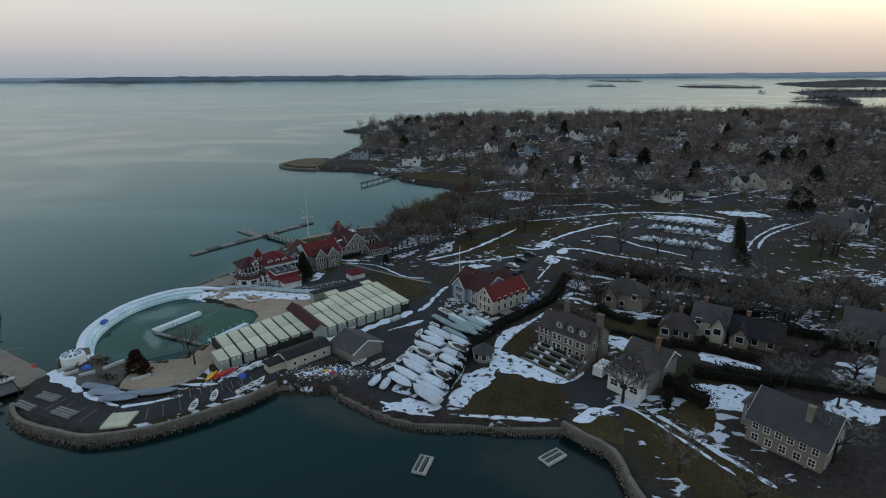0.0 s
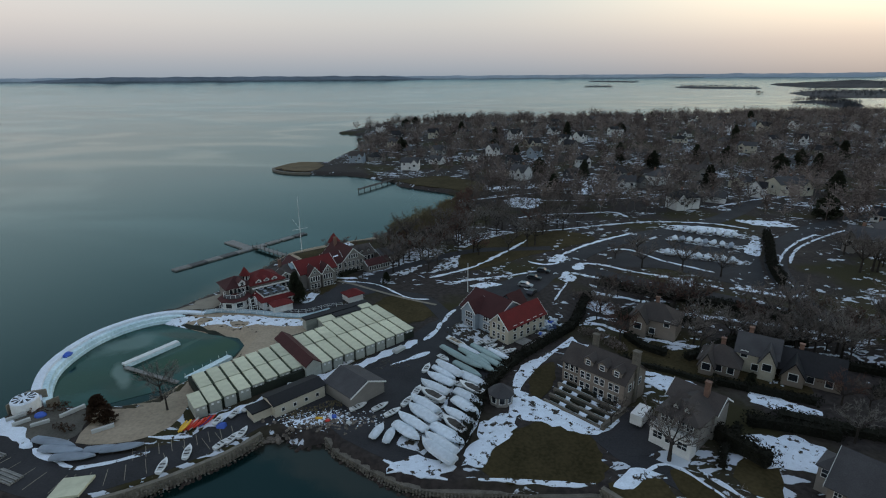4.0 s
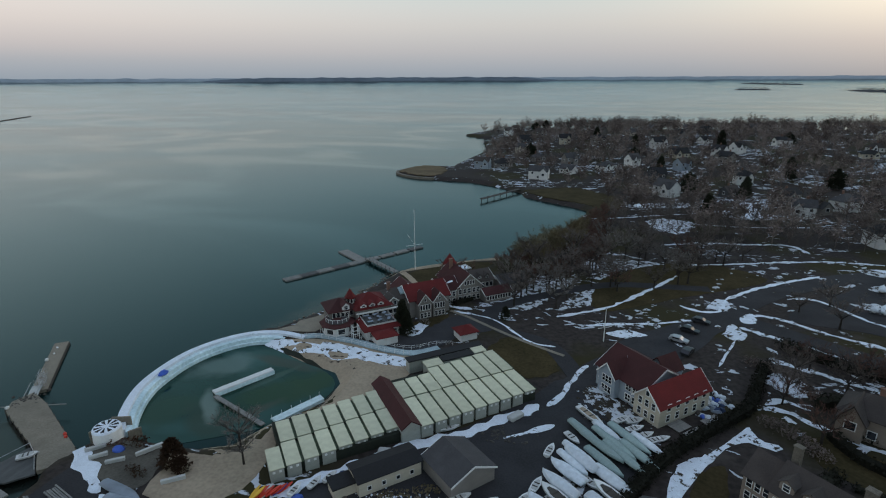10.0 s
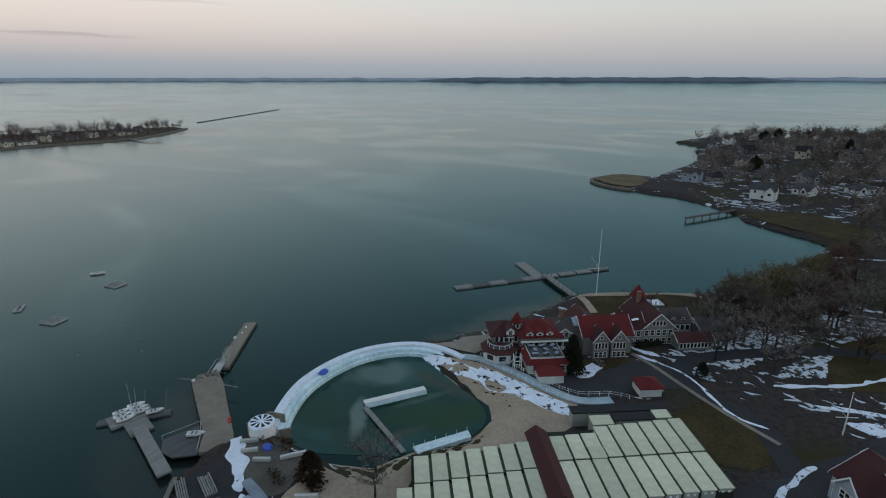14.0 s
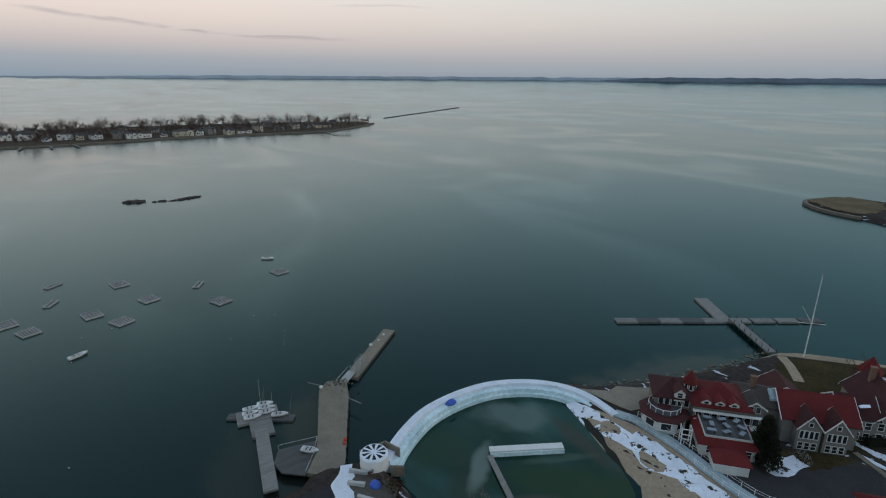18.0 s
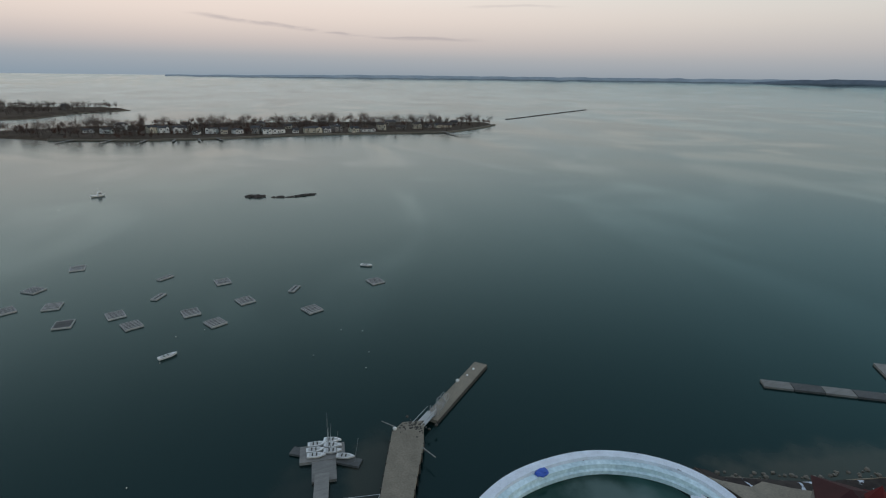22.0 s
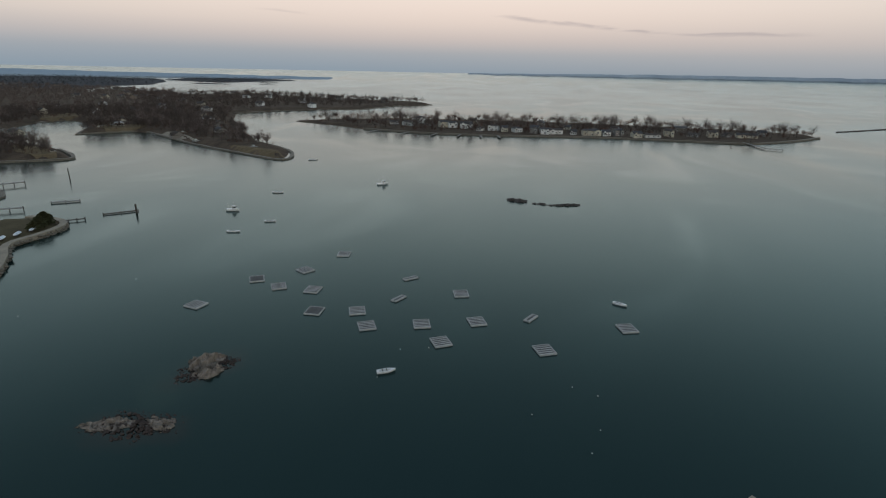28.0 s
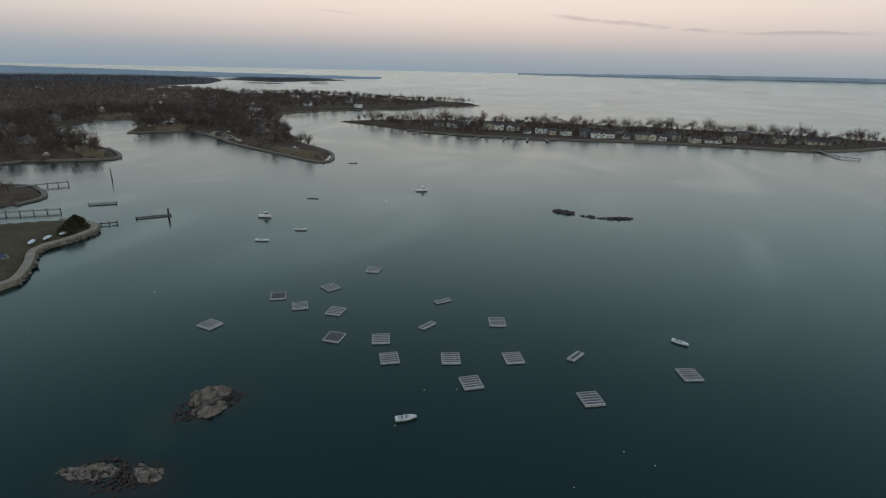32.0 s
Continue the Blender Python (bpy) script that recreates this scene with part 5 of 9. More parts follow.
for nm, ln, top, sd in (("sea_wall_stones", SOUTH_SHORE[:8], 1.75, 41), ("yard_wall_stones", SOUTH_SHORE[10:18], 1.0, 42), ("garden_wall_stones", SOUTH_SHORE[17:22], 2.2, 43)):
    face, hs = [], []
    sl = spline(ln, 0.55)
    for i, p in enumerate(sl):
        dd = sl[min(i + 1, len(sl) - 1)] - sl[max(i - 1, 0)]
        nn = np.array([dd[1], -dd[0]]) / (np.linalg.norm(dd) + 1e-9)
        for lev in range(8):
            u = (lev + r.uniform(-0.8, 0.8)) / 7.4
            face.append(tuple(p + nn * (0.30 + 0.55 * (1 - u) + r.uniform(-0.25, 0.3)) * (1 if nm != "x" else -1)))
            hs.append(-0.2 + (top + 0.2) * u)
    it = iter(hs)
    boulders(nm, face, (0.12, 0.30), M["stone"], "rough rubble stones facing the sea wall", sd, lambda x, y: next(it), 0.8)
boulders("snowy_rubble", [(-27.5 + r.gauss(0, 3.4), 107.4 + r.gauss(0, 1.3)) for _ in range(480)], (0.08, 0.28), M["cleansnow"], "snow-topped rubble and clutter on the bank", 61)
boulders("dark_rubble", [(-26 + r.gauss(0, 4.0), 106.4 + r.gauss(0, 1.5)) for _ in range(260)], (0.12, 0.45), M["rock"], "dark rubble on the bank below the sheds", 62)
boulders("garden_rocks", [(-33 + r.uniform(-5, 9), 104.2 + r.uniform(-1.6, 2.5)) for _ in range(170)], (0.3, 0.75), M["rock"], "bank of pale rocks below the white shed", 6, lambda x, y: 1.0 - 0.35 * max(0, 105 - y))
boulders("shore_stones_west", [(p[0] - r.uniform(0.2, 2.0), p[1] + r.uniform(-1, 1)) for p in spline([(-83, 157.5), (-74, 175), (-66.5, 195), (-61.5, 213)], 0.8)], (0.25, 0.6), M["stone"], "stones along the beach edge", 7, lambda x, y: 0.05)

RING = [(-84.8, 113.6), (-88.8, 119.2), (-92.3, 127), (-93.2, 135), (-92.0, 143.4), (-88.2, 150.4), (-82.8, 155.2), (-76.5, 157.0), (-69, 155.9)]


def ring_wall():
    """The curved promenade round the tidal pool: white parapet outside, aqua walk and steps inside."""
    t = thing("pool_promenade", "curved white and aqua concrete promenade enclosing the tidal pool", "promenade", kind="structure")
    pts = spline(RING, 1.5)
    for name, prof, matn, lab in (("parapet", ((-1.5, -1.5), (-1.5, 2.4), (0.3, 2.5), (0.3, -1.5)), "cleansnow", "broad snow-covered white parapet"),
                                  ("walk", ((0.32, -1.5), (0.32, 1.85), (1.4, 1.75), (1.4, -1.5)), "aqua", "pale aqua painted walk"),
                                  ("step", ((1.42, -1.5), (1.42, 0.9), (1.9, 0.8), (2.0, -1.5)), "aqua", "")):
        bm, rows = bmesh.new(), []
        for i, p in enumerate(pts):
            d = pts[min(i + 1, len(pts) - 1)] - pts[max(i - 1, 0)]
            n = np.array([d[1], -d[0]]) / np.linalg.norm(d)
            rows.append([bm.verts.new((p[0] + n[0] * o, p[1] + n[1] * o, z)) for o, z in prof])
        for a, b in zip(rows, rows[1:]):
            for k in range(4):
                bm.faces.new((a[k], a[(k + 1) % 4], b[(k + 1) % 4], b[k]))
        bm.faces.new(rows[0]), bm.faces.new(rows[-1][::-1])
        part(name, bm, M[matn], t, lab)
    return t


ring_wall()
POOL = [(-84, 115), (-88, 120), (-91, 128), (-92, 136), (-90.5, 143), (-87, 149), (-82, 153.5), (-76, 153), (-66, 149), (-58, 145), (-54, 141), (-53.6, 135), (-57.5, 128.6), (-61.1, 123), (-68, 118.6), (-77, 114)]
tagged(overlay("pool_water", POOL, 0.06, M["pool"], height=lambda x, y: np.zeros(len(x)), step=6), "still green tidal pool water with milky patches", "water", kind="structure")
overlay("beach_sand", [(-85, 157), (-80, 154.5), (-72, 155.4), (-64, 156.9), (-55, 155.9), (-47, 153.7), (-39.5, 153.2), (-37.5, 146), (-42, 138), (-50, 128), (-55, 121), (-54, 112), (-54.4, 105), (-59.6, 100.8), (-69.5, 100.6), (-70.4, 107), (-73.5, 111.5), (-76, 114), (-75, 117), (-72, 117), (-66, 121.5), (-64, 126), (-58, 135), (-58, 140), (-66, 144), (-74, 147), (-81, 150)],
        0.04, M["sand"], label="damp tan sand beach round the pool", category="beach", kind="structure", step=2)

# pool dock: a white raised platform and a narrow gangway
pd = thing("pool_dock", "white and aqua L-shaped swimming dock in the pool", "dock")
A, B, C = Vector((-77.8, 130.9, 0)), Vector((-70.3, 142.4, 0)), Vector((-61.5, 123.2, 0))


def plank_path(parent, name, a, b, width, z0, z1, material, label=""):
    bm = bmesh.new()
    d = (b - a)
    m = Matrix.Translation(a) @ Matrix.Rotation(math.atan2(d.y, d.x), 4, "Z")
    box(bm, 0, d.length, -width / 2, width / 2, z0, z1, m)
    return part(name, bm, material, parent, label)


plank_path(pd, "platform", A, B, 1.5, 0.55, 1.0, M["white"], "white platform with an aqua side")
plank_path(pd, "fascia", A + Vector((0.9, -0.6, 0)), B + Vector((0.9, -0.6, 0)), 0.15, -0.4, 0.9, M["aqua"], "aqua side boards")
plank_path(pd, "gangway", A + Vector((0.9, -0.8, 0)), C, 1.0, 0.35, 0.6, M["deck"], "grey plank gangway")
for k in range(7):
    p = A.lerp(B, k / 6)
    bm = bmesh.new()
    tube(bm, (p.x, p.y, -1.5), (p.x, p.y, 0.6), 0.14, 0.14)
    part("post", bm, M["timber"], pd)

# concrete pier, gangway and outer float
pier = thing("pier", "broad stained concrete pier with a dark timber edge", "pier")
bm = bmesh.new()
foot = [(-113.8, 114.6), (-115.6, 117.4), (-114.4, 121.4), (-108.0, 118.6), (-102.0, 115.0), (-96.3, 111.7), (-90.2, 108.2), (-87.2, 105.2), (-91.5, 101.6), (-95.2, 105.0), (-99.2, 107.2), (-106, 110.6)]
loop_prism(bm, [(x, y, 1.0) for x, y in foot], [(x, y, 1.75) for x, y in foot])
part("deck", bm, M["concrete"], pier, "stained tan concrete deck")
for i in range(8):
    for a, b in ((foot[0], foot[9]), (foot[3], foot[6])):
        x, y = a[0] + (b[0] - a[0]) * i / 7, a[1] + (b[1] - a[1]) * i / 7
        bm = bmesh.new()
        tube(bm, (x, y, -1.5), (x, y, 1.9), 0.15, 0.13)
        part("post", bm, M["timber"], pier)
outer = thing("outer_float", "long grey floating dock at the pier's end", "dock")
plank_path(outer, "deck", Vector((-115.7, 123.4, 0)), Vector((-130.7, 143.2, 0)), 3.1, -0.2, 0.75, M["concrete"], "tan weathered float deck")
plank_path(outer, "fender", Vector((-114.3, 124.2, 0)), Vector((-129.3, 144.1, 0)), 0.25, -0.3, 0.6, M["timber"], "dark rubbing strake")
boulders("pier_head_gear", [(-113.4 + r.gauss(0, 1.6), 119.0 + r.gauss(0, 1.5)) for _ in range(46)], (0.14, 0.4), M["timber"], "dark coils and broken gear heaped at the pier head", 63, lambda x, y: 1.7)
gang = thing("gangway", "short steel gangway down to the float", "gangway")
plank_path(gang, "deck", Vector((-113.2, 119.4, 0)), Vector((-116.8, 124.2, 0)), 1.9, 1.2, 1.4, M["steel"])
for s in (-0.85, 0.85):
    plank_path(gang, "rail", Vector((-113.2 + s * 0.9, 119.4 + s * 0.7, 0)), Vector((-116.8 + s * 0.9, 124.2 + s * 0.7, 0)), 0.08, 2.3, 2.42, M["steel"])

sail = thing("sailing_dock", "grey floating dock with a narrow bridge to the quay", "dock")
plank_path(sail, "bridge", Vector((-91.8, 95.4, 0)), Vector((-108.6, 100.0, 0)), 2.4, 0.9, 1.3, M["deck"], "plank bridge")
plank_path(sail, "stem", Vector((-107.6, 100.1, 0)), Vector((-113.4, 101.4, 0)), 4.2, -0.2, 0.5, M["deck"], "wide float below the bridge")
plank_path(sail, "float", Vector((-115.7, 97.6, 0)), Vector((-113.9, 105.4, 0)), 4.4, -0.2, 0.6, M["deck"], "grey float")
plank_path(sail, "side_float", Vector((-118.0, 96.6, 0)), Vector((-109.4, 107.0, 0)), 2.0, -0.2, 0.42, M["darkdeck"], "low dark float")

# floating docks off the clubhouse
fd = thing("floating_dock", "long grey floating docks meeting in a cross off the clubhouse", "dock")
W0, E0, X0 = Vector((-97.2, 197.6, 0)), Vector((-61.5, 244.2, 0)), Vector((-78.2, 222.3, 0))
for k in range(5):
    a, b = W0.lerp(X0, k / 5), W0.lerp(X0, (k + 0.97) / 5)
    plank_path(fd, "float", a, b, 3.0, -0.2, 0.5, M["darkdeck" if k in (1, 3) else "deck"])
for k in range(4):
    a, b = X0.lerp(E0, (k + 0.12) / 4), X0.lerp(E0, (k + 1) / 4)
    plank_path(fd, "float", a, b, 2.8, -0.2, 0.5, M["darkdeck" if k == 3 else "deck"])
plank_path(fd, "float", Vector((-90.5, 232.4, 0)), Vector((-77.5, 221.5, 0)), 4.0, -0.2, 0.55, M["deck"])
br = thing("dock_bridge", "grey timber footbridge out to the floating docks", "bridge")
plank_path(br, "deck", Vector((-61.5, 211.0, 0)), Vector((-76.8, 223.6, 0)), 2.2, 1.0, 1.3, M["deck"])
for k in range(8):
    p = Vector((-61.5, 211.0, 0)).lerp(Vector((-76.8, 223.6, 0)), k / 7)
    for s in (-1, 1):
        bm = bmesh.new()
        tube(bm, (p.x + s * 0.65, p.y + s * 0.8, -1.5), (p.x + s * 0.65, p.y + s * 0.8, 2.2), 0.1, 0.1)
        part("post", bm, M["timber"], br)

# ---------------------------------------------------------------- roads, lots, lawns
overlay("asphalt_yard", [(-87, 96), (-82, 91.8), (-70.5, 87.6), (-65.8, 86.6), (-58, 88.3), (-49.6, 92.8), (-41.8, 99), (-37, 104.8), (-32, 107), (-24, 104.5), (-21, 101), (-15.5, 97), (-8.5, 92.5), (-3, 91), (1, 98), (6, 116), (12, 130), (8, 138), (2, 146), (-1, 152), (-6, 149), (-12, 139), (-22, 129), (-36, 117.5), (-46, 106.5), (-50, 101), (-58, 97.5), (-68, 96.5), (-78, 101), (-86, 106)],
        0.05, M["asphalt"], label="dark worn asphalt boat yard and parking lot", category="parking lot", kind="structure", smooth_line=False)
strip("road_to_gate", [(-1, 147), (4, 156), (14, 166), (24, 172), (34, 188), (44, 200), (58, 214), (80, 229), (106, 242), (135, 262), (170, 300)], 8, 0.06, M["asphalt"], "dark asphalt park road")
overlay("asphalt_lot", [(13, 160), (24, 166), (32, 178), (44, 192), (38, 197), (26, 186), (14, 176), (8, 168)], 0.07, M["asphalt"], label="asphalt lot behind the boathouse", category="parking lot", kind="structure")
strip("road_lower", [(40, 193), (47, 188), (61, 177), (81, 162), (101, 147), (124, 134), (165, 118), (230, 108)], 7, 0.075, M["asphalt"], "dark asphalt road between snow banks")
overlay("boat_lot", [(56, 196), (74, 188), (92, 172), (101, 178), (121, 224), (118, 236), (100, 242), (88, 228)], 0.05, M["asphalt"], label="asphalt winter storage lot", category="parking lot", kind="structure")
strip("road_curve", [(101, 150), (102, 162), (107, 178), (113, 192), (124, 208), (140, 224), (170, 244), (230, 270), (320, 300)], 7, 0.09, M["asphalt"], "dark curving asphalt road")
strip("club_drive", [(-1, 152), (-8, 166), (-20, 172), (-24, 184), (-8, 200), (12, 212), (40, 214)], 4.5, 0.08, M["asphalt"], "dark drive to the clubhouse")
overlay("club_court", [(-50, 156), (-36, 158), (-30, 166), (-22, 172), (-28, 180), (-38, 174), (-46, 168)], 0.06, M["asphalt"], label="asphalt forecourt of the clubhouse", category="drive", kind="structure")
strip("garden_drive", [(26, 103), (29, 96), (36, 89), (42, 80), (48, 68), (56, 50)], 4.5, 0.06, M["asphalt"], "asphalt house drive")
overlay("house_court", [(26, 106), (33, 110), (40, 104), (36, 97), (30, 95), (26, 99)], 0.08, M["asphalt"], label="asphalt court between two houses", category="drive", kind="structure")
for k, (o, lab) in enumerate((([(4, 92), (9, 101), (17, 106), (24, 103.5), (25, 97), (23, 89), (14, 88.6), (7, 89.5)], "olive-brown winter lawn by the sea wall"), ([(24, 87.5), (30, 91), (33.5, 88), (32.5, 82), (30, 81.5)], "small dark lawn in a sea-wall corner"),
                              ([(43, 140), (60, 126), (74, 118), (70, 112), (56, 120), (40, 130)], "dull green lawn behind the stone house"), ([(49, 84), (54, 93), (51, 95), (45, 90)], "dark lawn beside the house"),
                              ([(-22, 150), (-6, 152), (-10, 168), (-20, 166)], "dark green club lawn"), ([(-44, 166), (-38, 171), (-36, 178), (-44, 172)], "round lawn before the clubhouse"), ([(-58, 205), (-50, 196), (-40, 205), (-30, 224), (-44, 222)], "grass bank above the club beach"),
                              ([(5, 190), (30, 205), (60, 226), (40, 240), (10, 220)], "broad dull park lawn"), ([(16, 112), (21, 118), (23, 128), (17, 122)], "brown garden lawn"), ([(36, 92), (56, 66), (64, 50), (50, 50), (38, 74)], "brown shore lawn"))):
    overlay("lawn", o, 0.06 + 0.002 * k, M["lawn"], label=lab, category="lawn", kind="structure", wobble=0.6, seed=k)

def polygon_tower(parent, u, v, r0, h, cone, wall, roof, n=8, floors=(0.6, 3.2), z=0.0, over=0.4):
    bm, br = bmesh.new(), bmesh.new()
    ring = lambda rr, zz: [(u + rr * math.cos(2 * math.pi * (k + 0.5) / n), v + rr * math.sin(2 * math.pi * (k + 0.5) / n), zz) for k in range(n)]
    loop_prism(bm, ring(r0, z - 0.5), ring(r0, z + h))
    low = [br.verts.new(p) for p in ring(r0 + over, z + h)]
    under = [br.verts.new(p) for p in ring(r0 + over, z + h - 0.15)]
    top = br.verts.new((u, v, z + h + cone))
    for k in range(n):
        j = (k + 1) % n
        br.faces.new((low[k], low[j], top)), br.faces.new((under[k], under[j], low[j], low[k]))
    br.faces.new(under[::-1])
    part("tower_wall", bm, M[wall], parent), part("tower_roof", br, M[roof], parent)
    ap = r0 * math.cos(math.pi / n) + 0.02
    for k in range(n):
        a = 2 * math.pi * k / n
        for f in floors:
            window(parent, u + ap * math.cos(a), v + ap * math.sin(a), z + f, math.degrees(a), r0 * 0.42, 1.3, 0)


# ---------------------------------------------------------------- cabanas and clubhouse
CLUB = Matrix.Translation((-50.3, 111.3, 2.0)) @ Matrix.Rotation(radians(37.9), 4, "Z")
cab = thing("cabana_building", "rows of pale flat-roofed bathing cabins with a red gabled passage", "cabana", CLUB)


def cabin(u0, u1, v0, v1, h, doors=False):
    bm, br = bmesh.new(), bmesh.new()
    w, d = u1 - u0, v1 - v0
    box(bm, 0, w, 0, d, -0.5, h)
    m = Matrix.Translation((u0, v0, 0))
    c = part("cabin", bm, M["tan_wall"], cab, m=m)
    o = 0.07
    loop_prism(br, [(-o, -0.16, h), (w + o, -0.16, h), (w + o, d + o, h + 0.02), (-o, d + o, h + 0.02)], [(-o, -0.16, h + 0.14), (w + o, -0.16, h + 0.14), (w + o, d + o, h + 0.34), (-o, d + o, h + 0.34)])
    part("cabin_roof", br, M["tan_roof"], c, "pale khaki roof panel")
    bg = bmesh.new()
    box(bg, w + 0.02, w + 0.54, 0.05, d - 0.05, h - 0.25, h - 0.08)
    if doors:
        box(bg, 0.05, w - 0.05, d + 0.02, d + 0.6, h - 0.25, h - 0.08)
    part("gutter", bg, M["gutter"], c, "dark green gutter between roofs")
    if doors:
        for s in (0.27, 0.73):
            bd = bmesh.new()
            box(bd, w * s - 0.22, w * s + 0.22, -0.06, 0.02, h - 0.75, h - 0.35)
            part("vent", bd, M["white"], c, "small white square light")


for i in range(7):
    u = -0.2 + i * 3.0
    cabin(u + 0.35, u + 2.68, -3.0 + i * 0.3, 2.8 + i * 0.33, 2.55, True)
    cabin(u + 0.42, u + 2.75, 3.5 + i * 0.33, 9.3 + i * 0.38, 2.65)
cabin(-2.6, -0.35, -3.2, 2.2, 2.5, True)
for i in range(9):
    u = 24.3 + i * 2.93
    cabin(u, u + 2.34, -3.0 + 0.18 * i, 6.1 + 0.05 * i, 2.6, True)
    if i != 2:
        cabin(u + 0.14, u + 2.48, 6.9 + 0.05 * i, (12.6 if i < 2 else 14.0) + 0.25 * i, 2.7)
cabin(30.3, 32.8, 6.8, 9.3, 2.7)
cabin(30.3, 32.8, 9.8, 13.0, 2.7)
cabin(33.5, 37.4, 15.6, 18.0, 2.8)
cabin(46.0, 49.0, 16.8, 19.6, 2.8)
block(cab, 22.3, 5.6, 17.0, 3.6, 2.9, 1.3, "tan_wall", "maroon", rot=90, over=0.25, roof_label="faded red shingle gable roof", wall_label="cream passage wall")
# two near-black green slabs fill the gaps between the cabins
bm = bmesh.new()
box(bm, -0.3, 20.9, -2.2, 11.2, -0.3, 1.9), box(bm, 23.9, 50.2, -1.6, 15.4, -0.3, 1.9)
part("inner_court", bm, M["greenblack"], cab, "dark green-black gutters between the cabins")
block(cab, 41.6, 17.3, 7.6, 2.2, 2.9, 0.2, "tan_wall", "blackroof", kind="flat", over=0.1, roof_label="black flat roof")
block(cab, 40.0, 20.2, 18.5, 2.0, 2.9, 0.2, "tan_wall", "blackroof", kind="flat", over=0.2, roof_label="long black flat roof")

club = thing("clubhouse", "rambling shingled clubhouse with red roofs, gables and white trim", "clubhouse", CLUB)
block(club, 31.6, 51.2, 9.8, 9.2, 5.3, 2.7, "shingle", "redroof", kind="hip", over=0.5, roof_label="bright red hipped roof")
for u in (28.8, 31.2, 33.6):
    dormer(club, u, 46.7, 5.0, -90, "whitewall", "redroof", 1.7, 1.25, 3.0, True, 0.55)
row_windows(club, 27, 38.2, 46.45, 2.5, 8, bars=0)
bm = bmesh.new()
box(bm, 26.6, 38.6, 45.75, 46.45, 4.25, 4.45), box(bm, 26.6, 38.6, 45.2, 46.45, 2.05, 2.25)
part("balcony", bm, M["white"], club, "white balcony ledges")
bm = bmesh.new()
for i in range(12):
    tube(bm, (26.8 + i * 1.05, 45.3, 2.25), (26.8 + i * 1.05, 45.3, 3.1), 0.05, 0.05, 5)
box(bm, 26.7, 38.5, 45.26, 45.34, 3.1, 3.18)
part("balustrade", bm, M["white"], club, "white balustrade")
# west end: a glazed bay under an apron roof, a railed deck above it, then the hipped end and its turret
polygon_tower(club, 21.8, 47.4, 4.1, 2.8, 0.9, "whitewall", "maroon", 8, (0.8,), over=0.7)
bm = bmesh.new()
tube(bm, (21.8, 47.4, 3.15), (21.8, 47.4, 3.45), 3.1, 3.1, 8)
part("balcony_deck", bm, M["greyroof"], club, "dark balcony deck over the bay")
for k in range(14):
    a = 2 * math.pi * k / 14
    bm = bmesh.new()
    tube(bm, (21.8 + 3.0 * math.cos(a), 47.4 + 3.0 * math.sin(a), 3.4), (21.8 + 3.0 * math.cos(a), 47.4 + 3.0 * math.sin(a), 4.35), 0.06, 0.06, 5)
    part("baluster", bm, M["white"], club)
bm = bmesh.new()
for k in range(14):
    a, b = 2 * math.pi * k / 14, 2 * math.pi * (k + 1) / 14
    tube(bm, (21.8 + 3.0 * math.cos(a), 47.4 + 3.0 * math.sin(a), 4.35), (21.8 + 3.0 * math.cos(b), 47.4 + 3.0 * math.sin(b), 4.35), 0.06, 0.06, 5)
part("handrail", bm, M["white"], club, "white balcony handrail")
block(club, 23.6, 52.0, 7.0, 7.4, 5.2, 2.3, "shingle", "maroon", kind="hip", over=0.6, roof_label="dull red hipped roof")
row_windows(club, 20.6, 26.4, 48.26, 3.5, 5, w=0.8, h=1.3, bars=0)
dormer(club, 24.4, 48.0, 5.2, -90, "whitewall", "maroon", 1.9, 1.3, 2.6, True, 0.9)
# roof terrace on the white ground floor, with a red apron roof round it
block(club, 31.3, 42.4, 9.0, 7.0, 2.6, 0.2, "whitewall", "greyroof", kind="flat", over=0.0)
bm = bmesh.new()
loop_prism(bm, [(26.2, 38.3, 2.45), (36.4, 38.3, 2.45), (36.4, 46.4, 2.45), (26.2, 46.4, 2.45)], [(27.4, 39.6, 3.35), (35.4, 39.6, 3.35), (35.4, 46.4, 3.35), (27.4, 46.4, 3.35)])
part("apron_roof", bm, M["redroof"], club, "red apron roof round the terrace")
bm = bmesh.new()
box(bm, 27.7, 35.1, 39.9, 46.3, 3.36, 3.42)
part("terrace_deck", bm, M["darkdeck"], club, "grey plank terrace deck")
for x0, x1, y0, y1 in ((27.5, 35.3, 39.62, 39.74), (27.5, 27.62, 39.74, 46.3), (35.18, 35.3, 39.74, 46.3)):
    bm = bmesh.new()
    box(bm, x0, x1, y0, y1, 3.36, 3.75)
    part("parapet", bm, M["offwhite"], club, "white terrace parapet")
for x, y in ((28.4, 40.6), (32.0, 40.6), (34.6, 40.6)):
    window(club, x, 38.88, 0.7, -90, 1.0, 1.2, 1)
block(club, 31.0, 36.6, 5.4, 4.2, 2.2, 0.8, "whitewall", "redroof", over=0.35, kind="hip", roof_label="dull red low roof")
for u in (30.2, 31.3):
    bm = bmesh.new()
    box(bm, u - 0.5, u + 0.5, 34.42, 34.52, 0.0, 1.9)
    part("door", bm, M["white"], club, "white annex door")
bm = bmesh.new()
for a, b in ((24.0, 40.6), (25.6, 40.6), (24.0, 42.2), (25.6, 42.2)):
    box(bm, a - 0.08, a + 0.08, b - 0.08, b + 0.08, -0.3, 3.6)
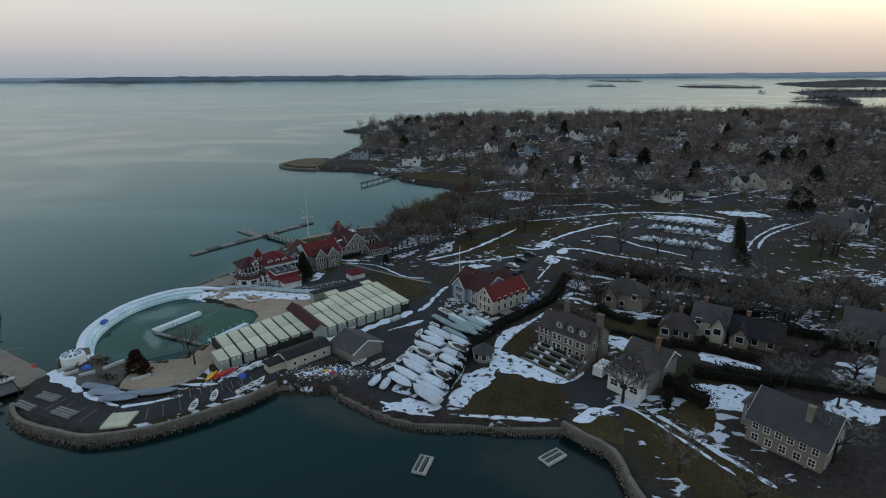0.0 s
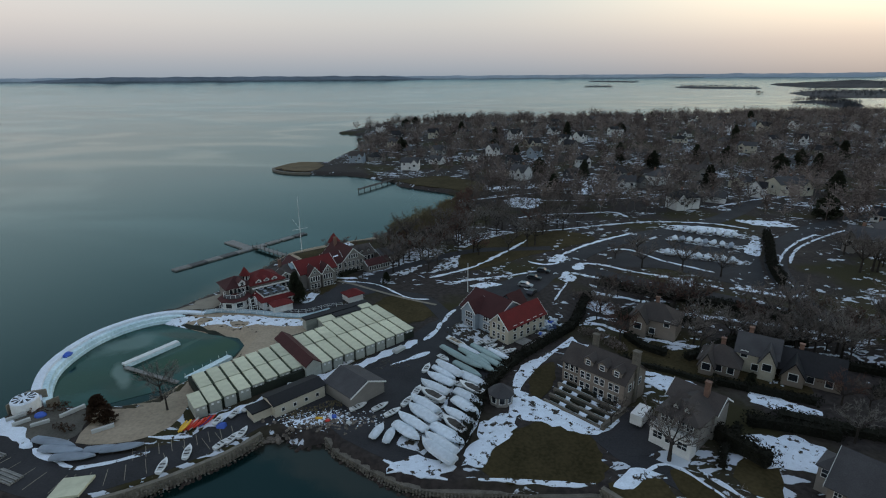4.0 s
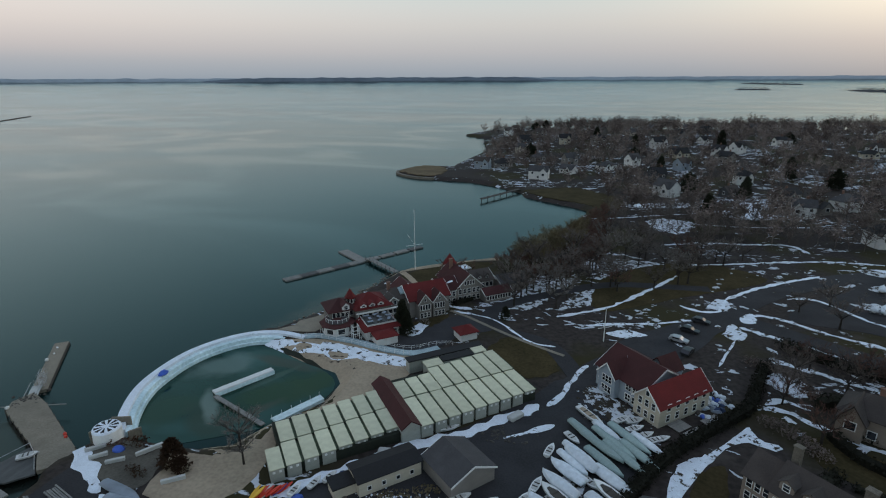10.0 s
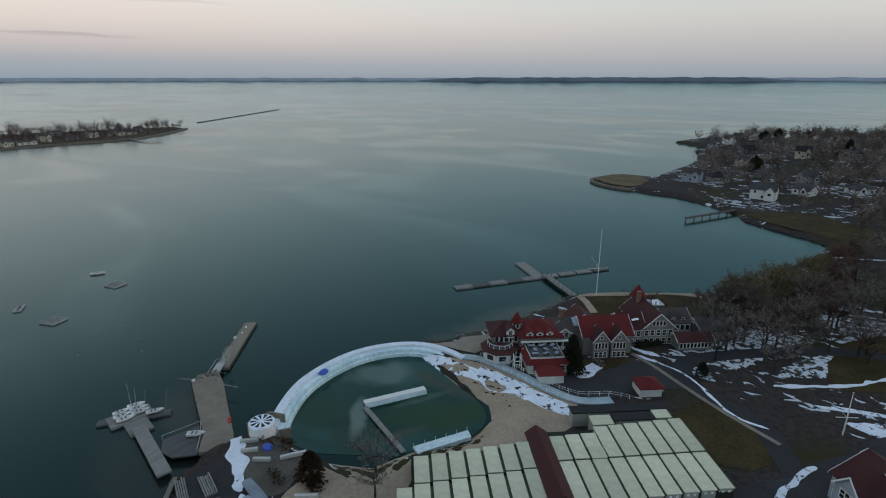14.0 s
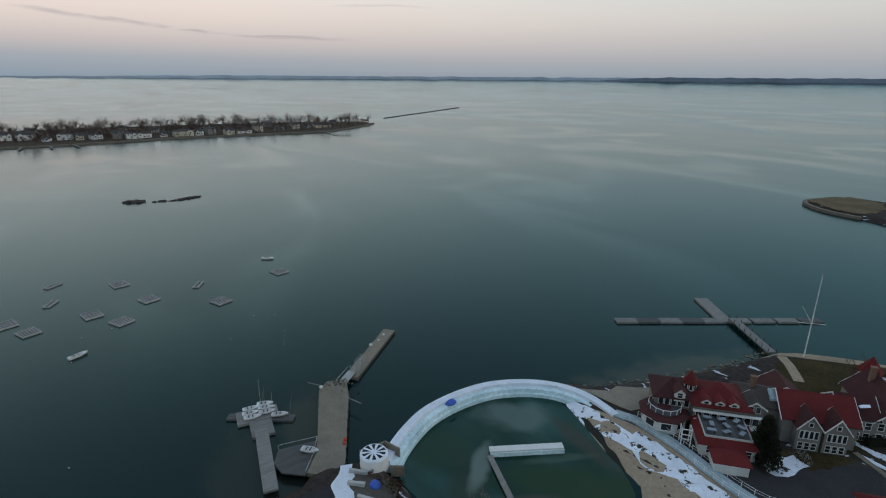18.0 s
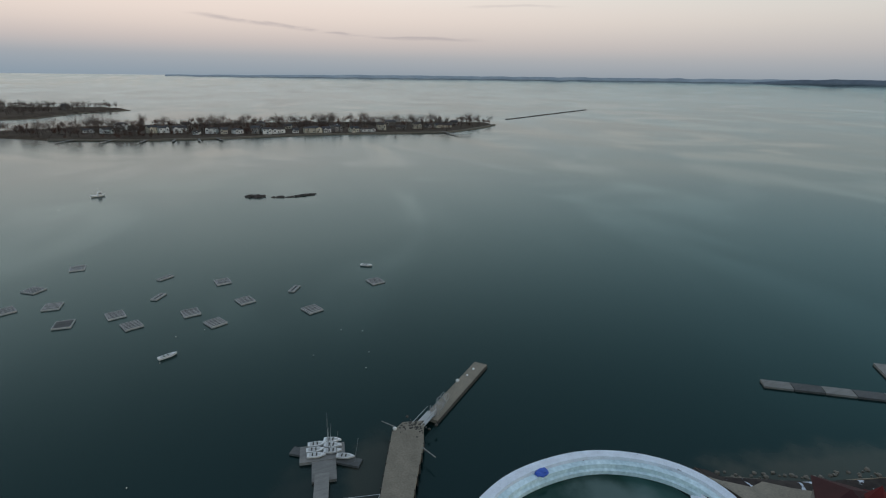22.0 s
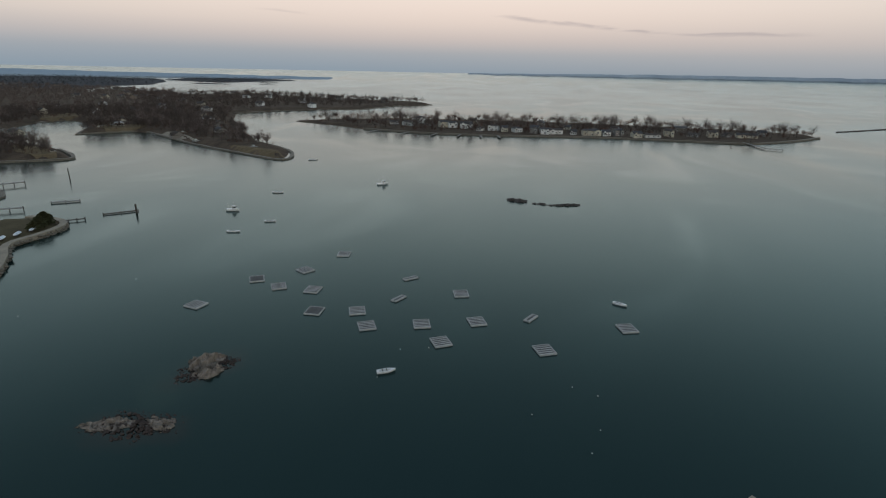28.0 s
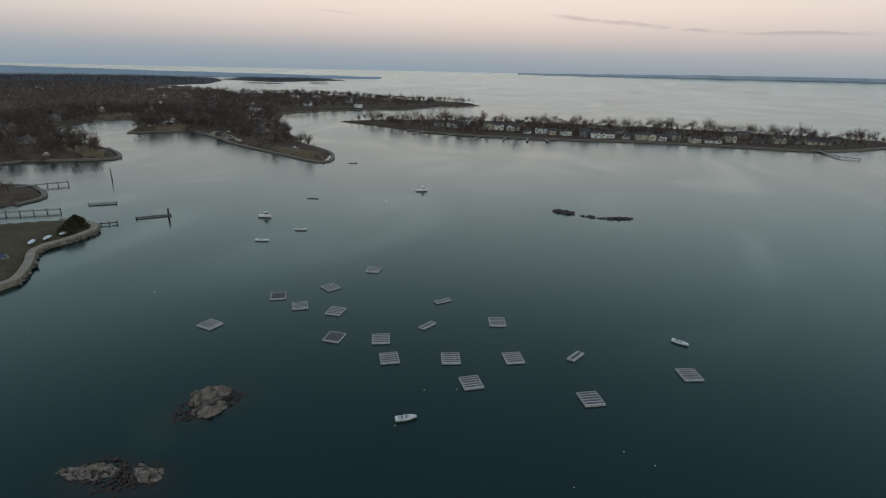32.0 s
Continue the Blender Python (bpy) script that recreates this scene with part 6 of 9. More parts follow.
for z in (1.5, 2.4, 3.5):
    box(bm, 23.95, 25.65, 40.5, 40.62, z, z + 0.12), box(bm, 23.9, 24.0, 40.6, 42.2, z, z + 0.12), box(bm, 25.6, 25.7, 40.6, 42.2, z, z + 0.12)
part("stair_frame", bm, M["white"], club, "white open timber stair frame")
block(club, 40.6, 53.2, 9.4, 7.8, 5.2, 2.0, "shingle", "brownroof", kind="hip")
block(club, 37.6, 50.0, 3.2, 3.6, 5.4, 1.1, "shingle", "brownroof", ridge="y", trim="white")
row_windows(club, 36.4, 38.8, 48.18, 4.2, 2, w=0.7, h=1.2, bars=0)
bm = bmesh.new()
loop_prism(bm, [(40.6, 50.4, 5.6), (43.2, 50.4, 5.6), (43.2, 52.6, 6.2), (40.6, 52.6, 6.2)], [(40.6, 50.4, 6.35), (43.2, 50.4, 6.35), (43.2, 52.6, 7.35), (40.6, 52.6, 7.35)])
part("skylight", bm, M["palewalk"], club, "pale glazed roof light")
row_windows(club, 37.8, 45.0, 49.4, 2.7, 5, bars=0)
block(club, 48.0, 51.5, 12.0, 9.5, 5.0, 3.0, "shingle", "redroof", roof_label="bright red gable roof", trim="white")
block(club, 44.0, 56.5, 8.0, 6.0, 4.6, 3.0, "shingle", "maroon", ridge="y", over=0.4, trim="white")
for u in (45.7, 50.1):
    block(club, u, 46.6, 3.9, 3.6, 4.6, 2.5, "shingle", "maroon", ridge="y", over=0.3, trim="white")
    row_windows(club, u - 1.6, u + 1.6, 44.77, 2.5, 4, w=0.55, h=1.5, bars=0)
    row_windows(club, u - 1.6, u + 1.6, 44.77, 0.3, 3, w=0.75, h=1.3)
    window(club, u, 44.77, 5.0, -90, 0.6, 0.7, 0)
block(club, 62.4, 57.0, 8.6, 13.0, 4.6, 3.9, "shingle", "maroon", ridge="y", over=0.5, roof_label="tall dull red gable roof", trim="white")
row_windows(club, 58.6, 66.2, 50.45, 2.6, 5, w=0.9, h=1.4)
row_windows(club, 60.6, 64.2, 50.45, 5.2, 4, w=0.6, h=1.2, bars=0)
row_windows(club, 58.6, 66.2, 50.45, 0.3, 5, w=0.9, h=1.5)
block(club, 55.6, 54.0, 6.0, 7.5, 4.8, 2.6, "shingle", "maroon", trim="white")
row_windows(club, 53.2, 58.0, 50.2, 2.6, 3)
row_windows(club, 53.2, 58.0, 50.2, 0.4, 3)
block(club, 68.8, 57.0, 6.6, 8.0, 4.6, 2.2, "shingle", "brownroof", kind="gable", trim="white")
for u in (67.6, 70.2):
    dormer(club, u, 53.6, 4.6, -90, "shingle", "brownroof", 1.5, 1.1, 2.2)
row_windows(club, 66.5, 72, 52.98, 2.5, 4, bars=0)
block(club, 70.3, 49.0, 8.6, 4.6, 2.5, 1.3, "shingle", "maroon", over=0.4, trim="white")
row_windows(club, 66.2, 74.4, 46.68, 0.8, 9, w=0.65, h=1.2, bars=0)
block(club, 79.0, 55.5, 9.0, 8.0, 2.6, 1.8, "shingle", "greyroof", over=0.4, trim="white")
block(club, 66.5, 63.5, 5.0, 4.0, 5.6, 0.2, "shingle", "offwhite", kind="flat", over=0.1, roof_label="pale flat roof")
chimney(club, 61.2, 60.5, 6, 10.2), chimney(club, 38.4, 54.0, 5, 8.6)
polygon_tower(club, 26.6, 51.4, 1.2, 7.4, 2.5, "shingle", "redroof", 8, (6.0,))
polygon_tower(club, 63.0, 65.0, 1.9, 7.4, 3.2, "shingle", "redroof", 8, (5.4,))
for k in range(9):
    u, v = 28.8 + (k % 3) * 2.5 + 0.4 * (k // 3 % 2), 41.0 + (k // 3) * 1.9
    tb = thing("terrace_table", "grey outdoor table stacked for winter on the terrace", "table", CLUB @ Matrix.Translation((u, v, 3.42)) @ Matrix.Rotation(0.5 * k, 4, "Z"), "terrace tables")
    bm = bmesh.new()
    box(bm, -0.75, 0.75, -0.4, 0.4, 0.68, 0.74)
    part("tabletop", bm, M["greycover"], tb)
    for a in (-0.6, 0.6):
        bm = bmesh.new()
        box(bm, a - 0.05, a + 0.05, -0.3, 0.3, 0.0, 0.68)
        part("leg", bm, M["darkdeck"], tb)
kiosk = thing("garden_pavilion", "small pavilion with a hipped red roof", "pavilion", CLUB)
block(kiosk, 50.4, 29.8, 4.6, 4.2, 2.2, 1.4, "whitewall", "redroof", kind="hip")

# ---------------------------------------------------------------- boathouse, sheds, houses
bh = thing("boathouse", "two-storey blue-grey boathouse with red shingle roofs", "boathouse", Matrix.Translation((2.5, 150.0, 2.1)) @ Matrix.Rotation(radians(-49), 4, "Z"))
block(bh, 6.2, 6.2, 12.4, 11.5, 4.6, 3.4, "greywall", "maroon", roof_label="dull red shingle roof", trim="white")
block(bh, 4.2, 1.6, 4.6, 5.0, 4.8, 2.5, "greywall", "maroon", ridge="y", over=0.35, trim="white")
block(bh, 7.5, 12.5, 5.0, 5.0, 4.6, 2.6, "greywall", "maroon", ridge="y", over=0.35)
block(bh, 14.6, 6.4, 6.2, 14.2, 4.2, 3.0, "creamwall", "redroof", ridge="y", over=0.45, roof_label="bright red shingle roof", trim="white")
for z in (0.7, 3.0):
    row_windows(bh, 0.4, 3.6, 0.42, z, 2)
    row_windows(bh, 8.0, 11.6, 0.42, z, 2, w=1.3, bars=2)
    row_windows(bh, 3.0, 5.6, -0.93, z, 3, w=0.8)
    row_windows(bh, 12.2, 17.0, -0.73, z, 3, w=0.8)
    row_windows(bh, 0.5, 13.0, 17.73, z, 5, 0, along="y")
window(bh, 14.6, -0.73, 5.3, -90, 0.8, 1.0, 0)

shed1 = thing("white_shed", "long white clapboard shed with a black flat roof", "shed", Matrix.Translation((-32.7, 112.9, 2.0)) @ Matrix.Rotation(radians(42), 4, "Z"))
block(shed1, 0, 0, 11.0, 5.0, 2.7, 0.7, "creamwall", "blackroof", over=0.3)
row_windows(shed1, -5, 5, -2.52, 0.9, 4, w=0.6, h=0.7, bars=0)
block(shed1, -7.3, 0.4, 3.8, 3.0, 1.9, 0.2, "creamwall", "blackroof", kind="flat", over=0.2, roof_label="black lean-to roof")
window(shed1, 5.52, 0.0, 1.0, 0, 0.7, 0.8, 0)
shed2 = thing("grey_shed", "weathered grey shed with a dark hipped gable roof", "shed", Matrix.Translation((-20.9, 116.0, 2.0)) @ Matrix.Rotation(radians(46), 4, "Z"))
block(shed2, 0, 0, 8.6, 8.6, 2.7, 1.9, "shingle", "greyroof", ridge="y", over=0.3, trim="white")

manor = thing("stone_manor", "large grey stone house with dormers and tall chimneys", "house", Matrix.Translation((22.3, 119.0, 2.3)) @ Matrix.Rotation(radians(-47), 4, "Z"))
block(manor, 9.6, 4.6, 10.4, 8.6, 5.5, 3.1, "brownwall", "brownroof", over=0.35, roof_label="brown slate gable roof")
block(manor, 2.2, 5.0, 4.6, 7.0, 4.6, 3.0, "brownwall", "brownroof", over=0.35)
for u in (6.2, 9.4, 12.6):
    dormer(manor, u, 1.0, 6.0, -90, "brownwall", "brownroof", 2.0, 1.35, 3.0)
    row_windows(manor, u - 1.3, u + 1.3, 0.28, 3.3, 2, w=0.85, h=1.4)
    row_windows(manor, u - 1.3, u + 1.3, 0.28, 0.5, 2, w=0.9, h=1.8)
row_windows(manor, 0.3, 4.2, 1.48, 2.9, 3, w=0.8)
row_windows(manor, 0.3, 4.2, 1.48, 0.6, 3, w=0.8)
row_windows(manor, 1.5, 7.5, 14.82, 3.3, 3, 0, along="y")
for k, (v, top) in enumerate(((-1.4, 0.9), (-3.4, 0.6), (-5.4, 0.35), (-7.6, 0.1))):
    bm = bmesh.new()
    box(bm, 1.0 + 0.3 * k, 15.2 - 0.2 * k, v - 0.25, v + 0.25, -0.8, top)
    part("terrace_wall", bm, M["stone"], manor, "low stone terrace wall")
    bm = bmesh.new()
    box(bm, 1.6 + 0.5 * k, 14.6, v + 0.5, v + 1.5, -0.8, top + 0.02)
    for a, b in ((2.6, 5.0), (6.2, 9.6), (11.0, 13.8)):
        bh2 = bmesh.new()
        box(bh2, a + 0.4 * (k % 2), b, v + 0.45, v + 0.95, top, top + 0.45)
        part("box_hedge", bh2, M["hedge"], manor, "clipped dark box hedge")
    part("terrace_snow", bm, M["snow"], manor, "snow on the terrace")
bm = bmesh.new()
box(bm, 15.0, 15.6, -8.0, 0.4, -0.8, 0.9)
part("terrace_side_wall", bm, M["stone"], manor)
bm = bmesh.new()
tube(bm, (2.6, -1.2, -0.6), (2.6, -1.2, 0.6), 1.5, 1.5, 14)
part("round_planter", bm, M["stone"], manor)
chimney(manor, 14.6, 4.6, 0, 11.0, 1.3, "stone"), chimney(manor, 4.6, 6.2, 5, 10.6, 1.1, "stone")

wh = thing("white_porch_house", "grey house with a white two-storey sun porch and brown roof", "house", Matrix.Translation((35.4, 99.6, 2.3)) @ Matrix.Rotation(radians(-48), 4, "Z"))
block(wh, 3.3, 7.0, 7.0, 11.5, 5.4, 1.9, "shingle", "brownroof", ridge="y", kind="hip", over=0.6, roof_label="dark brown hipped roof")
block(wh, 3.0, 10.5, 8.6, 6.0, 5.4, 2.0, "shingle", "brownroof", over=0.5, trim="white")
for u in (2.2, 4.2):
    dormer(wh, u, 2.6, 6.0, -90, "whitewall", "brownroof", 1.1, 0.7, 1.6)
block(wh, 3.3, 0.2, 7.4, 2.4, 3.0, 0.3, "whitewall", "offwhite", kind="flat", over=0.15, roof_label="white porch balcony")
bm = bmesh.new()
box(bm, -0.4, 7.0, -1.1, -1.0, 3.25, 4.1)
part("parapet", bm, M["white"], wh, "white balcony parapet")
row_windows(wh, 0.0, 6.6, -1.03, 1.3, 3, w=1.6, h=1.3, bars=2)
row_windows(wh, 0.3, 6.3, 1.22, 3.7, 4, w=1.1, h=1.4, bars=2)
row_windows(wh, 2.0, 12.0, 6.62, 3.6, 4, 0, along="y")
row_windows(wh, 2.0, 12.0, 6.62, 0.8, 4, 0, along="y")
for v in (4.0, 6.5):
    dormer(wh, 0.9, v, 5.7, 180, "shingle", "brownroof", 1.5, 0.9, 1.8)
chimney(wh, 4.6, 9.5, 5, 9.6)

rh = thing("grey_roof_house", "long dark-roofed shingle house with rows of white windows", "house", Matrix.Translation((55.2, 82.0, 2.3)) @ Matrix.Rotation(radians(-51), 4, "Z"))
block(rh, 5.2, 4.9, 12.0, 10.4, 4.5, 3.9, "brownwall", "greyroof", over=0.5, trim="offwhite")
block(rh, -1.6, 6.2, 3.4, 4.6, 4.4, 1.6, "shingle", "greyroof", over=0.4, kind="hip")
row_windows(rh, -0.4, 10.8, -0.32, 2.7, 6, w=0.9, h=1.2, bars=2)
row_windows(rh, -0.4, 10.8, -0.32, 0.4, 5, w=1.0, h=1.3, bars=2)
row_windows(rh, -3.0, -0.2, 3.88, 2.6, 2, w=0.9)
bm = bmesh.new()
for v in (1.0, 2.6, 4.2, 5.8, 7.4, 9.0):
    box(bm, 11.19, 11.27, v - 0.09, v + 0.09, 0.2, 4.8)
part("timbering", bm, M["offwhite"], rh, "pale timbering on the gable wall")
row_windows(rh, 0.8, 9.2, 11.23, 2.9, 4, 0, along="y")
chimney(rh, 7.4, 2.6, 6, 9.4, 1.0, "concrete")

gz0 = thing("garden_pavilion", "small grey octagonal garden house with a shingled roof", "gazebo", Matrix.Translation((9.2, 112.3, 2.0)))
polygon_tower(gz0, 0, 0, 2.4, 2.3, 2.0, "shingle", "greyroof", 8, (0.7,), over=0.4)
for k, (x, y, rot, w, d, h, wall, roof, lab) in enumerate((
        (52.5, 143, -35, 11, 8, 4.6, "brownwall", "brownroof", "brown shingled house among dark shrubs"), (68, 124.5, -35, 8, 7, 4.6, "creamwall", "greyroof", "yellowish house with a grey roof"), (77, 119.5, -35, 11, 8, 2.8, "brownwall", "blackroof", "low brown house with a dark roof"),
        (60, 124.5, -35, 8, 7, 2.6, "brownwall", "brownroof", "low brown-roofed house among shrubs"), (163, 212, 30, 14, 9, 5.6, "whitewall", "greyroof", "white house by the curving road"), (153, 205, -50, 11, 9, 5.6, "shingle", "greyroof", "grey house by the curving road"),
        (187, 306, 10, 18, 12, 6.0, "creamwall", "greyroof", "large cream house in a clearing"), (110, 331, 20, 16, 9, 3.6, "shingle", "greyroof", "long low grey house near the woods"), (128, 338, 40, 12, 8, 5.4, "whitewall", "greyroof", "white gabled house near the woods"),
        (95, 95, -40, 12, 9, 5.4, "brownwall", "brownroof", "brown house among trees"), (104, 118, -35, 12, 8, 5.2, "shingle", "greyroof", "grey house among trees"))):
    plain_house(x, y, rot, w, d, h, 3.2, wall, roof, lab, 700 + k)

# ---------------------------------------------------------------- lying snow and hedges
def snow_strip(line, width, seed, lift=0.10, material="snow", label="narrow bank of old snow", rag=0.8):
    """A ragged bank of snow along a line."""
    pts = spline(line, 0.9)
    left, right = [], []
    for i, p in enumerate(pts):
        d = pts[min(i + 1, len(pts) - 1)] - pts[max(i - 1, 0)]
        n = np.array([-d[1], d[0]]) / (np.linalg.norm(d) + 1e-9)
        end = min(1, 0.25 + i / 3, 0.25 + (len(pts) - 1 - i) / 3)
        a = width * 0.33 * end * (1 + rag * 1.6 * noise.noise((i * 0.35, seed * 7.7, 0.2)))
        b = width * 0.33 * end * (1 + rag * 1.6 * noise.noise((i * 0.35, seed * 7.7, 9.1)))
        left.append(p + n * max(a, 0.06)), right.append(p - n * max(b, 0.08))
    return overlay("snow_bank", left + right[::-1], lift, M[material], step=2.0, smooth_line=False, label=label, category="snow", kind="structure")


def snow_patch(outline, seed, wobble=0.8, lift=0.09, label="patch of lying snow", material="snow"):
    return overlay("snow_patch", outline, lift, M[material], wobble=wobble, seed=seed, step=2.5, label=label, category="snow", kind="structure")


for k, (line, w) in enumerate((
        ([(-49.0, 104.4), (-41.0, 112.0), (-32.2, 120.4), (-23.5, 125.5), (-16.0, 132.4), (-8.8, 139.2)], 3.4), ([(-93.5, 109.4), (-88, 107.0), (-83.5, 104.0), (-80, 101.6), (-76.5, 99.4)], 3.6), ([(-76, 99), (-71, 96.2), (-65.8, 94.0)], 2.4), ([(-66, 93.6), (-60, 95.2), (-54.5, 97.8)], 1.3),
        ([(-57, 102), (-53, 101.8), (-48.9, 102.0)], 1.6), ([(-14.5, 127), (-9.5, 130.5), (-5.5, 133)], 1.6),
        ([(61, 154), (74.6, 148.9), (88.5, 144), (99, 136)], 3.0), ([(41, 186), (50, 180), (62, 171), (82, 157)], 2.0),
        ([(88, 171), (100, 163), (106, 166)], 3.2), ([(106, 171), (111, 186), (121, 201), (137, 217), (150, 226)], 1.2), ([(118, 192), (130, 207), (148, 221), (172, 235)], 1.4),
        ([(-36, 181), (-27, 179), (-21, 175.6), (-12.8, 166.8), (-6.1, 165.2)], 0.9), ([(-44, 185), (-36, 184), (-30, 183)], 2.0), 
        ([(30, 90.5), (36, 92.8), (42, 84), (48, 73)], 0.9), ([(40.5, 91), (46, 82), (53, 70)], 1.3), ([(22, 88.6), (16, 88.6), (9, 89.6), (3, 90)], 1.3), ([(-2, 90), (-8.5, 92), (-13, 95)], 1.2), ([(40, 112), (45, 108), (49, 105)], 1.6), ([(110, 140), (126, 131), (150, 121)], 2.2), ([(36, 149), (39.5, 151.2), (44, 148.6)], 1.8),
        ([(70, 246), (92, 250), (116, 246), (128, 236)], 2.0), ([(7, 298), (19, 302), (36, 310), (67, 324)], 1.8), ([(-18, 362), (-3, 370), (13, 374)], 2.4), ([(40, 300), (70, 296), (100, 300)], 1.8), ([(130, 275), (160, 290), (190, 300)], 2.0),
        ([(-6.2, 183.2), (1.8, 188.3), (10.3, 194.9), (22.2, 210.5), (32.2, 224.6)], 1.9), ([(33.7, 261), (49.2, 266.5), (66.1, 267.8), (80.6, 269.5), (84.6, 259)], 2.2), ([(38.1, 236.7), (47.7, 239.5), (61.5, 243.8), (75.5, 248.3)], 1.4),
        ([(28.6, 198.8), (33, 195), (38.4, 196.4), (42.5, 205.5), (48.6, 212.1), (63.2, 223.6), (77.8, 232.8)], 1.9), ([(43.4, 192.9), (49, 195.1), (55.3, 192.2), (60.4, 187.3), (66.3, 184), (71.6, 180.3), (84, 170)], 2.0), ([(60.2, 209.3), (66.8, 210.7), (71.5, 205.7), (74.9, 198.6), (78.2, 194.1), (88, 184)], 1.5),
        ([(30.6, 163.1), (34, 170), (37.6, 177)], 0.9), ([(0.8, 179), (9.3, 181.7), (22.1, 184.8), (30.1, 188.3)], 1.4), ([(33.9, 146.9), (38.5, 147.6), (43, 143.6), (48.5, 139), (56.5, 135), (65, 131)], 2.0), ([(43, 169.4), (47.5, 166.5), (54.6, 163), (62, 158)], 2.4),
        ([(-7.1, 139), (-4.6, 143.2), (-1.2, 152.5), (1.4, 157.5)], 1.6))):
    snow_strip(line, w, k, material="cleansnow" if k in (0, 1, 2, 6, 22, 25, 28) else "snow")
for k, (o, wob) in enumerate((
        ([(15.7, 126.3), (22.4, 131.6), (27.6, 137.4), (30.6, 140.4), (31.2, 137.4), (34.3, 134.7), (32.9, 133.7), (29, 135.3), (25.6, 133.6), (20.6, 127.6), (15, 119), (13, 114.5), (12, 117)], 0.6), ([(12, 116), (15, 115), (20, 110), (26, 104.4), (31.5, 107), (30, 103.5), (24, 101.4), (17, 104.4), (11, 108)], 0.9), ([(11, 108), (6, 106), (2, 98), (1, 93), (4, 92), (6, 97), (11, 103.5)], 1.3),
        ([(41, 124), (46, 121.5), (51.5, 117), (46, 113.2), (42, 117), (39.5, 120)], 1.0), ([(62, 115), (71, 107.5), (69, 106), (63, 109), (60, 112)], 0.8), ([(49, 97), (56, 101), (65, 97), (64, 92.5), (56, 90.5), (50, 93)], 1.0), ([(25, 88.2), (29.8, 92.5), (34, 89.6), (31, 89.8), (27.5, 87.2)], 0.5), 
        ([(-82.5, 156), (-77, 155.2), (-70, 154.6), (-62, 153.6), (-60, 150.4), (-66, 150.6), (-72, 151.4), (-79, 152.4), (-83, 154)], 0.6), ([(-63, 155.4), (-56, 155), (-48, 152.9), (-41, 152), (-40, 148.4), (-46, 148.2), (-52, 149.4), (-57, 148.2), (-62, 151)], 0.9),
        ([(-45, 166), (-42.5, 171), (-40, 170), (-41, 165), (-43.5, 163)], 0.7), ([(112, 200), (118, 210), (124, 222), (117, 216), (109, 204)], 1.2), ([(130, 250), (146, 246), (150, 238), (136, 240)], 1.5), ([(98, 243), (112, 241), (122, 233), (112, 232)], 1.2), ([(43, 193), (47, 196), (46, 190), (43, 189)], 0.5), ([(36, 199), (41, 206), (44, 203), (40, 197)], 0.7),
        ([(74, 91), (80, 94), (86, 90), (80, 87)], 1.0), ([(90, 108), (100, 106), (108, 100), (98, 98)], 1.4), ([(64, 322), (80, 330), (96, 318), (80, 310)], 1.8), ([(190, 268), (212, 276), (220, 262), (202, 258)], 2.0), ([(-3, 100), (2, 108), (5, 112), (3.5, 104), (0, 97)], 0.6), ([(36, 181), (39.7, 187.8), (41.6, 181), (38, 177)], 0.6), ([(6.4, 175.6), (12.3, 178.3), (16.8, 176), (10.3, 174)], 0.6), ([(37.5, 158.9), (44, 163.1), (46.7, 158.2), (42.6, 153.5)], 1.6), ([(84, 348), (106, 352), (100, 335), (77, 328)], 1.5), ([(34, 302), (51, 301), (45, 281), (33, 285)], 1.6), ([(32, 336), (56, 343), (56, 332), (33, 327)], 1.2))):
    snow_patch(o, k + 50, wob)
# thin broken snow under the park's trees and between the stored boats
for k, (o, wob) in enumerate((([(-5.4, 189), (6.8, 196), (20.3, 210), (30.1, 224), (22.7, 223), (11.6, 213), (-0.7, 201)], 1.6), ([(-22, 187), (-13, 188), (-8.7, 200), (-1.6, 212), (-12, 216), (-19, 204)], 1.8), ([(8, 218), (22, 226), (30, 236), (18, 238), (8, 230)], 1.6),
                              ([(78, 206), (98, 192), (104, 195), (84, 211)], 1.6), ([(94, 238), (118, 221), (124, 225), (102, 243)], 1.6), ([(88, 222), (108, 208), (112, 212), (94, 226)], 1.4),
                              ([(84, 100), (100, 112), (116, 106), (100, 92)], 1.6))):
    snow_patch(o, k + 150, wob, 0.07, "thin broken snow under bare trees", "oldsnow")


def snow_flecks(places, seed, size, label):
    """Broken scraps of old snow lying along the slopes, too many to count."""
    q = random.Random(seed)
    v, f, hx, hy = [], [], [], []
    for x, y in places:
        a, ln, wd = q.gauss(-0.6, 0.9), q.uniform(*size), q.uniform(0.3, 0.9)
        n, o = 11, len(hx)
        for k in range(n):
            t = 6.283 * k / n
            g = q.uniform(0.55, 1.15)
            u, w = ln * g * math.cos(t), ln * wd * g * math.sin(t)
            hx.append(x + u * math.cos(a) - w * math.sin(a)), hy.append(y + u * math.sin(a) + w * math.cos(a))
        hx.append(x), hy.append(y)
        f += [(o + k, o + (k + 1) % n, o + n) for k in range(n)]
    z = land_height(hx, hy)
    rim = [0.0 if (i % 12) < 11 else 0.22 for i in range(len(hx))]
    return tagged(new("snow_scraps", mesh_from("snow_scraps", [(a, b, float(c) + 0.04 + d) for a, b, c, d in zip(hx, hy, z, rim)], f, M["oldsnow"], True)), label, "snow", kind="stuff")


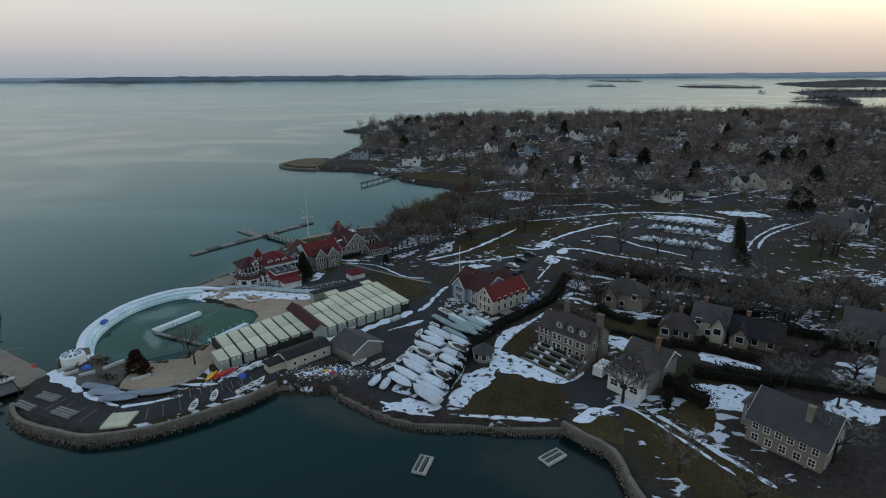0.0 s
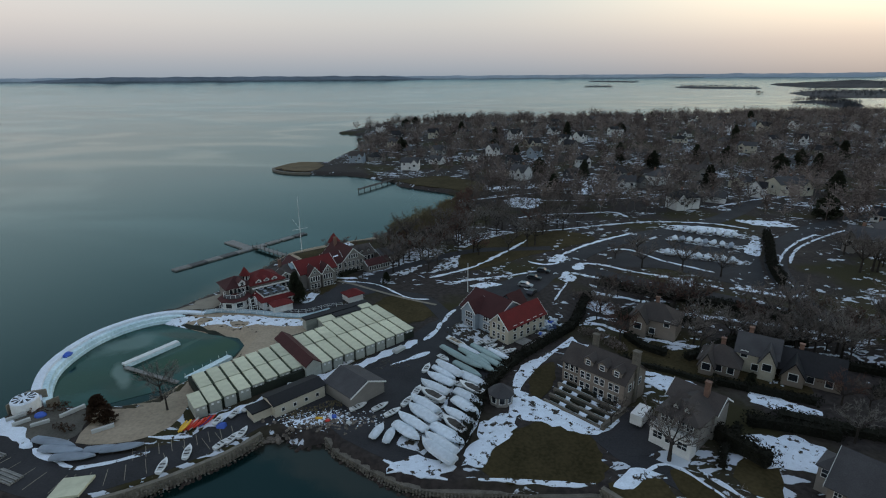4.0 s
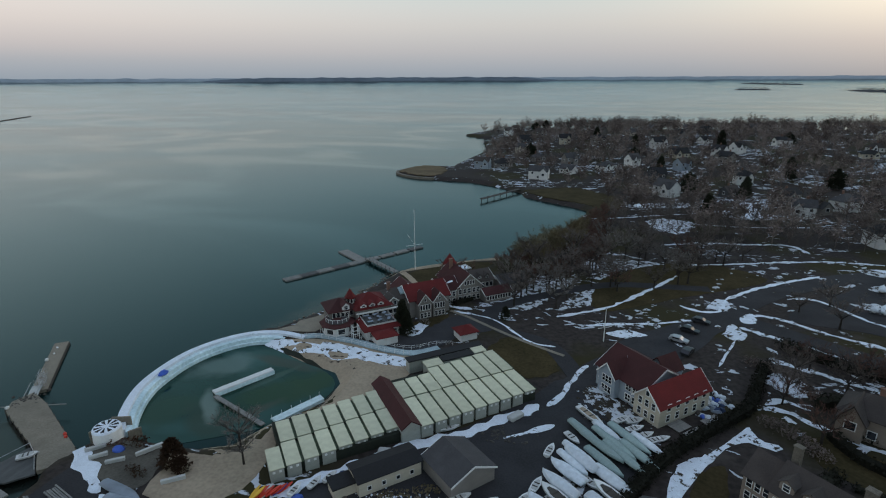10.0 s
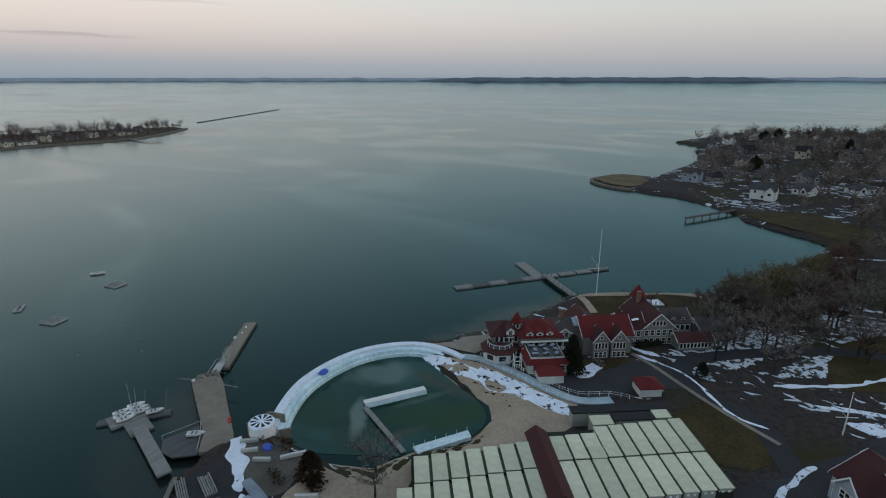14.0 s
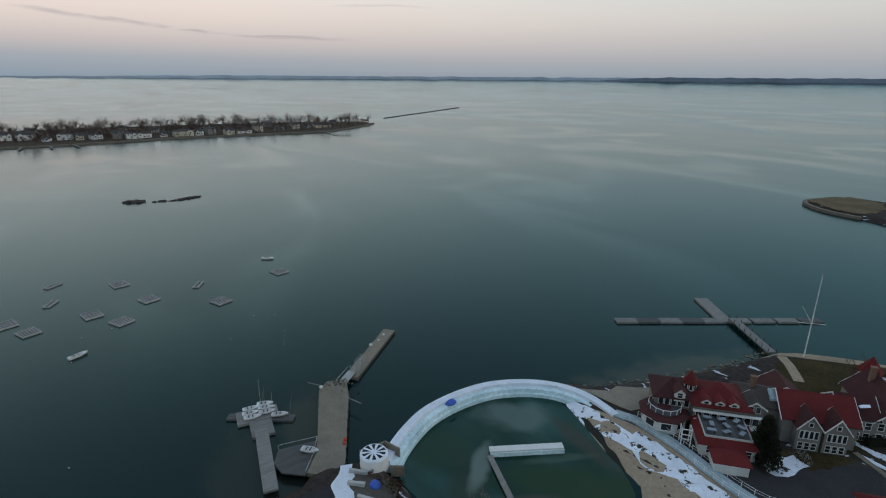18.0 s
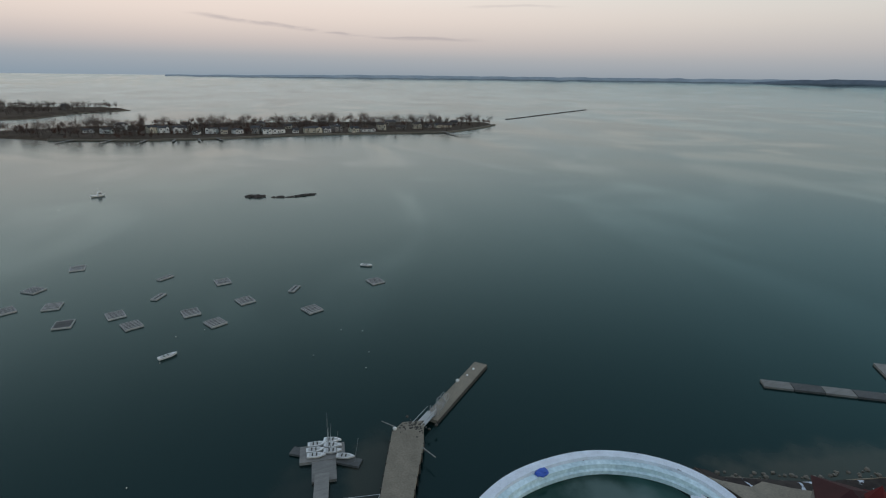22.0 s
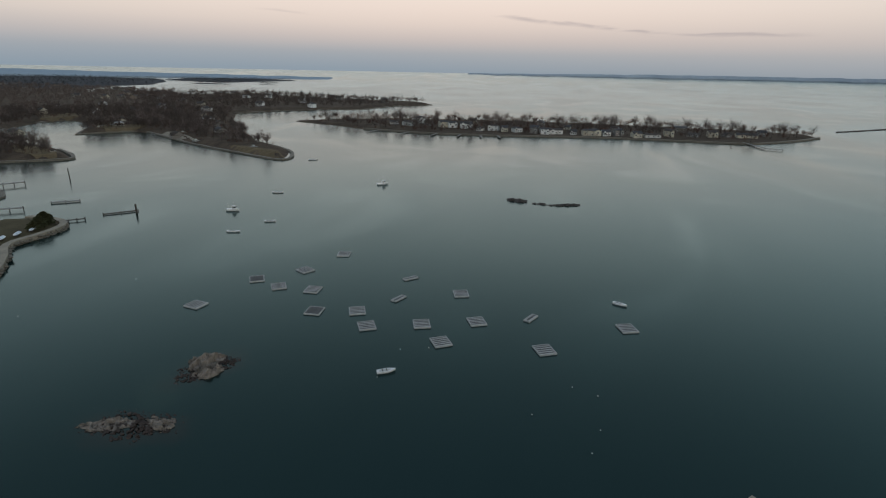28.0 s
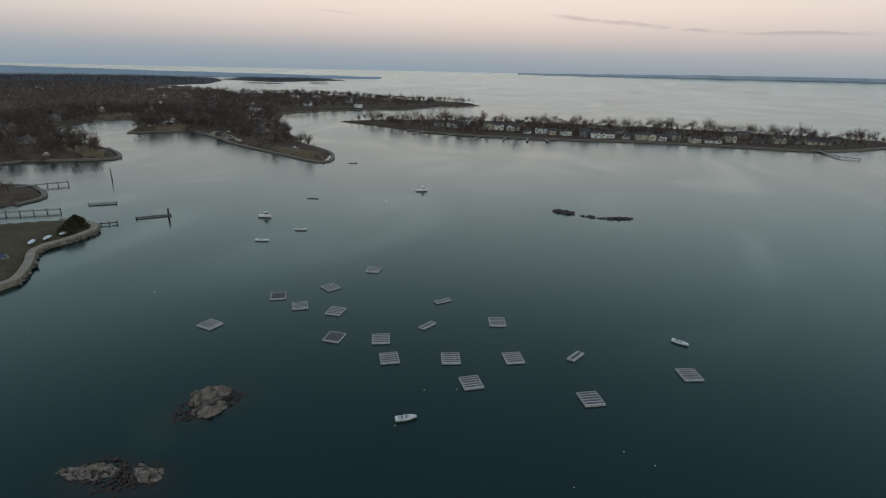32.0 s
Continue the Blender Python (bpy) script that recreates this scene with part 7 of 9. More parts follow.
snow_flecks([p for x, y in hill_houses[:190] for p in [(x + r.gauss(0, 12), y + r.gauss(0, 12)) for _ in range(11)]], 71, (1.2, 5.0), "scraps of old snow round the houses of the point")
snow_flecks(scatter([(-30, 178), (-8, 182), (34, 214), (60, 252), (130, 262), (240, 200), (240, 110), (120, 84), (70, 112), (40, 140), (20, 160)], 560, 72, 2, ((84, 200, 20), (104, 226, 18))), 73, (0.4, 2.0), "scraps of old snow under the bare trees")


def hedge(line, width, height, seed, label, leaf="hedge", density=26, name="hedge"):
    """A clipped or wild hedge of many small leaf clumps."""
    r = random.Random(seed)
    pts = spline(line, 1.0)
    v, f = [], []
    for i, p in enumerate(pts):
        z = gz(p[0], p[1])
        hh = height * (0.88 + 0.22 * noise.noise((i * 0.3, seed, 0)))
        for _ in range(int(density * width * max(1, hh * 0.4))):
            a = r.uniform(0, 6.283)
            q = math.sqrt(r.random())
            c = Vector((p[0] + math.cos(a) * width * 0.55 * q, p[1] + math.sin(a) * width * 0.55 * q, z + hh * (1 - q**4 * 0.5) * (r.random() ** 0.45)))
            s = 0.32
            n = len(v)
            v += [c + Vector((r.uniform(-s, s), r.uniform(-s, s), r.uniform(-s, s))) for _ in range(3)]
            f.append((n, n + 1, n + 2))
    t = thing(name, label, "hedge")
    part("foliage", mesh_from("foliage", v, f, M[leaf]), None, t)
    if leaf == "hedge":
        bm = bmesh.new()
        for p, q in zip(pts, pts[1:]):
            d = Vector((q[0] - p[0], q[1] - p[1], 0))
            m = Matrix.Translation((p[0], p[1], gz(p[0], p[1]))) @ Matrix.Rotation(math.atan2(d.y, d.x), 4, "Z")
            box(bm, 0, d.length, -width * 0.27, width * 0.27, -0.1, height * 0.58, m)
        part("core", bm, M[leaf], t)
    return t


hedge([(40.5, 164), (36.0, 154.5), (32.2, 146.4), (26.4, 140.2), (19.6, 133.6), (12.6, 125.6), (6.5, 116), (3.5, 108), (0.5, 99)], 3.0, 2.6, 1, "tall dark clipped hedge between boat yard and gardens")
hedge([(48, 176), (58, 168), (75, 158), (92, 147)], 4.5, 3.0, 2, "broad dark overgrown hedge below the road")
hedge([(103, 172), (109, 188), (119, 206), (127, 222)], 3.0, 5.0, 3, "tall dark evergreen screen beside the storage lot")
hedge([(70, 132), (80, 127), (94, 120)], 3.0, 2.6, 4, "dark hedge behind low houses")
hedge([(44, 92), (48, 98), (52, 102)], 2.0, 2.2, 5, "dark hedge beside the porch house")
hedge([(42, 126), (50, 121), (55, 117)], 1.4, 1.6, 6, "low dark hedge at a lawn's edge")
hedge([(-16, 214), (-4, 226), (4, 246), (8, 266), (12, 290)], 8, 3.4, 7, "tangled brown shrubs along the shore", "redtwig", 16)
hedge([(46, 150), (52, 152), (60, 148)], 3.5, 3.0, 12, "dark evergreen shrubs round the shingled house", "hedge", 14)
hedge([(44, 140), (46, 134), (50, 130)], 3.0, 2.4, 13, "dark evergreen shrubs round the shingled house", "hedge", 14)
hedge([(38, 166), (44, 160), (47, 152)], 3.6, 2.2, 41, "dark tangled shrubs beside the lot", "browntwig", 20)
hedge([(40, 128), (36, 124), (30, 118)], 3.2, 2.4, 42, "dark evergreen shrubs in the snowy garden")
hedge([(34, 142), (38, 138), (40, 133)], 3.4, 2.2, 43, "dark tangled shrubs in the garden", "browntwig", 22)
hedge([(86, 112), (94, 116), (104, 110)], 3.0, 2.6, 14, "dark shrubs between houses", "hedge", 14)
hedge([(62, 106), (74, 100), (86, 96), (100, 92)], 4.0, 2.4, 9, "dark rough shrubs between gardens", "hedge", 14)
hedge([(54, 128), (62, 132), (72, 137), (86, 134)], 3.0, 2.6, 10, "dark rough shrubs behind the houses", "hedge", 14)
hedge([(50, 140), (56, 145), (64, 148)], 3.0, 2.4, 8, "dark shrubs round a house")
hedge([(46.5, 101), (49.5, 96), (52, 92)], 3.4, 4.2, 31, "tall dark evergreens beside the porch house")
hedge([(55, 104), (62, 102), (69, 99)], 3.0, 3.2, 32, "dark evergreen bank above the snowy garden")
hedge([(64, 132), (72, 128), (82, 124)], 3.6, 3.4, 33, "dark shrubs hiding the low houses")
hedge([(56, 118), (64, 114), (72, 110)], 2.6, 2.2, 34, "dark shrubs before the low houses")

# ---------------------------------------------------------------- near trees
VAR = [("broad", 11, 12.0, 1.1, "twig"), ("tall", 12, 14.0, 0.9, "twig"), ("young", 13, 9.0, 1.0, "twig"), ("spread", 14, 11.0, 1.35, "twig"), ("pale", 15, 10.0, 1.2, "paletwig"), ("red", 16, 9.5, 1.1, "redtwig")]


def plant(places, seed, pick=(0, 1, 2, 3)):
    r = random.Random(seed)
    for x, y in places:
        key, sd, h, sp, tw = VAR[r.choice(pick)]
        tree(x, y, key, sd, h, sp, tw, {"paletwig": "pale grey bare winter tree", "redtwig": "reddish bare winter tree"}.get(tw, "bare grey-brown winter tree"), r.uniform(0.75, 1.15))


houses_near = [(12, 146, 14), (30, 116, 13), (42, 102, 10), (63, 84, 12), (52, 143, 8), (68, 123, 9), (77, 119, 9), (60, 124, 7), (163, 212, 11), (153, 205, 10), (187, 306, 14), (110, 331, 12), (128, 338, 10), (95, 95, 9), (104, 118, 9), (84, 200, 22), (104, 226, 20), (95, 215, 20)]
plant(scatter([(-26, 176), (-8, 182), (10, 198), (34, 214), (50, 232), (60, 252), (30, 262), (10, 268), (-8, 240), (-24, 226), (-34, 206)], 46, 61, 2), 1, (0, 2, 3, 4, 4, 5))
woods("shrubs_bay_mass", [p for p in scatter([(-26, 230), (-18, 250), (-7, 270), (1, 284), (6, 280), (2, 249), (-12, 226)], 130, 86, 1) if gz(*p) > 0.4], 87, "big olive-brown thicket above the bay", heights=(4, 8.5), sliver=1.6, twig="straw")
woods("woods_park_edge", scatter([(12, 250), (40, 262), (110, 262), (150, 262), (140, 300), (60, 330), (14, 330), (12, 300)], 110, 62, 3, houses_near + [(a, b, 9) for a, b in hill_houses[:14]]), 63, "bare grey-brown trees along the park's far edge", heights=(8, 14), sliver=1.2)
woods("shrubs_bay", [p for p in [(q[0] + r.uniform(-6, 5), q[1] + r.uniform(-4, 4)) for q in spline([(-26, 226), (-14, 234), (-3, 252), (4, 275), (12, 300), (18, 318)], 0.5)] if gz(*p) > 0.6], 64, "tangled brown shrubs overhanging the bay", heights=(1.5, 5.0), sliver=2.2, twig="redtwig")
plant(scatter([(46, 150), (100, 132), (160, 120), (230, 110), (240, 200), (190, 230), (140, 205), (120, 150), (84, 156), (60, 172)], 72, 63, 3, houses_near), 3, (0, 1, 2, 3, 5))
plant(scatter([(44, 128), (70, 112), (84, 100), (110, 84), (190, 84), (190, 118), (110, 138), (60, 148)], 70, 64, 2.5, houses_near), 4, (0, 2, 3, 4, 5, 2))
plant([(17, 258), (24, 240), (8, 238), (-12.6, 222), (-1.7, 238), (-7, 204), (-17, 207), (4, 226), (-6, 214), (1, 250), (10, 248), (12, 270), (0, 212)], 5, (5, 0, 3))
for k, ln in enumerate(([(-74, 152.6), (-66, 149.2), (-58, 145.2), (-54, 141.2)], [(-54, 141), (-53.4, 135), (-57.3, 128.8)])):
    snow_strip(ln, 1.3, 60 + k, 0.16, "greenblack", "dark line of weed at the pool's edge")
plant(scatter([(40, 134), (60, 128), (100, 118), (120, 130), (100, 150), (76, 162), (48, 172), (36, 156)], 36, 66, 2, houses_near), 11, (0, 1, 2, 3, 5))
plant([(-60.3, 114.0), (-57.5, 110.5), (84, 134), (90, 128), (71, 98), (78, 92), (66, 76)], 6, (4,))
plant([(-40, 201.5), (-37, 204)], 7, (5,))
plant([(22, 262), (60, 200), (70, 206), (78, 186), (66, 190), (88, 180), (58, 246), (40, 232), (29, 104), (36, 94), (46, 66), (39, 74), (74, 136)], 8, (0, 2))
for k, (x, y, h, w) in enumerate(((-69.2, 107.8, 5.2, 4.6), (-66.8, 106.5, 3.0, 2.6), (-45.6, 165.8, 8.8, 4.6), (-43.9, 164.2, 6.4, 3.6), (60, 310, 12, 7), (150, 318, 14, 8), (210, 300, 13, 8), (240, 360, 14, 8), (90, 360, 12, 7), (132, 420, 14, 8), (55, 420, 13, 7), (300, 420, 14, 9), (330, 330, 13, 8), (-20, 178, 4, 3),
                                  (86, 147, 4, 2), (92, 145, 5, 2.2), (78, 150, 3.6, 2), (102, 140, 5, 2.4), (180, 400, 15, 8), (260, 500, 15, 8), (120, 540, 14, 8), (400, 480, 16, 9), (20, 560, 14, 8), (350, 640, 15, 9), (62, 116, 3.6, 2.6), (58, 150, 4.5, 3.5))):
    conifer(x, y, h, w, 900 + k, **(dict(label="browned shaggy evergreen near the beach", leaf="brownleaf") if k < 2 else {}))

for k, (x, y) in enumerate(scatter(HILL, 40, 77, 14, [(a, b, 9) for a, b in hill_houses[:190]])):
    conifer(x, y, 8 + (k * 37) % 6, 6.5 + (k * 53) % 4, 1200 + k, label="broad dark evergreen among the houses", bushy=True)
# ---------------------------------------------------------------- boats, rafts, cars
def hull_mesh(name, L, B, H, material, full=0.82, deck=True, sheer=0.25):
    """A lofted hull, bow towards +x, keel at z = 0."""
    bm, rows, n = bmesh.new(), [], 9
    for i in range(n):
        t = i / (n - 1)
        b = B / 2 * (full + (1 - full) * math.sin(min(t / 0.45, 1) * math.pi / 2)) * (1 - max(0, (t - 0.45) / 0.55) ** 2.2) + 0.01
        x, k, g = -L / 2 + L * t, H * 0.45 * max(0, (t - 0.55) / 0.45) ** 2, H + sheer * H * (t - 0.3) ** 2 * 1.5
        rows.append([bm.verts.new(p) for p in ((x, -b, g), (x, -b * 0.82, k + (g - k) * 0.35), (x, 0, k), (x, b * 0.82, k + (g - k) * 0.35), (x, b, g))])
    for a, b in zip(rows, rows[1:]):
        for k in range(4):
            bm.faces.new((a[k], a[k + 1], b[k + 1], b[k]))
        if deck:
            bm.faces.new((b[0], b[4], a[4], a[0]))
    bm.faces.new(rows[0])
    return done(bm, name, M[material])


def well_mesh(L, B, H, material):
    """The sunken cockpit of an open boat, a little proud of the deck with a dark sole inside."""
    bm = bmesh.new()
    pts = [(-L * 0.38, -B * 0.30), (L * 0.05, -B * 0.34), (L * 0.26, -B * 0.12), (L * 0.26, B * 0.12), (L * 0.05, B * 0.34), (-L * 0.38, B * 0.30)]
    loop_prism(bm, [(x, y, H * 0.9) for x, y in pts], [(x, y, H * 1.09) for x, y in pts])
    return done(bm, "cockpit", M[material])


def cover_mesh(L, B, H, material, peak=0.55, seed=0):
    """A winter cover: a sagging tent over the hull, with drooping sides."""
    bm, rows, n = bmesh.new(), [], 10
    for i in range(n):
        t = i / (n - 1)
        b = B / 2 * 1.06 * (0.80 + 0.20 * math.sin(min(t / 0.45, 1) * math.pi / 2)) * (1 - max(0, (t - 0.5) / 0.5) ** 2.4) + 0.05
        x = -L / 2 - 0.1 + (L + 0.25) * t
        top = H + peak * (0.55 + 0.45 * math.sin(math.pi * min(1, t * 1.15))) + 0.12 * noise.noise((i * 0.7, seed, 1))
        sag = 0.12 * noise.noise((i * 0.8, seed, 3))
        rows.append([bm.verts.new(p) for p in ((x, -b, H * 0.45), (x, -b * 1.02, H * 0.95), (x, -b * 0.5, (H + top) / 2 + sag), (x, 0, top), (x, b * 0.5, (H + top) / 2 - sag), (x, b * 1.02, H * 0.95), (x, b, H * 0.45))])
    for a, b in zip(rows, rows[1:]):
        for k in range(6):
            bm.faces.new((a[k], a[k + 1], b[k + 1], b[k]))
    bm.faces.new(rows[0]), bm.faces.new(rows[-1][::-1])
    return done(bm, "cover", M[material], True)


def cradle_meshes(L, B):
    """A timber cradle: keel beam, two bunks and four props."""
    made = []
    for x in (-L * 0.22, L * 0.2):
        bm = bmesh.new()
        box(bm, x - 0.08, x + 0.08, -B * 0.4, B * 0.4, -0.62, -0.46)
        made.append(("bunk", done(bm, "bunk", M["timber"])))
        for y in (-B * 0.34, B * 0.34):
            bm = bmesh.new()
            tube(bm, (x, y, -0.46), (x, y * 0.8, 0.35), 0.05, 0.05, 4)
            made.append(("prop", done(bm, "prop", M["timber"])))
    bm = bmesh.new()
    box(bm, -L * 0.3, L * 0.3, -0.07, 0.07, -0.46, -0.02)
    made.append(("keel_beam", done(bm, "keel_beam", M["timber"])))
    return made


BOATS = {}


def boat_meshes(kind, L, B, H):
    key = (kind, L, B, H)
    if key not in BOATS:
        if kind in ("cover", "greencover", "greycover"):
            BOATS[key] = [("hull", hull_mesh("hull", L, B, H, "gelcoat" if kind == "cover" else kind)), ("cover", cover_mesh(L, B, H, kind, 0.5 if kind == "cover" else 0.32, int(L * 10))), *cradle_meshes(L, B)]
        else:
            BOATS[key] = [("hull", hull_mesh("hull", L, B, H, "gelcoat")), ("cockpit", well_mesh(L, B, H, {"open": "offwhite", "dark": "timber", "tan": "sand"}.get(kind, "offwhite")))]
            for t in (-0.2, 0.02):
                bm = bmesh.new()
                box(bm, L * t - 0.12, L * t + 0.12, -B * 0.33, B * 0.33, H * 1.09, H * 1.16)
                BOATS[key].append(("thwart", done(bm, "thwart", M["timber"])))
    return BOATS[key]


def boat(x, y, rot, kind, L, B, H, label, z=None, lift=0.0, group="boats"):
    m = Matrix.Translation((x, y, (gz(x, y) if z is None else z) + lift)) @ Matrix.Rotation(radians(rot), 4, "Z")
    t = thing("boat", label, "boat", m, group)
    for n, me in boat_meshes(kind, L, B, H):
        part(n, me, None, t)
    return t


r = random.Random(17)
# winter storage in the yard: two ranks of white covers, sage covers beyond
COVERED = [(-3.9, 95.5), (-2.9, 98.0), (-1.9, 100.4), (-0.7, 103.2), (0.5, 105.9), (1.6, 108.8), (2.5, 112.2), (3.3, 115.6), (4.4, 119.0), (-9.3, 101.2), (-8.2, 104.2), (-7.0, 107.2), (-6.0, 110.0), (-4.9, 113.2), (-4.2, 116.2), (-3.0, 119.4), (-1.4, 122.5)]
for k, (x, y) in enumerate(COVERED):
    if k in (3, 7, 13):
        boat(x, y, 134 + r.uniform(-8, 8), "dark", 6.4, 2.2, 1.0, "uncovered white motor boat in the yard", lift=0.6, group="boats in the yard")
        continue
    L = r.choice((6.6, 7.1, 7.6, 8.0))
    boat(x + r.uniform(-0.4, 0.4), y + r.uniform(-0.3, 0.3), 134 + r.uniform(-5, 5) + (180 if r.random() < 0.4 else 0), "cover", L, r.choice((1.9, 2.15, 2.4)), r.choice((0.75, 0.9, 1.1)), "keelboat on a cradle under a white winter cover", lift=0.62, group="covered boats in the yard")
for x, y, L in ((0.4, 130.1, 9.6), (2.8, 127.2, 9.8), (5.0, 128.6, 10.2), (7.8, 130.6, 9.8), (6.4, 125.2, 9.4), (9.0, 126.2, 8.6), (3.0, 123.2, 8.4)):
    boat(x, y, -50 + r.uniform(-3, 3), "greencover", L, 1.5, 0.75, "long narrow racing boat under a sage-green cover", lift=0.6, group="covered boats in the yard")
for x, y, L in ((4.0, 131.8, 6.4), (10.8, 129.6, 6.6), (-0.9, 124.2, 7.6), (-2.2, 121.8, 6.8)):
    boat(x, y, -48 + r.uniform(-3, 3), "cover", L, 1.35, 0.75, "slim sailing boat under a white cover", lift=0.6, group="covered boats in the yard")
boat(1.3, 136.4, -50, "tan", 7.4, 1.7, 0.8, "slim boat with a tan wooden deck", lift=0.1, group="boats in the yard")
for x, y, rot in ((9.3, 134.6, 30), (10.9, 132.9, 34), (12.1, 131.6, 36), (13.6, 132.4, 28), (7.2, 137.0, 40), (9.6, 137.2, 30), (-2.2, 129.2, -50)):
    boat(x, y, rot, "open", 3.8, 1.4, 0.55, "small white open sailing dinghy before the boathouse", lift=0.1, group="dinghies")
for x, y, rot in ((-19.4, 110.4, 40), (-15.0, 110.3, 42), (-12.4, 108.4, 42), (-9.7, 112.2, 62), (-7.9, 116.0, 70), (-6.1, 125.1, 72), (-47.6, 97.3, 100), (-50.3, 93.8, 95), (-4.8, 112.5, -46), (-2.6, 106.8, -44), (0.6, 118.2, -46), (-13.5, 141.0, 20), (-24.8, 127.6, 30)):
    boat(x, y, rot, "open", 3.8, 1.4, 0.55, "small white open sailing dinghy on the asphalt", lift=0.05, group="dinghies")
for x, y, rot in ((-43.2, 108.4, 75), (-45.6, 106.2, 80), (-41.3, 110.2, 70)):
    boat(x, y, rot, "open", 3.0, 1.2, 0.5, "white dinghy leaning against the cabins", lift=0.35, group="dinghies")
for x, y, rot, L in ((-72.6, 99.9, -14, 9.0), (-69.9, 97.9, -6, 8.2), (-66.8, 96.0, 4, 7.2), (-59.6, 98.4, 14, 6.8), (-62.9, 98.0, 8, 5.8)):
    boat(x, y, rot, "greycover", L, 1.7, 0.55, "long low boat under a silver-grey cover on the snow bank", lift=0.35, group="covered boats by the pool")
for x, y, a in ((-14.7, 102.0, 68), (-12.4, 100.8, 76)):
    boat(x, y, a, "cover", 4.2, 1.5, 0.7, "small dinghy under a white cover", lift=0.4, group="covered boats in the yard")
for k in range(3):
    boat(-42.4 + k * 1.3, 99.4 + k * 1.6, 60 + k * 9, "open", 3.4, 1.3, 0.55, "white dinghy stored on the lot", lift=0.05, group="dinghies")
# storage lot up the road
for k in range(8):
    boat(90.5 + k * 2.4, 221.6 - k * 1.5 + r.uniform(-0.6, 0.6), 60 + r.uniform(-9, 9), "greycover" if k % 3 == 1 else "cover", 5.4, 1.7, 0.8, "trailer boat under a pale cover on the lot", lift=0.62, group="covered boats on the lot")
for k in range(9):
    boat(80.5 + k * 2.3, 204.8 - k * 1.4 + r.uniform(-0.6, 0.6), 62 + r.uniform(-9, 9), "cover", r.choice((5.0, 5.8)), 1.7, 0.9, "trailer boat under a white cover on the lot", lift=0.62, group="covered boats on the lot")
for k in range(8):
    boat(98.5 + k * 2.5, 235.0 - k * 1.5 + r.uniform(-1, 1), 55 + r.uniform(-14, 14), "cover", r.choice((5.0, 5.8, 6.4)), 1.7, 0.9, "trailer boat under a white cover on the lot", lift=0.62, group="covered boats on the lot")


# sea water: rafts, moored boats, buoys
PLANKS, DARK = {}, {}


def raft(x, y, rot, w=5.4, d=4.8, dark=False):
    t = thing("raft", "weathered dark moored work float" if dark else "weathered grey plank float moored in the harbour", "raft", Matrix.Translation((x, y, 0)) @ Matrix.Rotation(radians(rot), 4, "Z"), "moored floats")
    key = (w, d, dark)
    if key not in PLANKS:
        a, b, c = bmesh.new(), bmesh.new(), bmesh.new()
        for y0, y1 in ((-d / 2, -d / 2 + 0.22), (d / 2 - 0.22, d / 2)):
            box(a, -w / 2, w / 2, y0, y1, -0.15, 0.42)
        for x0, x1 in ((-w / 2, -w / 2 + 0.22), (w / 2 - 0.22, w / 2)):
            box(a, x0, x1, -d / 2 + 0.22, d / 2 - 0.22, -0.15, 0.42)
        box(b, -w / 2 + 0.25, w / 2 - 0.25, -0.165, 0.165, 0.30, 0.37)
        for yy in (-d * 0.3, 0, d * 0.3):
            tube(c, (-w / 2 + 0.3, yy, 0.05), (w / 2 - 0.3, yy, 0.05), 0.3, 0.3, 8)
        PLANKS[key] = (done(a, "frame", M["paledeck"]), done(b, "plank", M["paledeck"]), done(c, "drum", M["timber"]))
        DARK[key] = PLANKS[key][1].copy()
        DARK[key].materials[0] = M["darkdeck"]
    fr, pl, dr = PLANKS[key]
    part("frame", fr, None, t), part("drum", dr, None, t)
    n = int((d - 0.5) / 0.43)
    for i in range(n):
        p = part("plank", pl, None, t, m=Matrix.Translation((0, -d / 2 + 0.45 + (d - 0.9) * i / (n - 1), r.uniform(-0.015, 0.02))))
        p.data = DARK[key] if dark or i % 2 == 1 else p.data
    return t


RAFTS = [(-197.2, 14.3, 160, 0), (-219.1, 23.9, 112, 1), (-213.6, 33.2, 114, 0), (-212.0, 44.8, 85, 0), (-229.0, 37.1, 140, 0), (-247.3, 46.4, 92, 0), (-196.5, 49.8, 85, 1), (-197.8, 62.0, 105, 0), (-188.5, 66.6, 110, 0), (-191.1, 81.4, 101, 0), (-213.6, 91.6, 99, 0), (-194.1, 96.6, 107, 0), (-181.2, 87.4, 113, 0), (-179.4, 113.7, 108, 0), (-193.8, 138.0, 101, 0)]
for x, y, a, dk in RAFTS:
    raft(x, y, a, 4.6, 5.1, bool(dk))
for x, y, a in ((-207.8, 72.7, 50), (-197.8, 112.0, 48), (-225.1, 74.3, 30)):
    raft(x, y, 98 + a, 5.2, 2.0)
for x, y, rot in ((-3.8, 78.3, 72), (19.3, 80.1, 35)):
    raft(x, y, rot, 4.6, 2.6)
for x, y, rot, L, lab in ((-210.2, 140.1, 55, 4.4, "small dark-decked boat at a mooring"), (-165.7, 75.7, 112, 4.4, "white open skiff at a mooring"), (-271.2, -6.9, 95, 5.6, "low white boat at a mooring"), (-289.0, 2.3, 100, 5.0, "small white boat at a mooring"), (-348.3, -15.3, 98, 6.0, "low pale boat at a mooring"), (-464.6, -29.5, 110, 7.0, "dark boat at a mooring")):
    boat(x, y, rot, "open", L, L * 0.36, 0.75, lab, z=-0.18, group="moored boats")


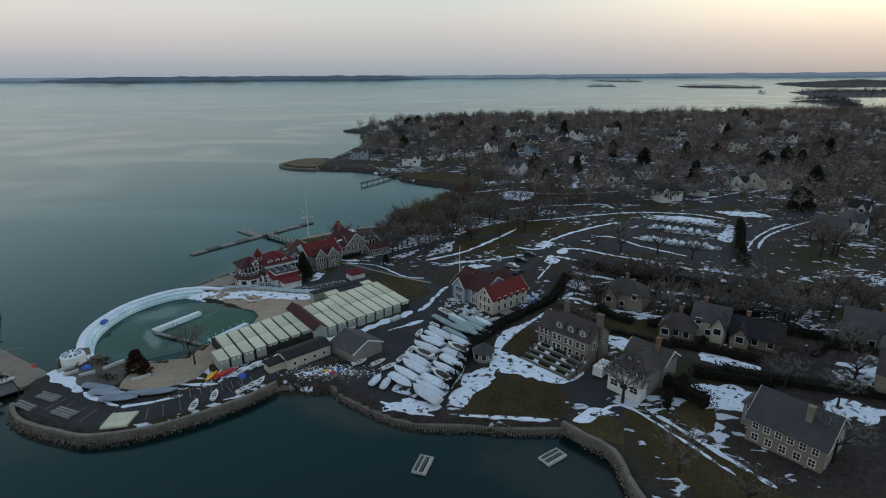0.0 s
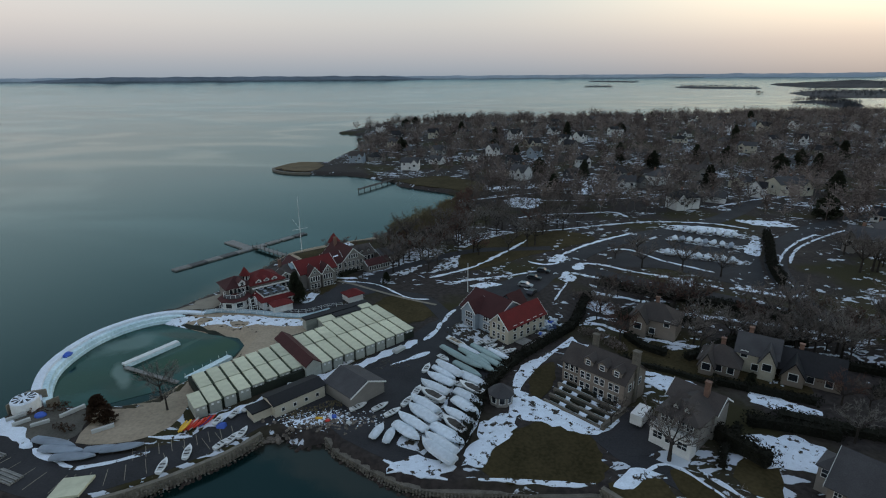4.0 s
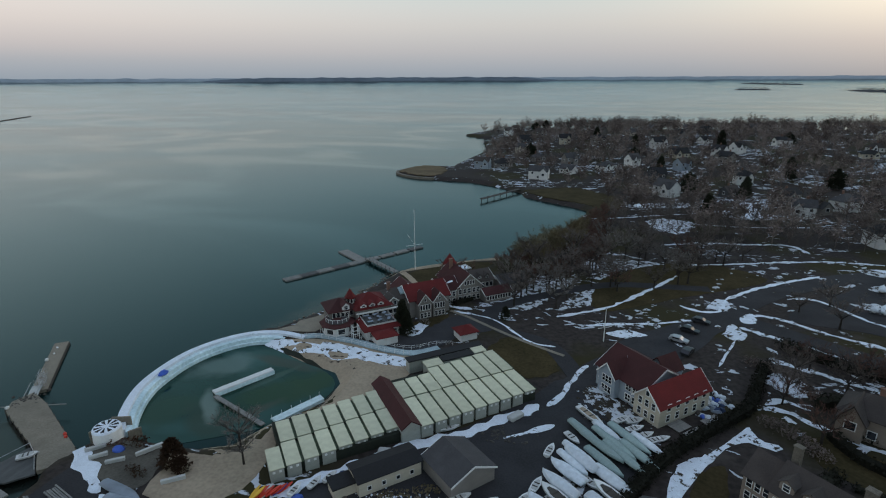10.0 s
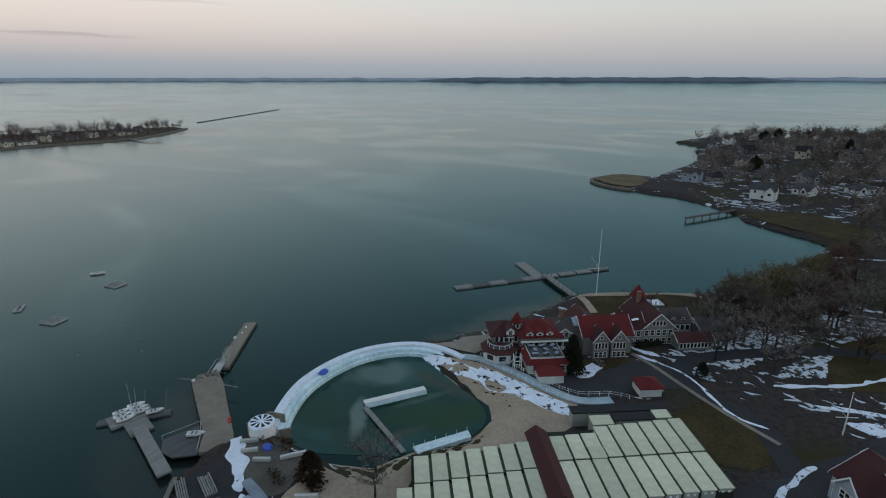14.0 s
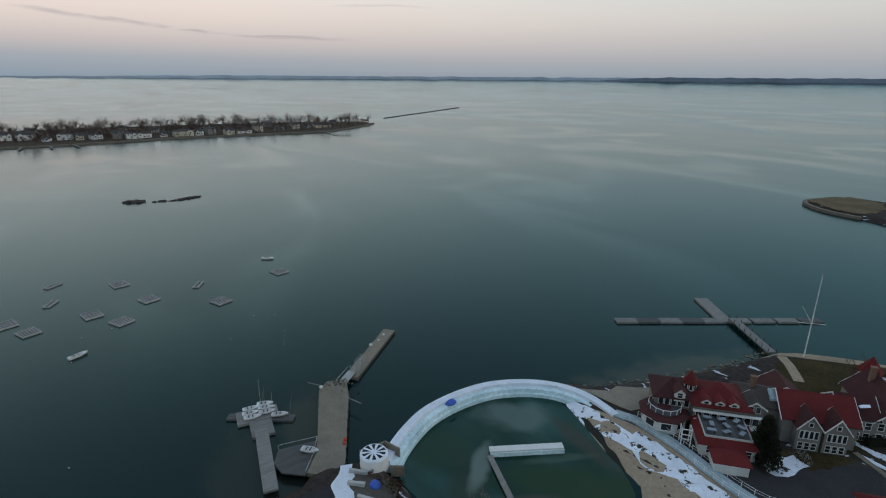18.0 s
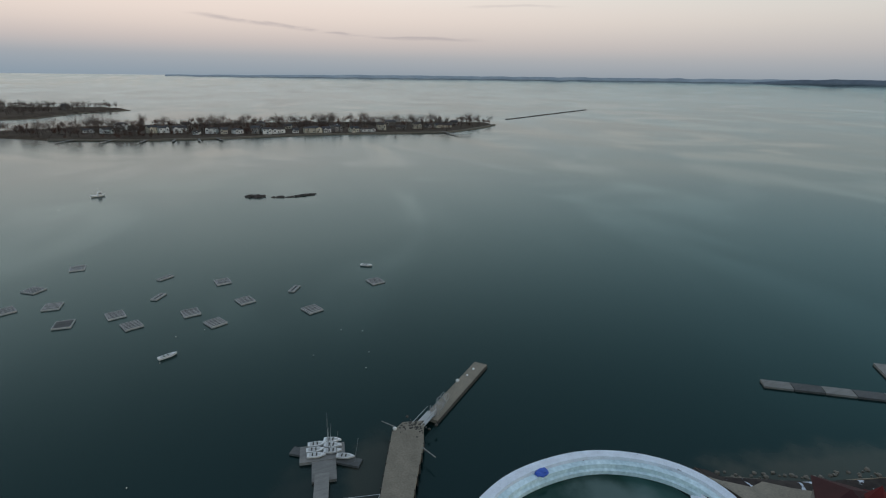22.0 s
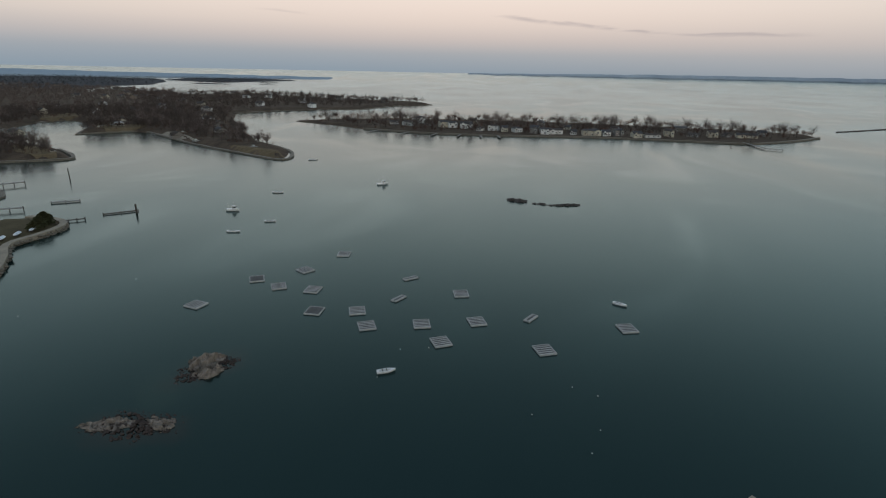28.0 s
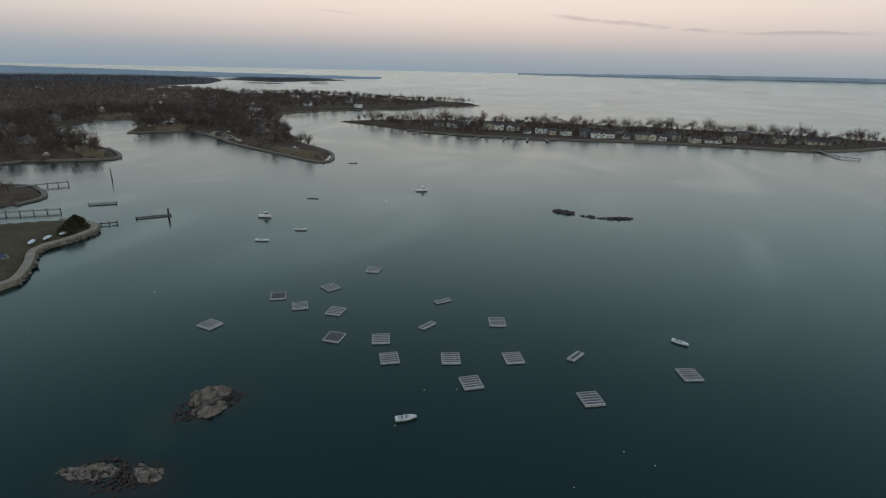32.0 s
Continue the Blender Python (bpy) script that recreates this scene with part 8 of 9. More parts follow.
def work_boat(x, y, rot, L, label):
    t = thing("work_boat", label, "boat", Matrix.Translation((x, y, -0.25)) @ Matrix.Rotation(radians(rot), 4, "Z"), "moored boats")
    part("hull", hull_mesh("hull", L, L * 0.34, 1.2, "gelcoat"), None, t)
    bm = bmesh.new()
    loop_prism(bm, [(a, b, 1.2) for a, b in ((-0.2, -1), (1.8, -0.8), (1.8, 0.8), (-0.2, 1))], [(a, b, 2.9) for a, b in ((-0.1, -0.9), (1.3, -0.7), (1.3, 0.7), (-0.1, 0.9))])
    part("cabin", bm, M["white"], t)
    bm = bmesh.new()
    box(bm, 0.2, 1.62, -0.93, 0.93, 1.9, 2.5)
    part("cabin_window", bm, M["pane"], t)
    bm = bmesh.new()
    tube(bm, (0.4, 0, 2.8), (0.4, 0, 5.2), 0.05, 0.03), tube(bm, (-2, 0.6, 1.2), (-2.6, 0.6, 4.2), 0.04, 0.02)
    part("mast", bm, M["steel"], t)
    return t


work_boat(-305.9, -22.5, 95, 6.2, "white cabin boat at a mooring")
work_boat(-380.0, 38.7, 110, 7.0, "dark-hulled work boat with gear at a mooring")
buoy = bmesh.new()
bmesh.ops.create_uvsphere(buoy, u_segments=10, v_segments=6, radius=0.14)
buoy_me = done(buoy, "buoy", M["offwhite"], True)
for x, y in ((-163.2, 74.0), (-176.5, 77.5), (-152, 108), (-163, 118), (-160, 123), (-148, 121), (-141, 118), (-215, -15), (-185, -30), (-350, 25), (-178, 84.5), (-120, 70)):
    tagged(new("mooring_buoy", buoy_me), "small white mooring buoy on the water", "buoy", "mooring buoys").matrix_basis = Matrix.Translation((x, y, 0.1))


def ledge_rocks(name, cx, cy, rx, ry, rot, h, n, seed, label, size=(0.5, 1.5), material="rock", dip=22, strike=60):
    """An outcrop of split ledges: tilted angular slabs that share one bedding, heaped on a low base."""
    q = random.Random(seed)
    c, s = math.cos(radians(rot)), math.sin(radians(rot))
    v, f = [], []
    for k in range(n):
        a, d = q.uniform(0, 6.283), math.sqrt(q.random())
        lump = 1 + 0.45 * noise.noise((math.cos(a) * 1.5, math.sin(a) * 1.5, seed))
        u, w = rx * d * lump * math.cos(a), ry * d * lump * math.sin(a)
        x, y = cx + c * u - s * w, cy + s * u + c * w
        z = h * (1 - d ** 2.4) * (0.75 + 0.5 * noise.noise((x * 0.35, y * 0.35, seed))) - 0.35
        g = q.uniform(*size)
        m = Matrix.Rotation(radians(strike + q.uniform(-18, 18)), 3, "Z") @ Matrix.Rotation(radians(dip + q.uniform(-14, 14)), 3, "X") @ Matrix.Rotation(radians(q.uniform(-12, 12)), 3, "Y")
        o = len(v)
        for k3 in range(8):
            p = Vector(((1 if k3 & 1 else -1) * q.uniform(0.45, 1.0), (1 if k3 & 2 else -1) * q.uniform(0.35, 0.75), (1 if k3 & 4 else -1) * q.uniform(0.25, 0.55)))
            p = m @ (p * g)
            v.append((x + p.x, y + p.y, z + p.z))
        f += [tuple(i + o for i in t) for t in ((0, 2, 3, 1), (4, 5, 7, 6), (0, 1, 5, 4), (2, 6, 7, 3), (0, 4, 6, 2), (1, 3, 7, 5))]
    return tagged(new(name, mesh_from(name, v, f, M[material])), label, "rocks", kind="stuff")


def outcrop(cx, cy, rx, ry, rot, h, seed, label, step=0.22):
    """A bare rock rising from the water: a lump split by joints into tilted blocks."""
    c, s = math.cos(radians(rot)), math.sin(radians(rot))
    nu, nw = int(2.5 * rx / step), int(2.5 * ry / step)
    v, f, idx = [], [], {}
    for i in range(nu + 1):
        for j in range(nw + 1):
            u, w = -1.25 * rx + i * step, -1.25 * ry + j * step
            d = math.hypot(u / rx, w / ry) * (1 + 0.45 * noise.noise((u * 0.35, w * 0.35, seed)) + 0.16 * noise.noise((u * 1.3, w * 1.3, seed)))
            if d > 1.2:
                continue
            dist, cell = noise.voronoi(Vector((u * 0.55 + 0.25 * w, w * 1.0, seed * 3.7)))
            rank = noise.noise(cell[0] * 2.3 + Vector((seed, 0, 0)))
            z = h * max(0.0, 1 - d * d) ** 0.55 * (0.70 + 0.75 * rank + 0.30 * noise.noise((u * 0.8, w * 0.8, seed + 4)))
            z += 0.22 * h * ((u * 0.55 + 0.25 * w - cell[0].x) - (w - cell[0].y)) + 0.10 * noise.noise((u * 3.1, w * 3.1, seed))
            if dist[1] - dist[0] < 0.16:
                z -= 0.28 * min(1.0, h)
            z = z if d < 1 else -0.25 - (d - 1) * 3
            idx[i, j] = len(v)
            v.append((cx + c * u - s * w, cy + s * u + c * w, z))
    for i in range(nu):
        for j in range(nw):
            q = [idx.get(k) for k in ((i, j), (i + 1, j), (i + 1, j + 1), (i, j + 1))]
            if None not in q:
                f.append(q)
    return tagged(new("ledge_rock", mesh_from("ledge_rock", v, f, M["rock"])), label, "rock", kind="structure")


outcrop(-165.8, 33.0, 4.2, 3.0, 150, 2.3, 3, "angular tan ledge rock standing out of the water")
outcrop(-161.6, 35.8, 3.2, 2.2, 130, 1.9, 5, "split tan ledge rock standing out of the water")
outcrop(-141.6, 25.2, 5.6, 1.9, 98, 1.0, 7, "long low tan ledge awash in the water")
outcrop(-142.6, 35.0, 3.4, 1.9, 80, 1.1, 9, "low tan ledge awash in the water")
for args in ((-346.5, 118.5, 6.6, 2.2, 60, 1.9, 46, 6, "dark rock ledge far out in the harbour"), (-339.8, 143.0, 9.0, 1.7, 98, 1.1, 44, 7, "dark rock ledge far out in the harbour"), (-341.0, 130.0, 4.5, 1.2, 80, 0.6, 12, 8, "low dark rocks far out in the harbour")):
    ledge_rocks("ledge_rocks", *args, material="farledge", size=(0.4, 1.5))
for k, (x, y, rx, ry, rot) in enumerate(((-163.9, 34.1, 8.8, 4.6, 145), (-142.0, 29.5, 10.0, 4.4, 92))):
    ledge_rocks("weed_rocks", x, y, rx * 1.05, ry * 1.15, rot, 0.62, 460, 20 + k, "dark weedy rocks round the ledge", (0.15, 0.55), "weed")
boulders("breakwater", [(-809 + (-193) * t + r.uniform(-2, 2), 571 + 324 * t + r.uniform(-2, 2)) for t in np.linspace(0, 1, 260)], (1.2, 2.2), M["weed"], "long low rubble breakwater off the island", 30, lambda x, y: 0.1)


# ---------------------------------------------------------------- cars and vans
def car(x, y, rot, paint, label, L=4.6, W=1.85, H=1.5, van=False):
    t = thing("van" if van else "car", label, "van" if van else "car", Matrix.Translation((x, y, gz(x, y) + 0.1)) @ Matrix.Rotation(radians(rot), 4, "Z"), "parked cars")
    bm = bmesh.new()
    prof = [(-L / 2, 0.35), (L / 2, 0.35), (L / 2, 0.78), (L * 0.22, 0.95), (L * 0.08, H), (-L * 0.33, H), (-L * 0.46, 0.98), (-L / 2, 0.9)] if not van else [(-L / 2, 0.4), (L / 2, 0.4), (L / 2, 1.2), (L * 0.40, 1.5), (L * 0.30, H), (-L / 2, H)]
    loop_prism(bm, [(a, -W / 2, b) for a, b in prof], [(a, W / 2, b) for a, b in prof])
    bmesh.ops.bevel(bm, geom=bm.edges[:], offset=0.07, segments=2, affect="EDGES")
    part("body", bm, M[paint], t)
    bm = bmesh.new()
    if not van:
        box(bm, -L * 0.30, L * 0.05, -W / 2 - 0.01, W / 2 + 0.01, 1.02, H - 0.14)
    else:
        box(bm, L * 0.2, L * 0.32, -W / 2 - 0.01, W / 2 + 0.01, 1.5, H - 0.4)
    part("side_window", bm, M["pane"], t)
    for sx in (-0.32, 0.32):
        for sy in (-1, 1):
            bm = bmesh.new()
            tube(bm, (L * sx, sy * (W / 2 - 0.2), 0.32), (L * sx, sy * (W / 2 + 0.01), 0.32), 0.33, 0.33, 14)
            part("wheel", bm, M["rubber"], t)
    return t


car(5.2, 148.6, 62, "silvercar", "silver car parked by the snow bank")
car(23.8, 173.9, -25, "silvercar", "silver car in the lot behind the boathouse")
car(27.6, 180.2, -25, "darkcar", "dark car in the lot behind the boathouse")
car(31.7, 186.8, -25, "darkcar", "dark car in the lot behind the boathouse")
car(35.2, 105.2, 48, "white", "white box van parked between two houses", 5.6, 2.3, 2.6, True)
car(24.8, 168.0, 60, "darkcar", "dark car parked at the lot's edge")


def flagpole(x, y, h, label, yard=0.0, rot=0.0):
    t = thing("flagpole", label, "flagpole", Matrix.Translation((x, y, gz(x, y))) @ Matrix.Rotation(radians(rot), 4, "Z"))
    bm = bmesh.new()
    tube(bm, (0, 0, -0.3), (0, 0, h), 0.16, 0.06, 8)
    part("pole", bm, M["white"], t)
    if yard:
        bm = bmesh.new()
        tube(bm, (-yard, 0, h * 0.42), (yard, 0, h * 0.42), 0.07, 0.07, 6)
        part("yardarm", bm, M["white"], t)
        bm = bmesh.new()
        tube(bm, (0, 0, h * 0.42), (-yard * 0.9, 0, h * 0.62), 0.05, 0.04, 6)
        part("gaff", bm, M["white"], t)
    bm = bmesh.new()
    bmesh.ops.create_uvsphere(bm, u_segments=8, v_segments=6, radius=0.18, matrix=Matrix.Translation((0, 0, h)))
    part("finial", bm, M["steel"], t)


flagpole(-55.3, 213.0, 21.0, "tall slender white flagpole with a yardarm above the club beach", 3.0, 38)
flagpole(5.6, 171.0, 9.0, "white flagpole with a yardarm behind the boathouse", 2.0, 30)

# ---------------------------------------------------------------- promenade ramp, quay and corner garden
def railing(name, line, z, label, h=1.0, gap=1.8, material="white"):
    t = thing(name, label, "railing")
    pts = spline(line, gap)
    for p in pts:
        bm = bmesh.new()
        tube(bm, (p[0], p[1], z - 0.05), (p[0], p[1], z + h), 0.05, 0.05, 5)
        part("post", bm, M[material], t)
    for zz in (0.5, 0.97):
        for p, q in zip(pts, pts[1:]):
            bm = bmesh.new()
            tube(bm, (p[0], p[1], z + zz), (q[0], q[1], z + zz), 0.035, 0.035, 4)
            part("rail", bm, M[material], t)
    return t


RAMP = [(-69.5, 157.0), (-66.0, 158.2), (-56.0, 157.2), (-46.5, 154.8), (-39.5, 154.4), (-34.0, 158.2)]
strip("promenade_ramp", RAMP, 2.4, 0.35, M["palewalk"], "pale aqua concrete ramp from the pool to the club", "promenade", step=2)
railing("ramp_railing", [(-69.5, 155.8), (-66, 156.9), (-56, 155.9), (-46.5, 153.5), (-40, 153.0)], 2.4, "white pipe railing along the beach side of the ramp")
railing("ramp_railing", [(-66.0, 159.6), (-56.0, 158.6), (-47.0, 156.2), (-40.4, 155.8), (-35.0, 159.4), (-31, 160.2)], 2.4, "white pipe railing along the club side of the ramp")
overlay("terrace", [(-82.5, 158.5), (-76, 159.3), (-68, 160.5), (-66.5, 164.5), (-70, 171.5), (-73, 174), (-79, 163)], 0.08, M["concrete"], label="bare concrete terrace above the beach", category="terrace", kind="structure")
strip("shore_path", [(-70.5, 181), (-68.4, 187.5), (-62.9, 205.7), (-59.5, 210.5), (-47.7, 219.0), (-37.8, 226.7), (-28, 230)], 2.8, 0.09, M["sand"], "pale gravel path along the shore", "path")
strip("lawn_path", [(-60.5, 210.5), (-56, 206), (-51.5, 199.5)], 2.2, 0.10, M["sand"], "pale gravel path across the grass bank", "path")
strip("garden_path", [(-36, 181), (-30, 177.5), (-23, 172.4), (-14, 166.5), (-4, 161)], 1.0, 0.12, M["concrete"], "narrow pale garden path", "path")

drum = thing("round_kiosk", "white round kiosk with a black fan pattern on its roof", "kiosk", Matrix.Translation((-86.2, 111.6, 1.9)))
bm = bmesh.new()
tube(bm, (0, 0, -0.4), (0, 0, 2.2), 2.5, 2.4, 28)
part("wall", bm, M["white"], drum)
bm = bmesh.new()
tube(bm, (0, 0, 2.2), (0, 0, 2.55), 2.45, 2.2, 28)
part("roof", bm, M["cleansnow"], drum)
for k in range(10):
    a = 2 * math.pi * k / 10
    bm = bmesh.new()
    pts = [(0.5 * math.cos(a), 0.5 * math.sin(a)), (2.1 * math.cos(a - 0.06), 2.1 * math.sin(a - 0.06)), (2.0 * math.cos(a + 0.30), 2.0 * math.sin(a + 0.30))]
    loop_prism(bm, [(x, y, 2.53) for x, y in pts], [(x, y, 2.57) for x, y in pts])
    part("fan_blade", bm, M["blackroof"], drum, "black fan blade")
encl = thing("kiosk_screen", "grey concrete screen walls behind the round kiosk", "wall", kind="structure")
for a, b, h in (((-89.2, 110.5), (-88.6, 115.2), 3.4), ((-88.6, 115.2), (-85.2, 116.2), 3.6), ((-83.4, 113.2), (-82.0, 115.0), 2.6)):
    bm = bmesh.new()
    d = Vector((b[0] - a[0], b[1] - a[1], 0))
    box(bm, 0, d.length, -0.15, 0.15, 0.5, h, Matrix.Translation((a[0], a[1], 0)) @ Matrix.Rotation(math.atan2(d.y, d.x), 4, "Z"))
    part("screen_wall", bm, M["concrete"], encl)
overlay("corner_garden", [(-86, 105.0), (-80, 102.0), (-71.4, 101.6), (-71.2, 107.0), (-73.8, 110.6), (-77, 113.0), (-82, 113.5), (-86, 109)], 0.07, M["mud"], label="bare brown planting bed by the kiosk", category="garden", kind="structure", wobble=0.5, seed=3)
for k, (a, b) in enumerate((((-84.6, 105.6), (-82.5, 107.6)), ((-77.3, 108.2), (-74.6, 111.8)), ((-81.0, 105.4), (-78.4, 107.0)), ((-68.1, 103.2), (-65.1, 105.4)), ((-87.0, 107.2), (-84.6, 109.4)))):
    wall_along("garden_wall", [a, ((a[0] + b[0]) / 2, (a[1] + b[1]) / 2), b], 1.7, 2.7, 0.5, M["offwhite"], "low pale garden wall", "wall", seed=40 + k)
hedge([(-80.8, 110.6), (-79.2, 111.2), (-78.0, 110.8)], 2.4, 1.8, 21, "brown winter shrub by the kiosk", "brownleaf", 24, "shrub")
hedge([(-75.5, 105.0), (-72.8, 104.2)], 1.8, 1.1, 22, "low brown shrubs in the bed", "brownleaf", 22, "shrub")
hedge([(-84, 109.8), (-82.6, 110.4)], 1.2, 1.2, 23, "bare shrub by the kiosk", "redtwig", 22, "shrub")
hedge([(-31.5, 107.6), (-27, 109.6), (-24, 111.0)], 2.0, 1.6, 24, "straggling bare shrubs beside the white shed", "straw", 16, "shrub")
hedge([(-38.6, 110.6), (-37.2, 111.4)], 2.2, 1.7, 27, "snow-laden bare shrub by the lean-to", "paletwig", 26, "shrub")
hedge([(-41.6, 171.4), (-40.4, 170.2)], 2.6, 1.8, 25, "frosted grey shrub before the clubhouse", "paletwig", 20, "shrub")
hedge([(-35.5, 185.2), (-31, 191.2)], 2.4, 1.8, 26, "dark clipped shrubs below the gable", "hedge", 26, "shrub")
tp = thing("tarpaulin", "blue tarpaulin over a round table", "tarpaulin", Matrix.Translation((-81.6, 109.0, gz(-81.6, 109.0))))
bm = bmesh.new()
bmesh.ops.create_uvsphere(bm, u_segments=14, v_segments=8, radius=1.15, matrix=Matrix.Diagonal((1, 0.8, 0.75, 1)))
part("cloth", bm, M["blue"], tp, smooth=True)
tp = thing("tarpaulin", "crumpled blue tarpaulin on the pool promenade", "tarpaulin", Matrix.Translation((-92.4, 133.6, 1.95)))
bm = bmesh.new()
bmesh.ops.create_icosphere(bm, subdivisions=3, radius=1.0)
for v in bm.verts:
    v.co = Vector((v.co.x * 0.9, v.co.y * 1.2, max(v.co.z, -0.1) * 0.7)) * (1 + 0.35 * noise.noise(v.co * 2.5))
part("cloth", bm, M["blue"], tp)

# sailing dock with dinghies
for k, (x, y, a) in enumerate(((-116.9, 101.0, 78), (-116.9, 103.9, 66), (-115.4, 100.4, 77), (-115.4, 103.6, 66), (-113.9, 103.2, 70), (-111.5, 104.9, 61), (-113.9, 100.2, 74))):
    boat(x, y, a, "open", 3.3, 1.3, 0.55, "white sailing dinghy stored on the float", z=0.62, group="dinghies on the float")
for k, (x, y, dx, dy) in enumerate(((-117, 103, -1.2, 0.4), (-115, 103, 0.2, 0.3), (-114, 102.4, 0.5, 0.2), (-112.4, 103.4, 0.3, 0.5), (-109.6, 106, 0.8, 0.6))):
    t = thing("mast", "thin bare mast of a dinghy", "mast")
    bm = bmesh.new()
    tube(bm, (x, y, 0.9), (x + dx, y + dy, 6.2), 0.05, 0.03, 5)
    part("spar", bm, M["steel"], t)
# small landing between bridge and pier
ld = thing("landing", "timber landing with rails between bridge and pier", "dock")
bm = bmesh.new()
foot = [(-100.8, 100.3), (-98.9, 107.0), (-95.4, 104.8), (-91.6, 101.4), (-94.7, 98.4), (-97.7, 98.2)]
loop_prism(bm, [(x, y, 1.0) for x, y in foot], [(x, y, 1.3) for x, y in foot])
part("deck", bm, M["darkdeck"], ld)
bm = bmesh.new()
for a, b in zip(foot[:3], foot[1:4]):
    tube(bm, (*a, 2.2), (*b, 2.2), 0.05, 0.05, 4), tube(bm, (*a, 1.0), (*a, 2.2), 0.06, 0.06, 4)
part("rail", bm, M["steel"], ld)
boat(-96.7, 104.6, 40, "open", 3.4, 1.5, 0.6, "white tender stored on the landing", z=1.3, group="dinghies")
for k, (a, b) in enumerate((((-114.3, 115.5, 2.0), (-117.0, 113.6, 2.2)), ((-106.8, 117.8, 2.0), (-103.3, 118.8, 2.1)))):
    t = thing("boom", "grey timber boom jutting from the pier", "boom")
    bm = bmesh.new()
    tube(bm, a, b, 0.12, 0.1, 6)
    part("spar", bm, M["deck"], t)
for k, (x, y, z, s) in enumerate(((-125.7, 134.5, 0.75, 0.45), (-128.8, 140.2, 0.75, 0.3), (-127.0, 137.6, 0.75, 0.25), (-114.0, 115.2, 1.75, 0.4), (-95.2, 110.8, 1.75, 0.34), (-94.4, 110.2, 1.75, 0.3))):
    t = thing("bag", "white bundle lying on the dock" if k < 4 else "bright red gear bag on the pier", "bag", Matrix.Translation((x, y, z)))
    bm = bmesh.new()
    bmesh.ops.create_icosphere(bm, subdivisions=2, radius=s, matrix=Matrix.Translation((0, 0, s * 0.6)))
    for v in bm.verts:
        v.co *= 1 + 0.25 * noise.noise(v.co * 3 + Vector((k, 0, 0)))
    part("cloth", bm, M["white" if k < 4 else "red"], t)
for k, (x, y) in enumerate(((-116.2, 124.2), (-117.4, 125.8), (-118.6, 127.2), (-119.8, 128.9), (-116.9, 125.0))):
    t = thing("rack", "bent steel hoop rack at the float", "rack", Matrix.Translation((x, y, 0.7)) @ Matrix.Rotation(k * 0.7, 4, "Z"))
    for j in range(3):
        bm = bmesh.new()
        for i in range(10):
            a, b = math.pi * 2 * i / 10, math.pi * 2 * (i + 1) / 10
            tube(bm, (math.cos(a) * 0.9, j * 0.5, 0.9 + math.sin(a) * 0.9), (math.cos(b) * 0.9, j * 0.5, 0.9 + math.sin(b) * 0.9), 0.045, 0.045, 4)
        part("hoop", bm, M["steel"], t)

# the parking lot: painted bays, stored floats, lumber, kayaks
lines = thing("parking_lines", "thin white painted bay lines on the asphalt", "road marking", kind="structure")
south = spline([(-80, 93.0), (-70.5, 88.9), (-65.8, 88.0), (-58, 89.6), (-49.6, 94.0), (-42.4, 100)], 2.6)
for i, p in enumerate(south):
    d = south[min(i + 1, len(south) - 1)] - south[max(i - 1, 0)]
    n = np.array([-d[1], d[0]]) / np.linalg.norm(d)
    bm = bmesh.new()
    q = p + n * 4.2
    m = Matrix.Translation((p[0], p[1], gz(p[0], p[1]) + 0.056)) @ Matrix.Rotation(math.atan2(n[1], n[0]), 4, "Z")
    box(bm, 0, 4.2, -0.05, 0.05, 0, 0.012, m)
    part("line", bm, M["concrete"], lines)
for k in range(9):
    bm = bmesh.new()
    a = Vector((-58 + k * 1.9, 98.6 + k * 0.8, gz(-58 + k * 1.9, 98.6 + k * 0.8) + 0.056))
    box(bm, 0, 3.4, -0.05, 0.05, 0, 0.012, Matrix.Translation(a) @ Matrix.Rotation(radians(-62), 4, "Z"))
    part("line", bm, M["concrete"], lines)
st = thing("stored_float", "pale square float stored on the parking lot", "float", Matrix.Translation((-62.6, 89.0, gz(-62.6, 89.0))) @ Matrix.Rotation(radians(8), 4, "Z"))
bm = bmesh.new()
loop_prism(bm, [(-2.6, -2.4, 0.1), (2.0, -2.2, 0.1), (2.6, 2.3, 0.1), (-2.2, 2.2, 0.1)], [(-2.6, -2.4, 0.55), (2.0, -2.2, 0.55), (2.6, 2.3, 0.55), (-2.2, 2.2, 0.55)])
part("deck", bm, M["tan_roof"], st)
for k, (x, y, a, n) in enumerate(((-75.2, 91.6, -22, 7), (-84.6, 94.4, -25, 5), (-82.0, 97.2, -20, 6))):
    t = thing("lumber_stack", "stack of pale dock lumber on the lot", "lumber", Matrix.Translation((x, y, gz(x, y) + 0.08)) @ Matrix.Rotation(radians(a), 4, "Z"), "lumber stacks")
    for j in range(n):
        bm = bmesh.new()
        box(bm, -2.6 + r.uniform(-0.3, 0.3), 2.6, -1.0 + j * 0.34, -0.76 + j * 0.34, 0, 0.32 + 0.12 * (j % 2))
        part("plank", bm, M["deck"], t)
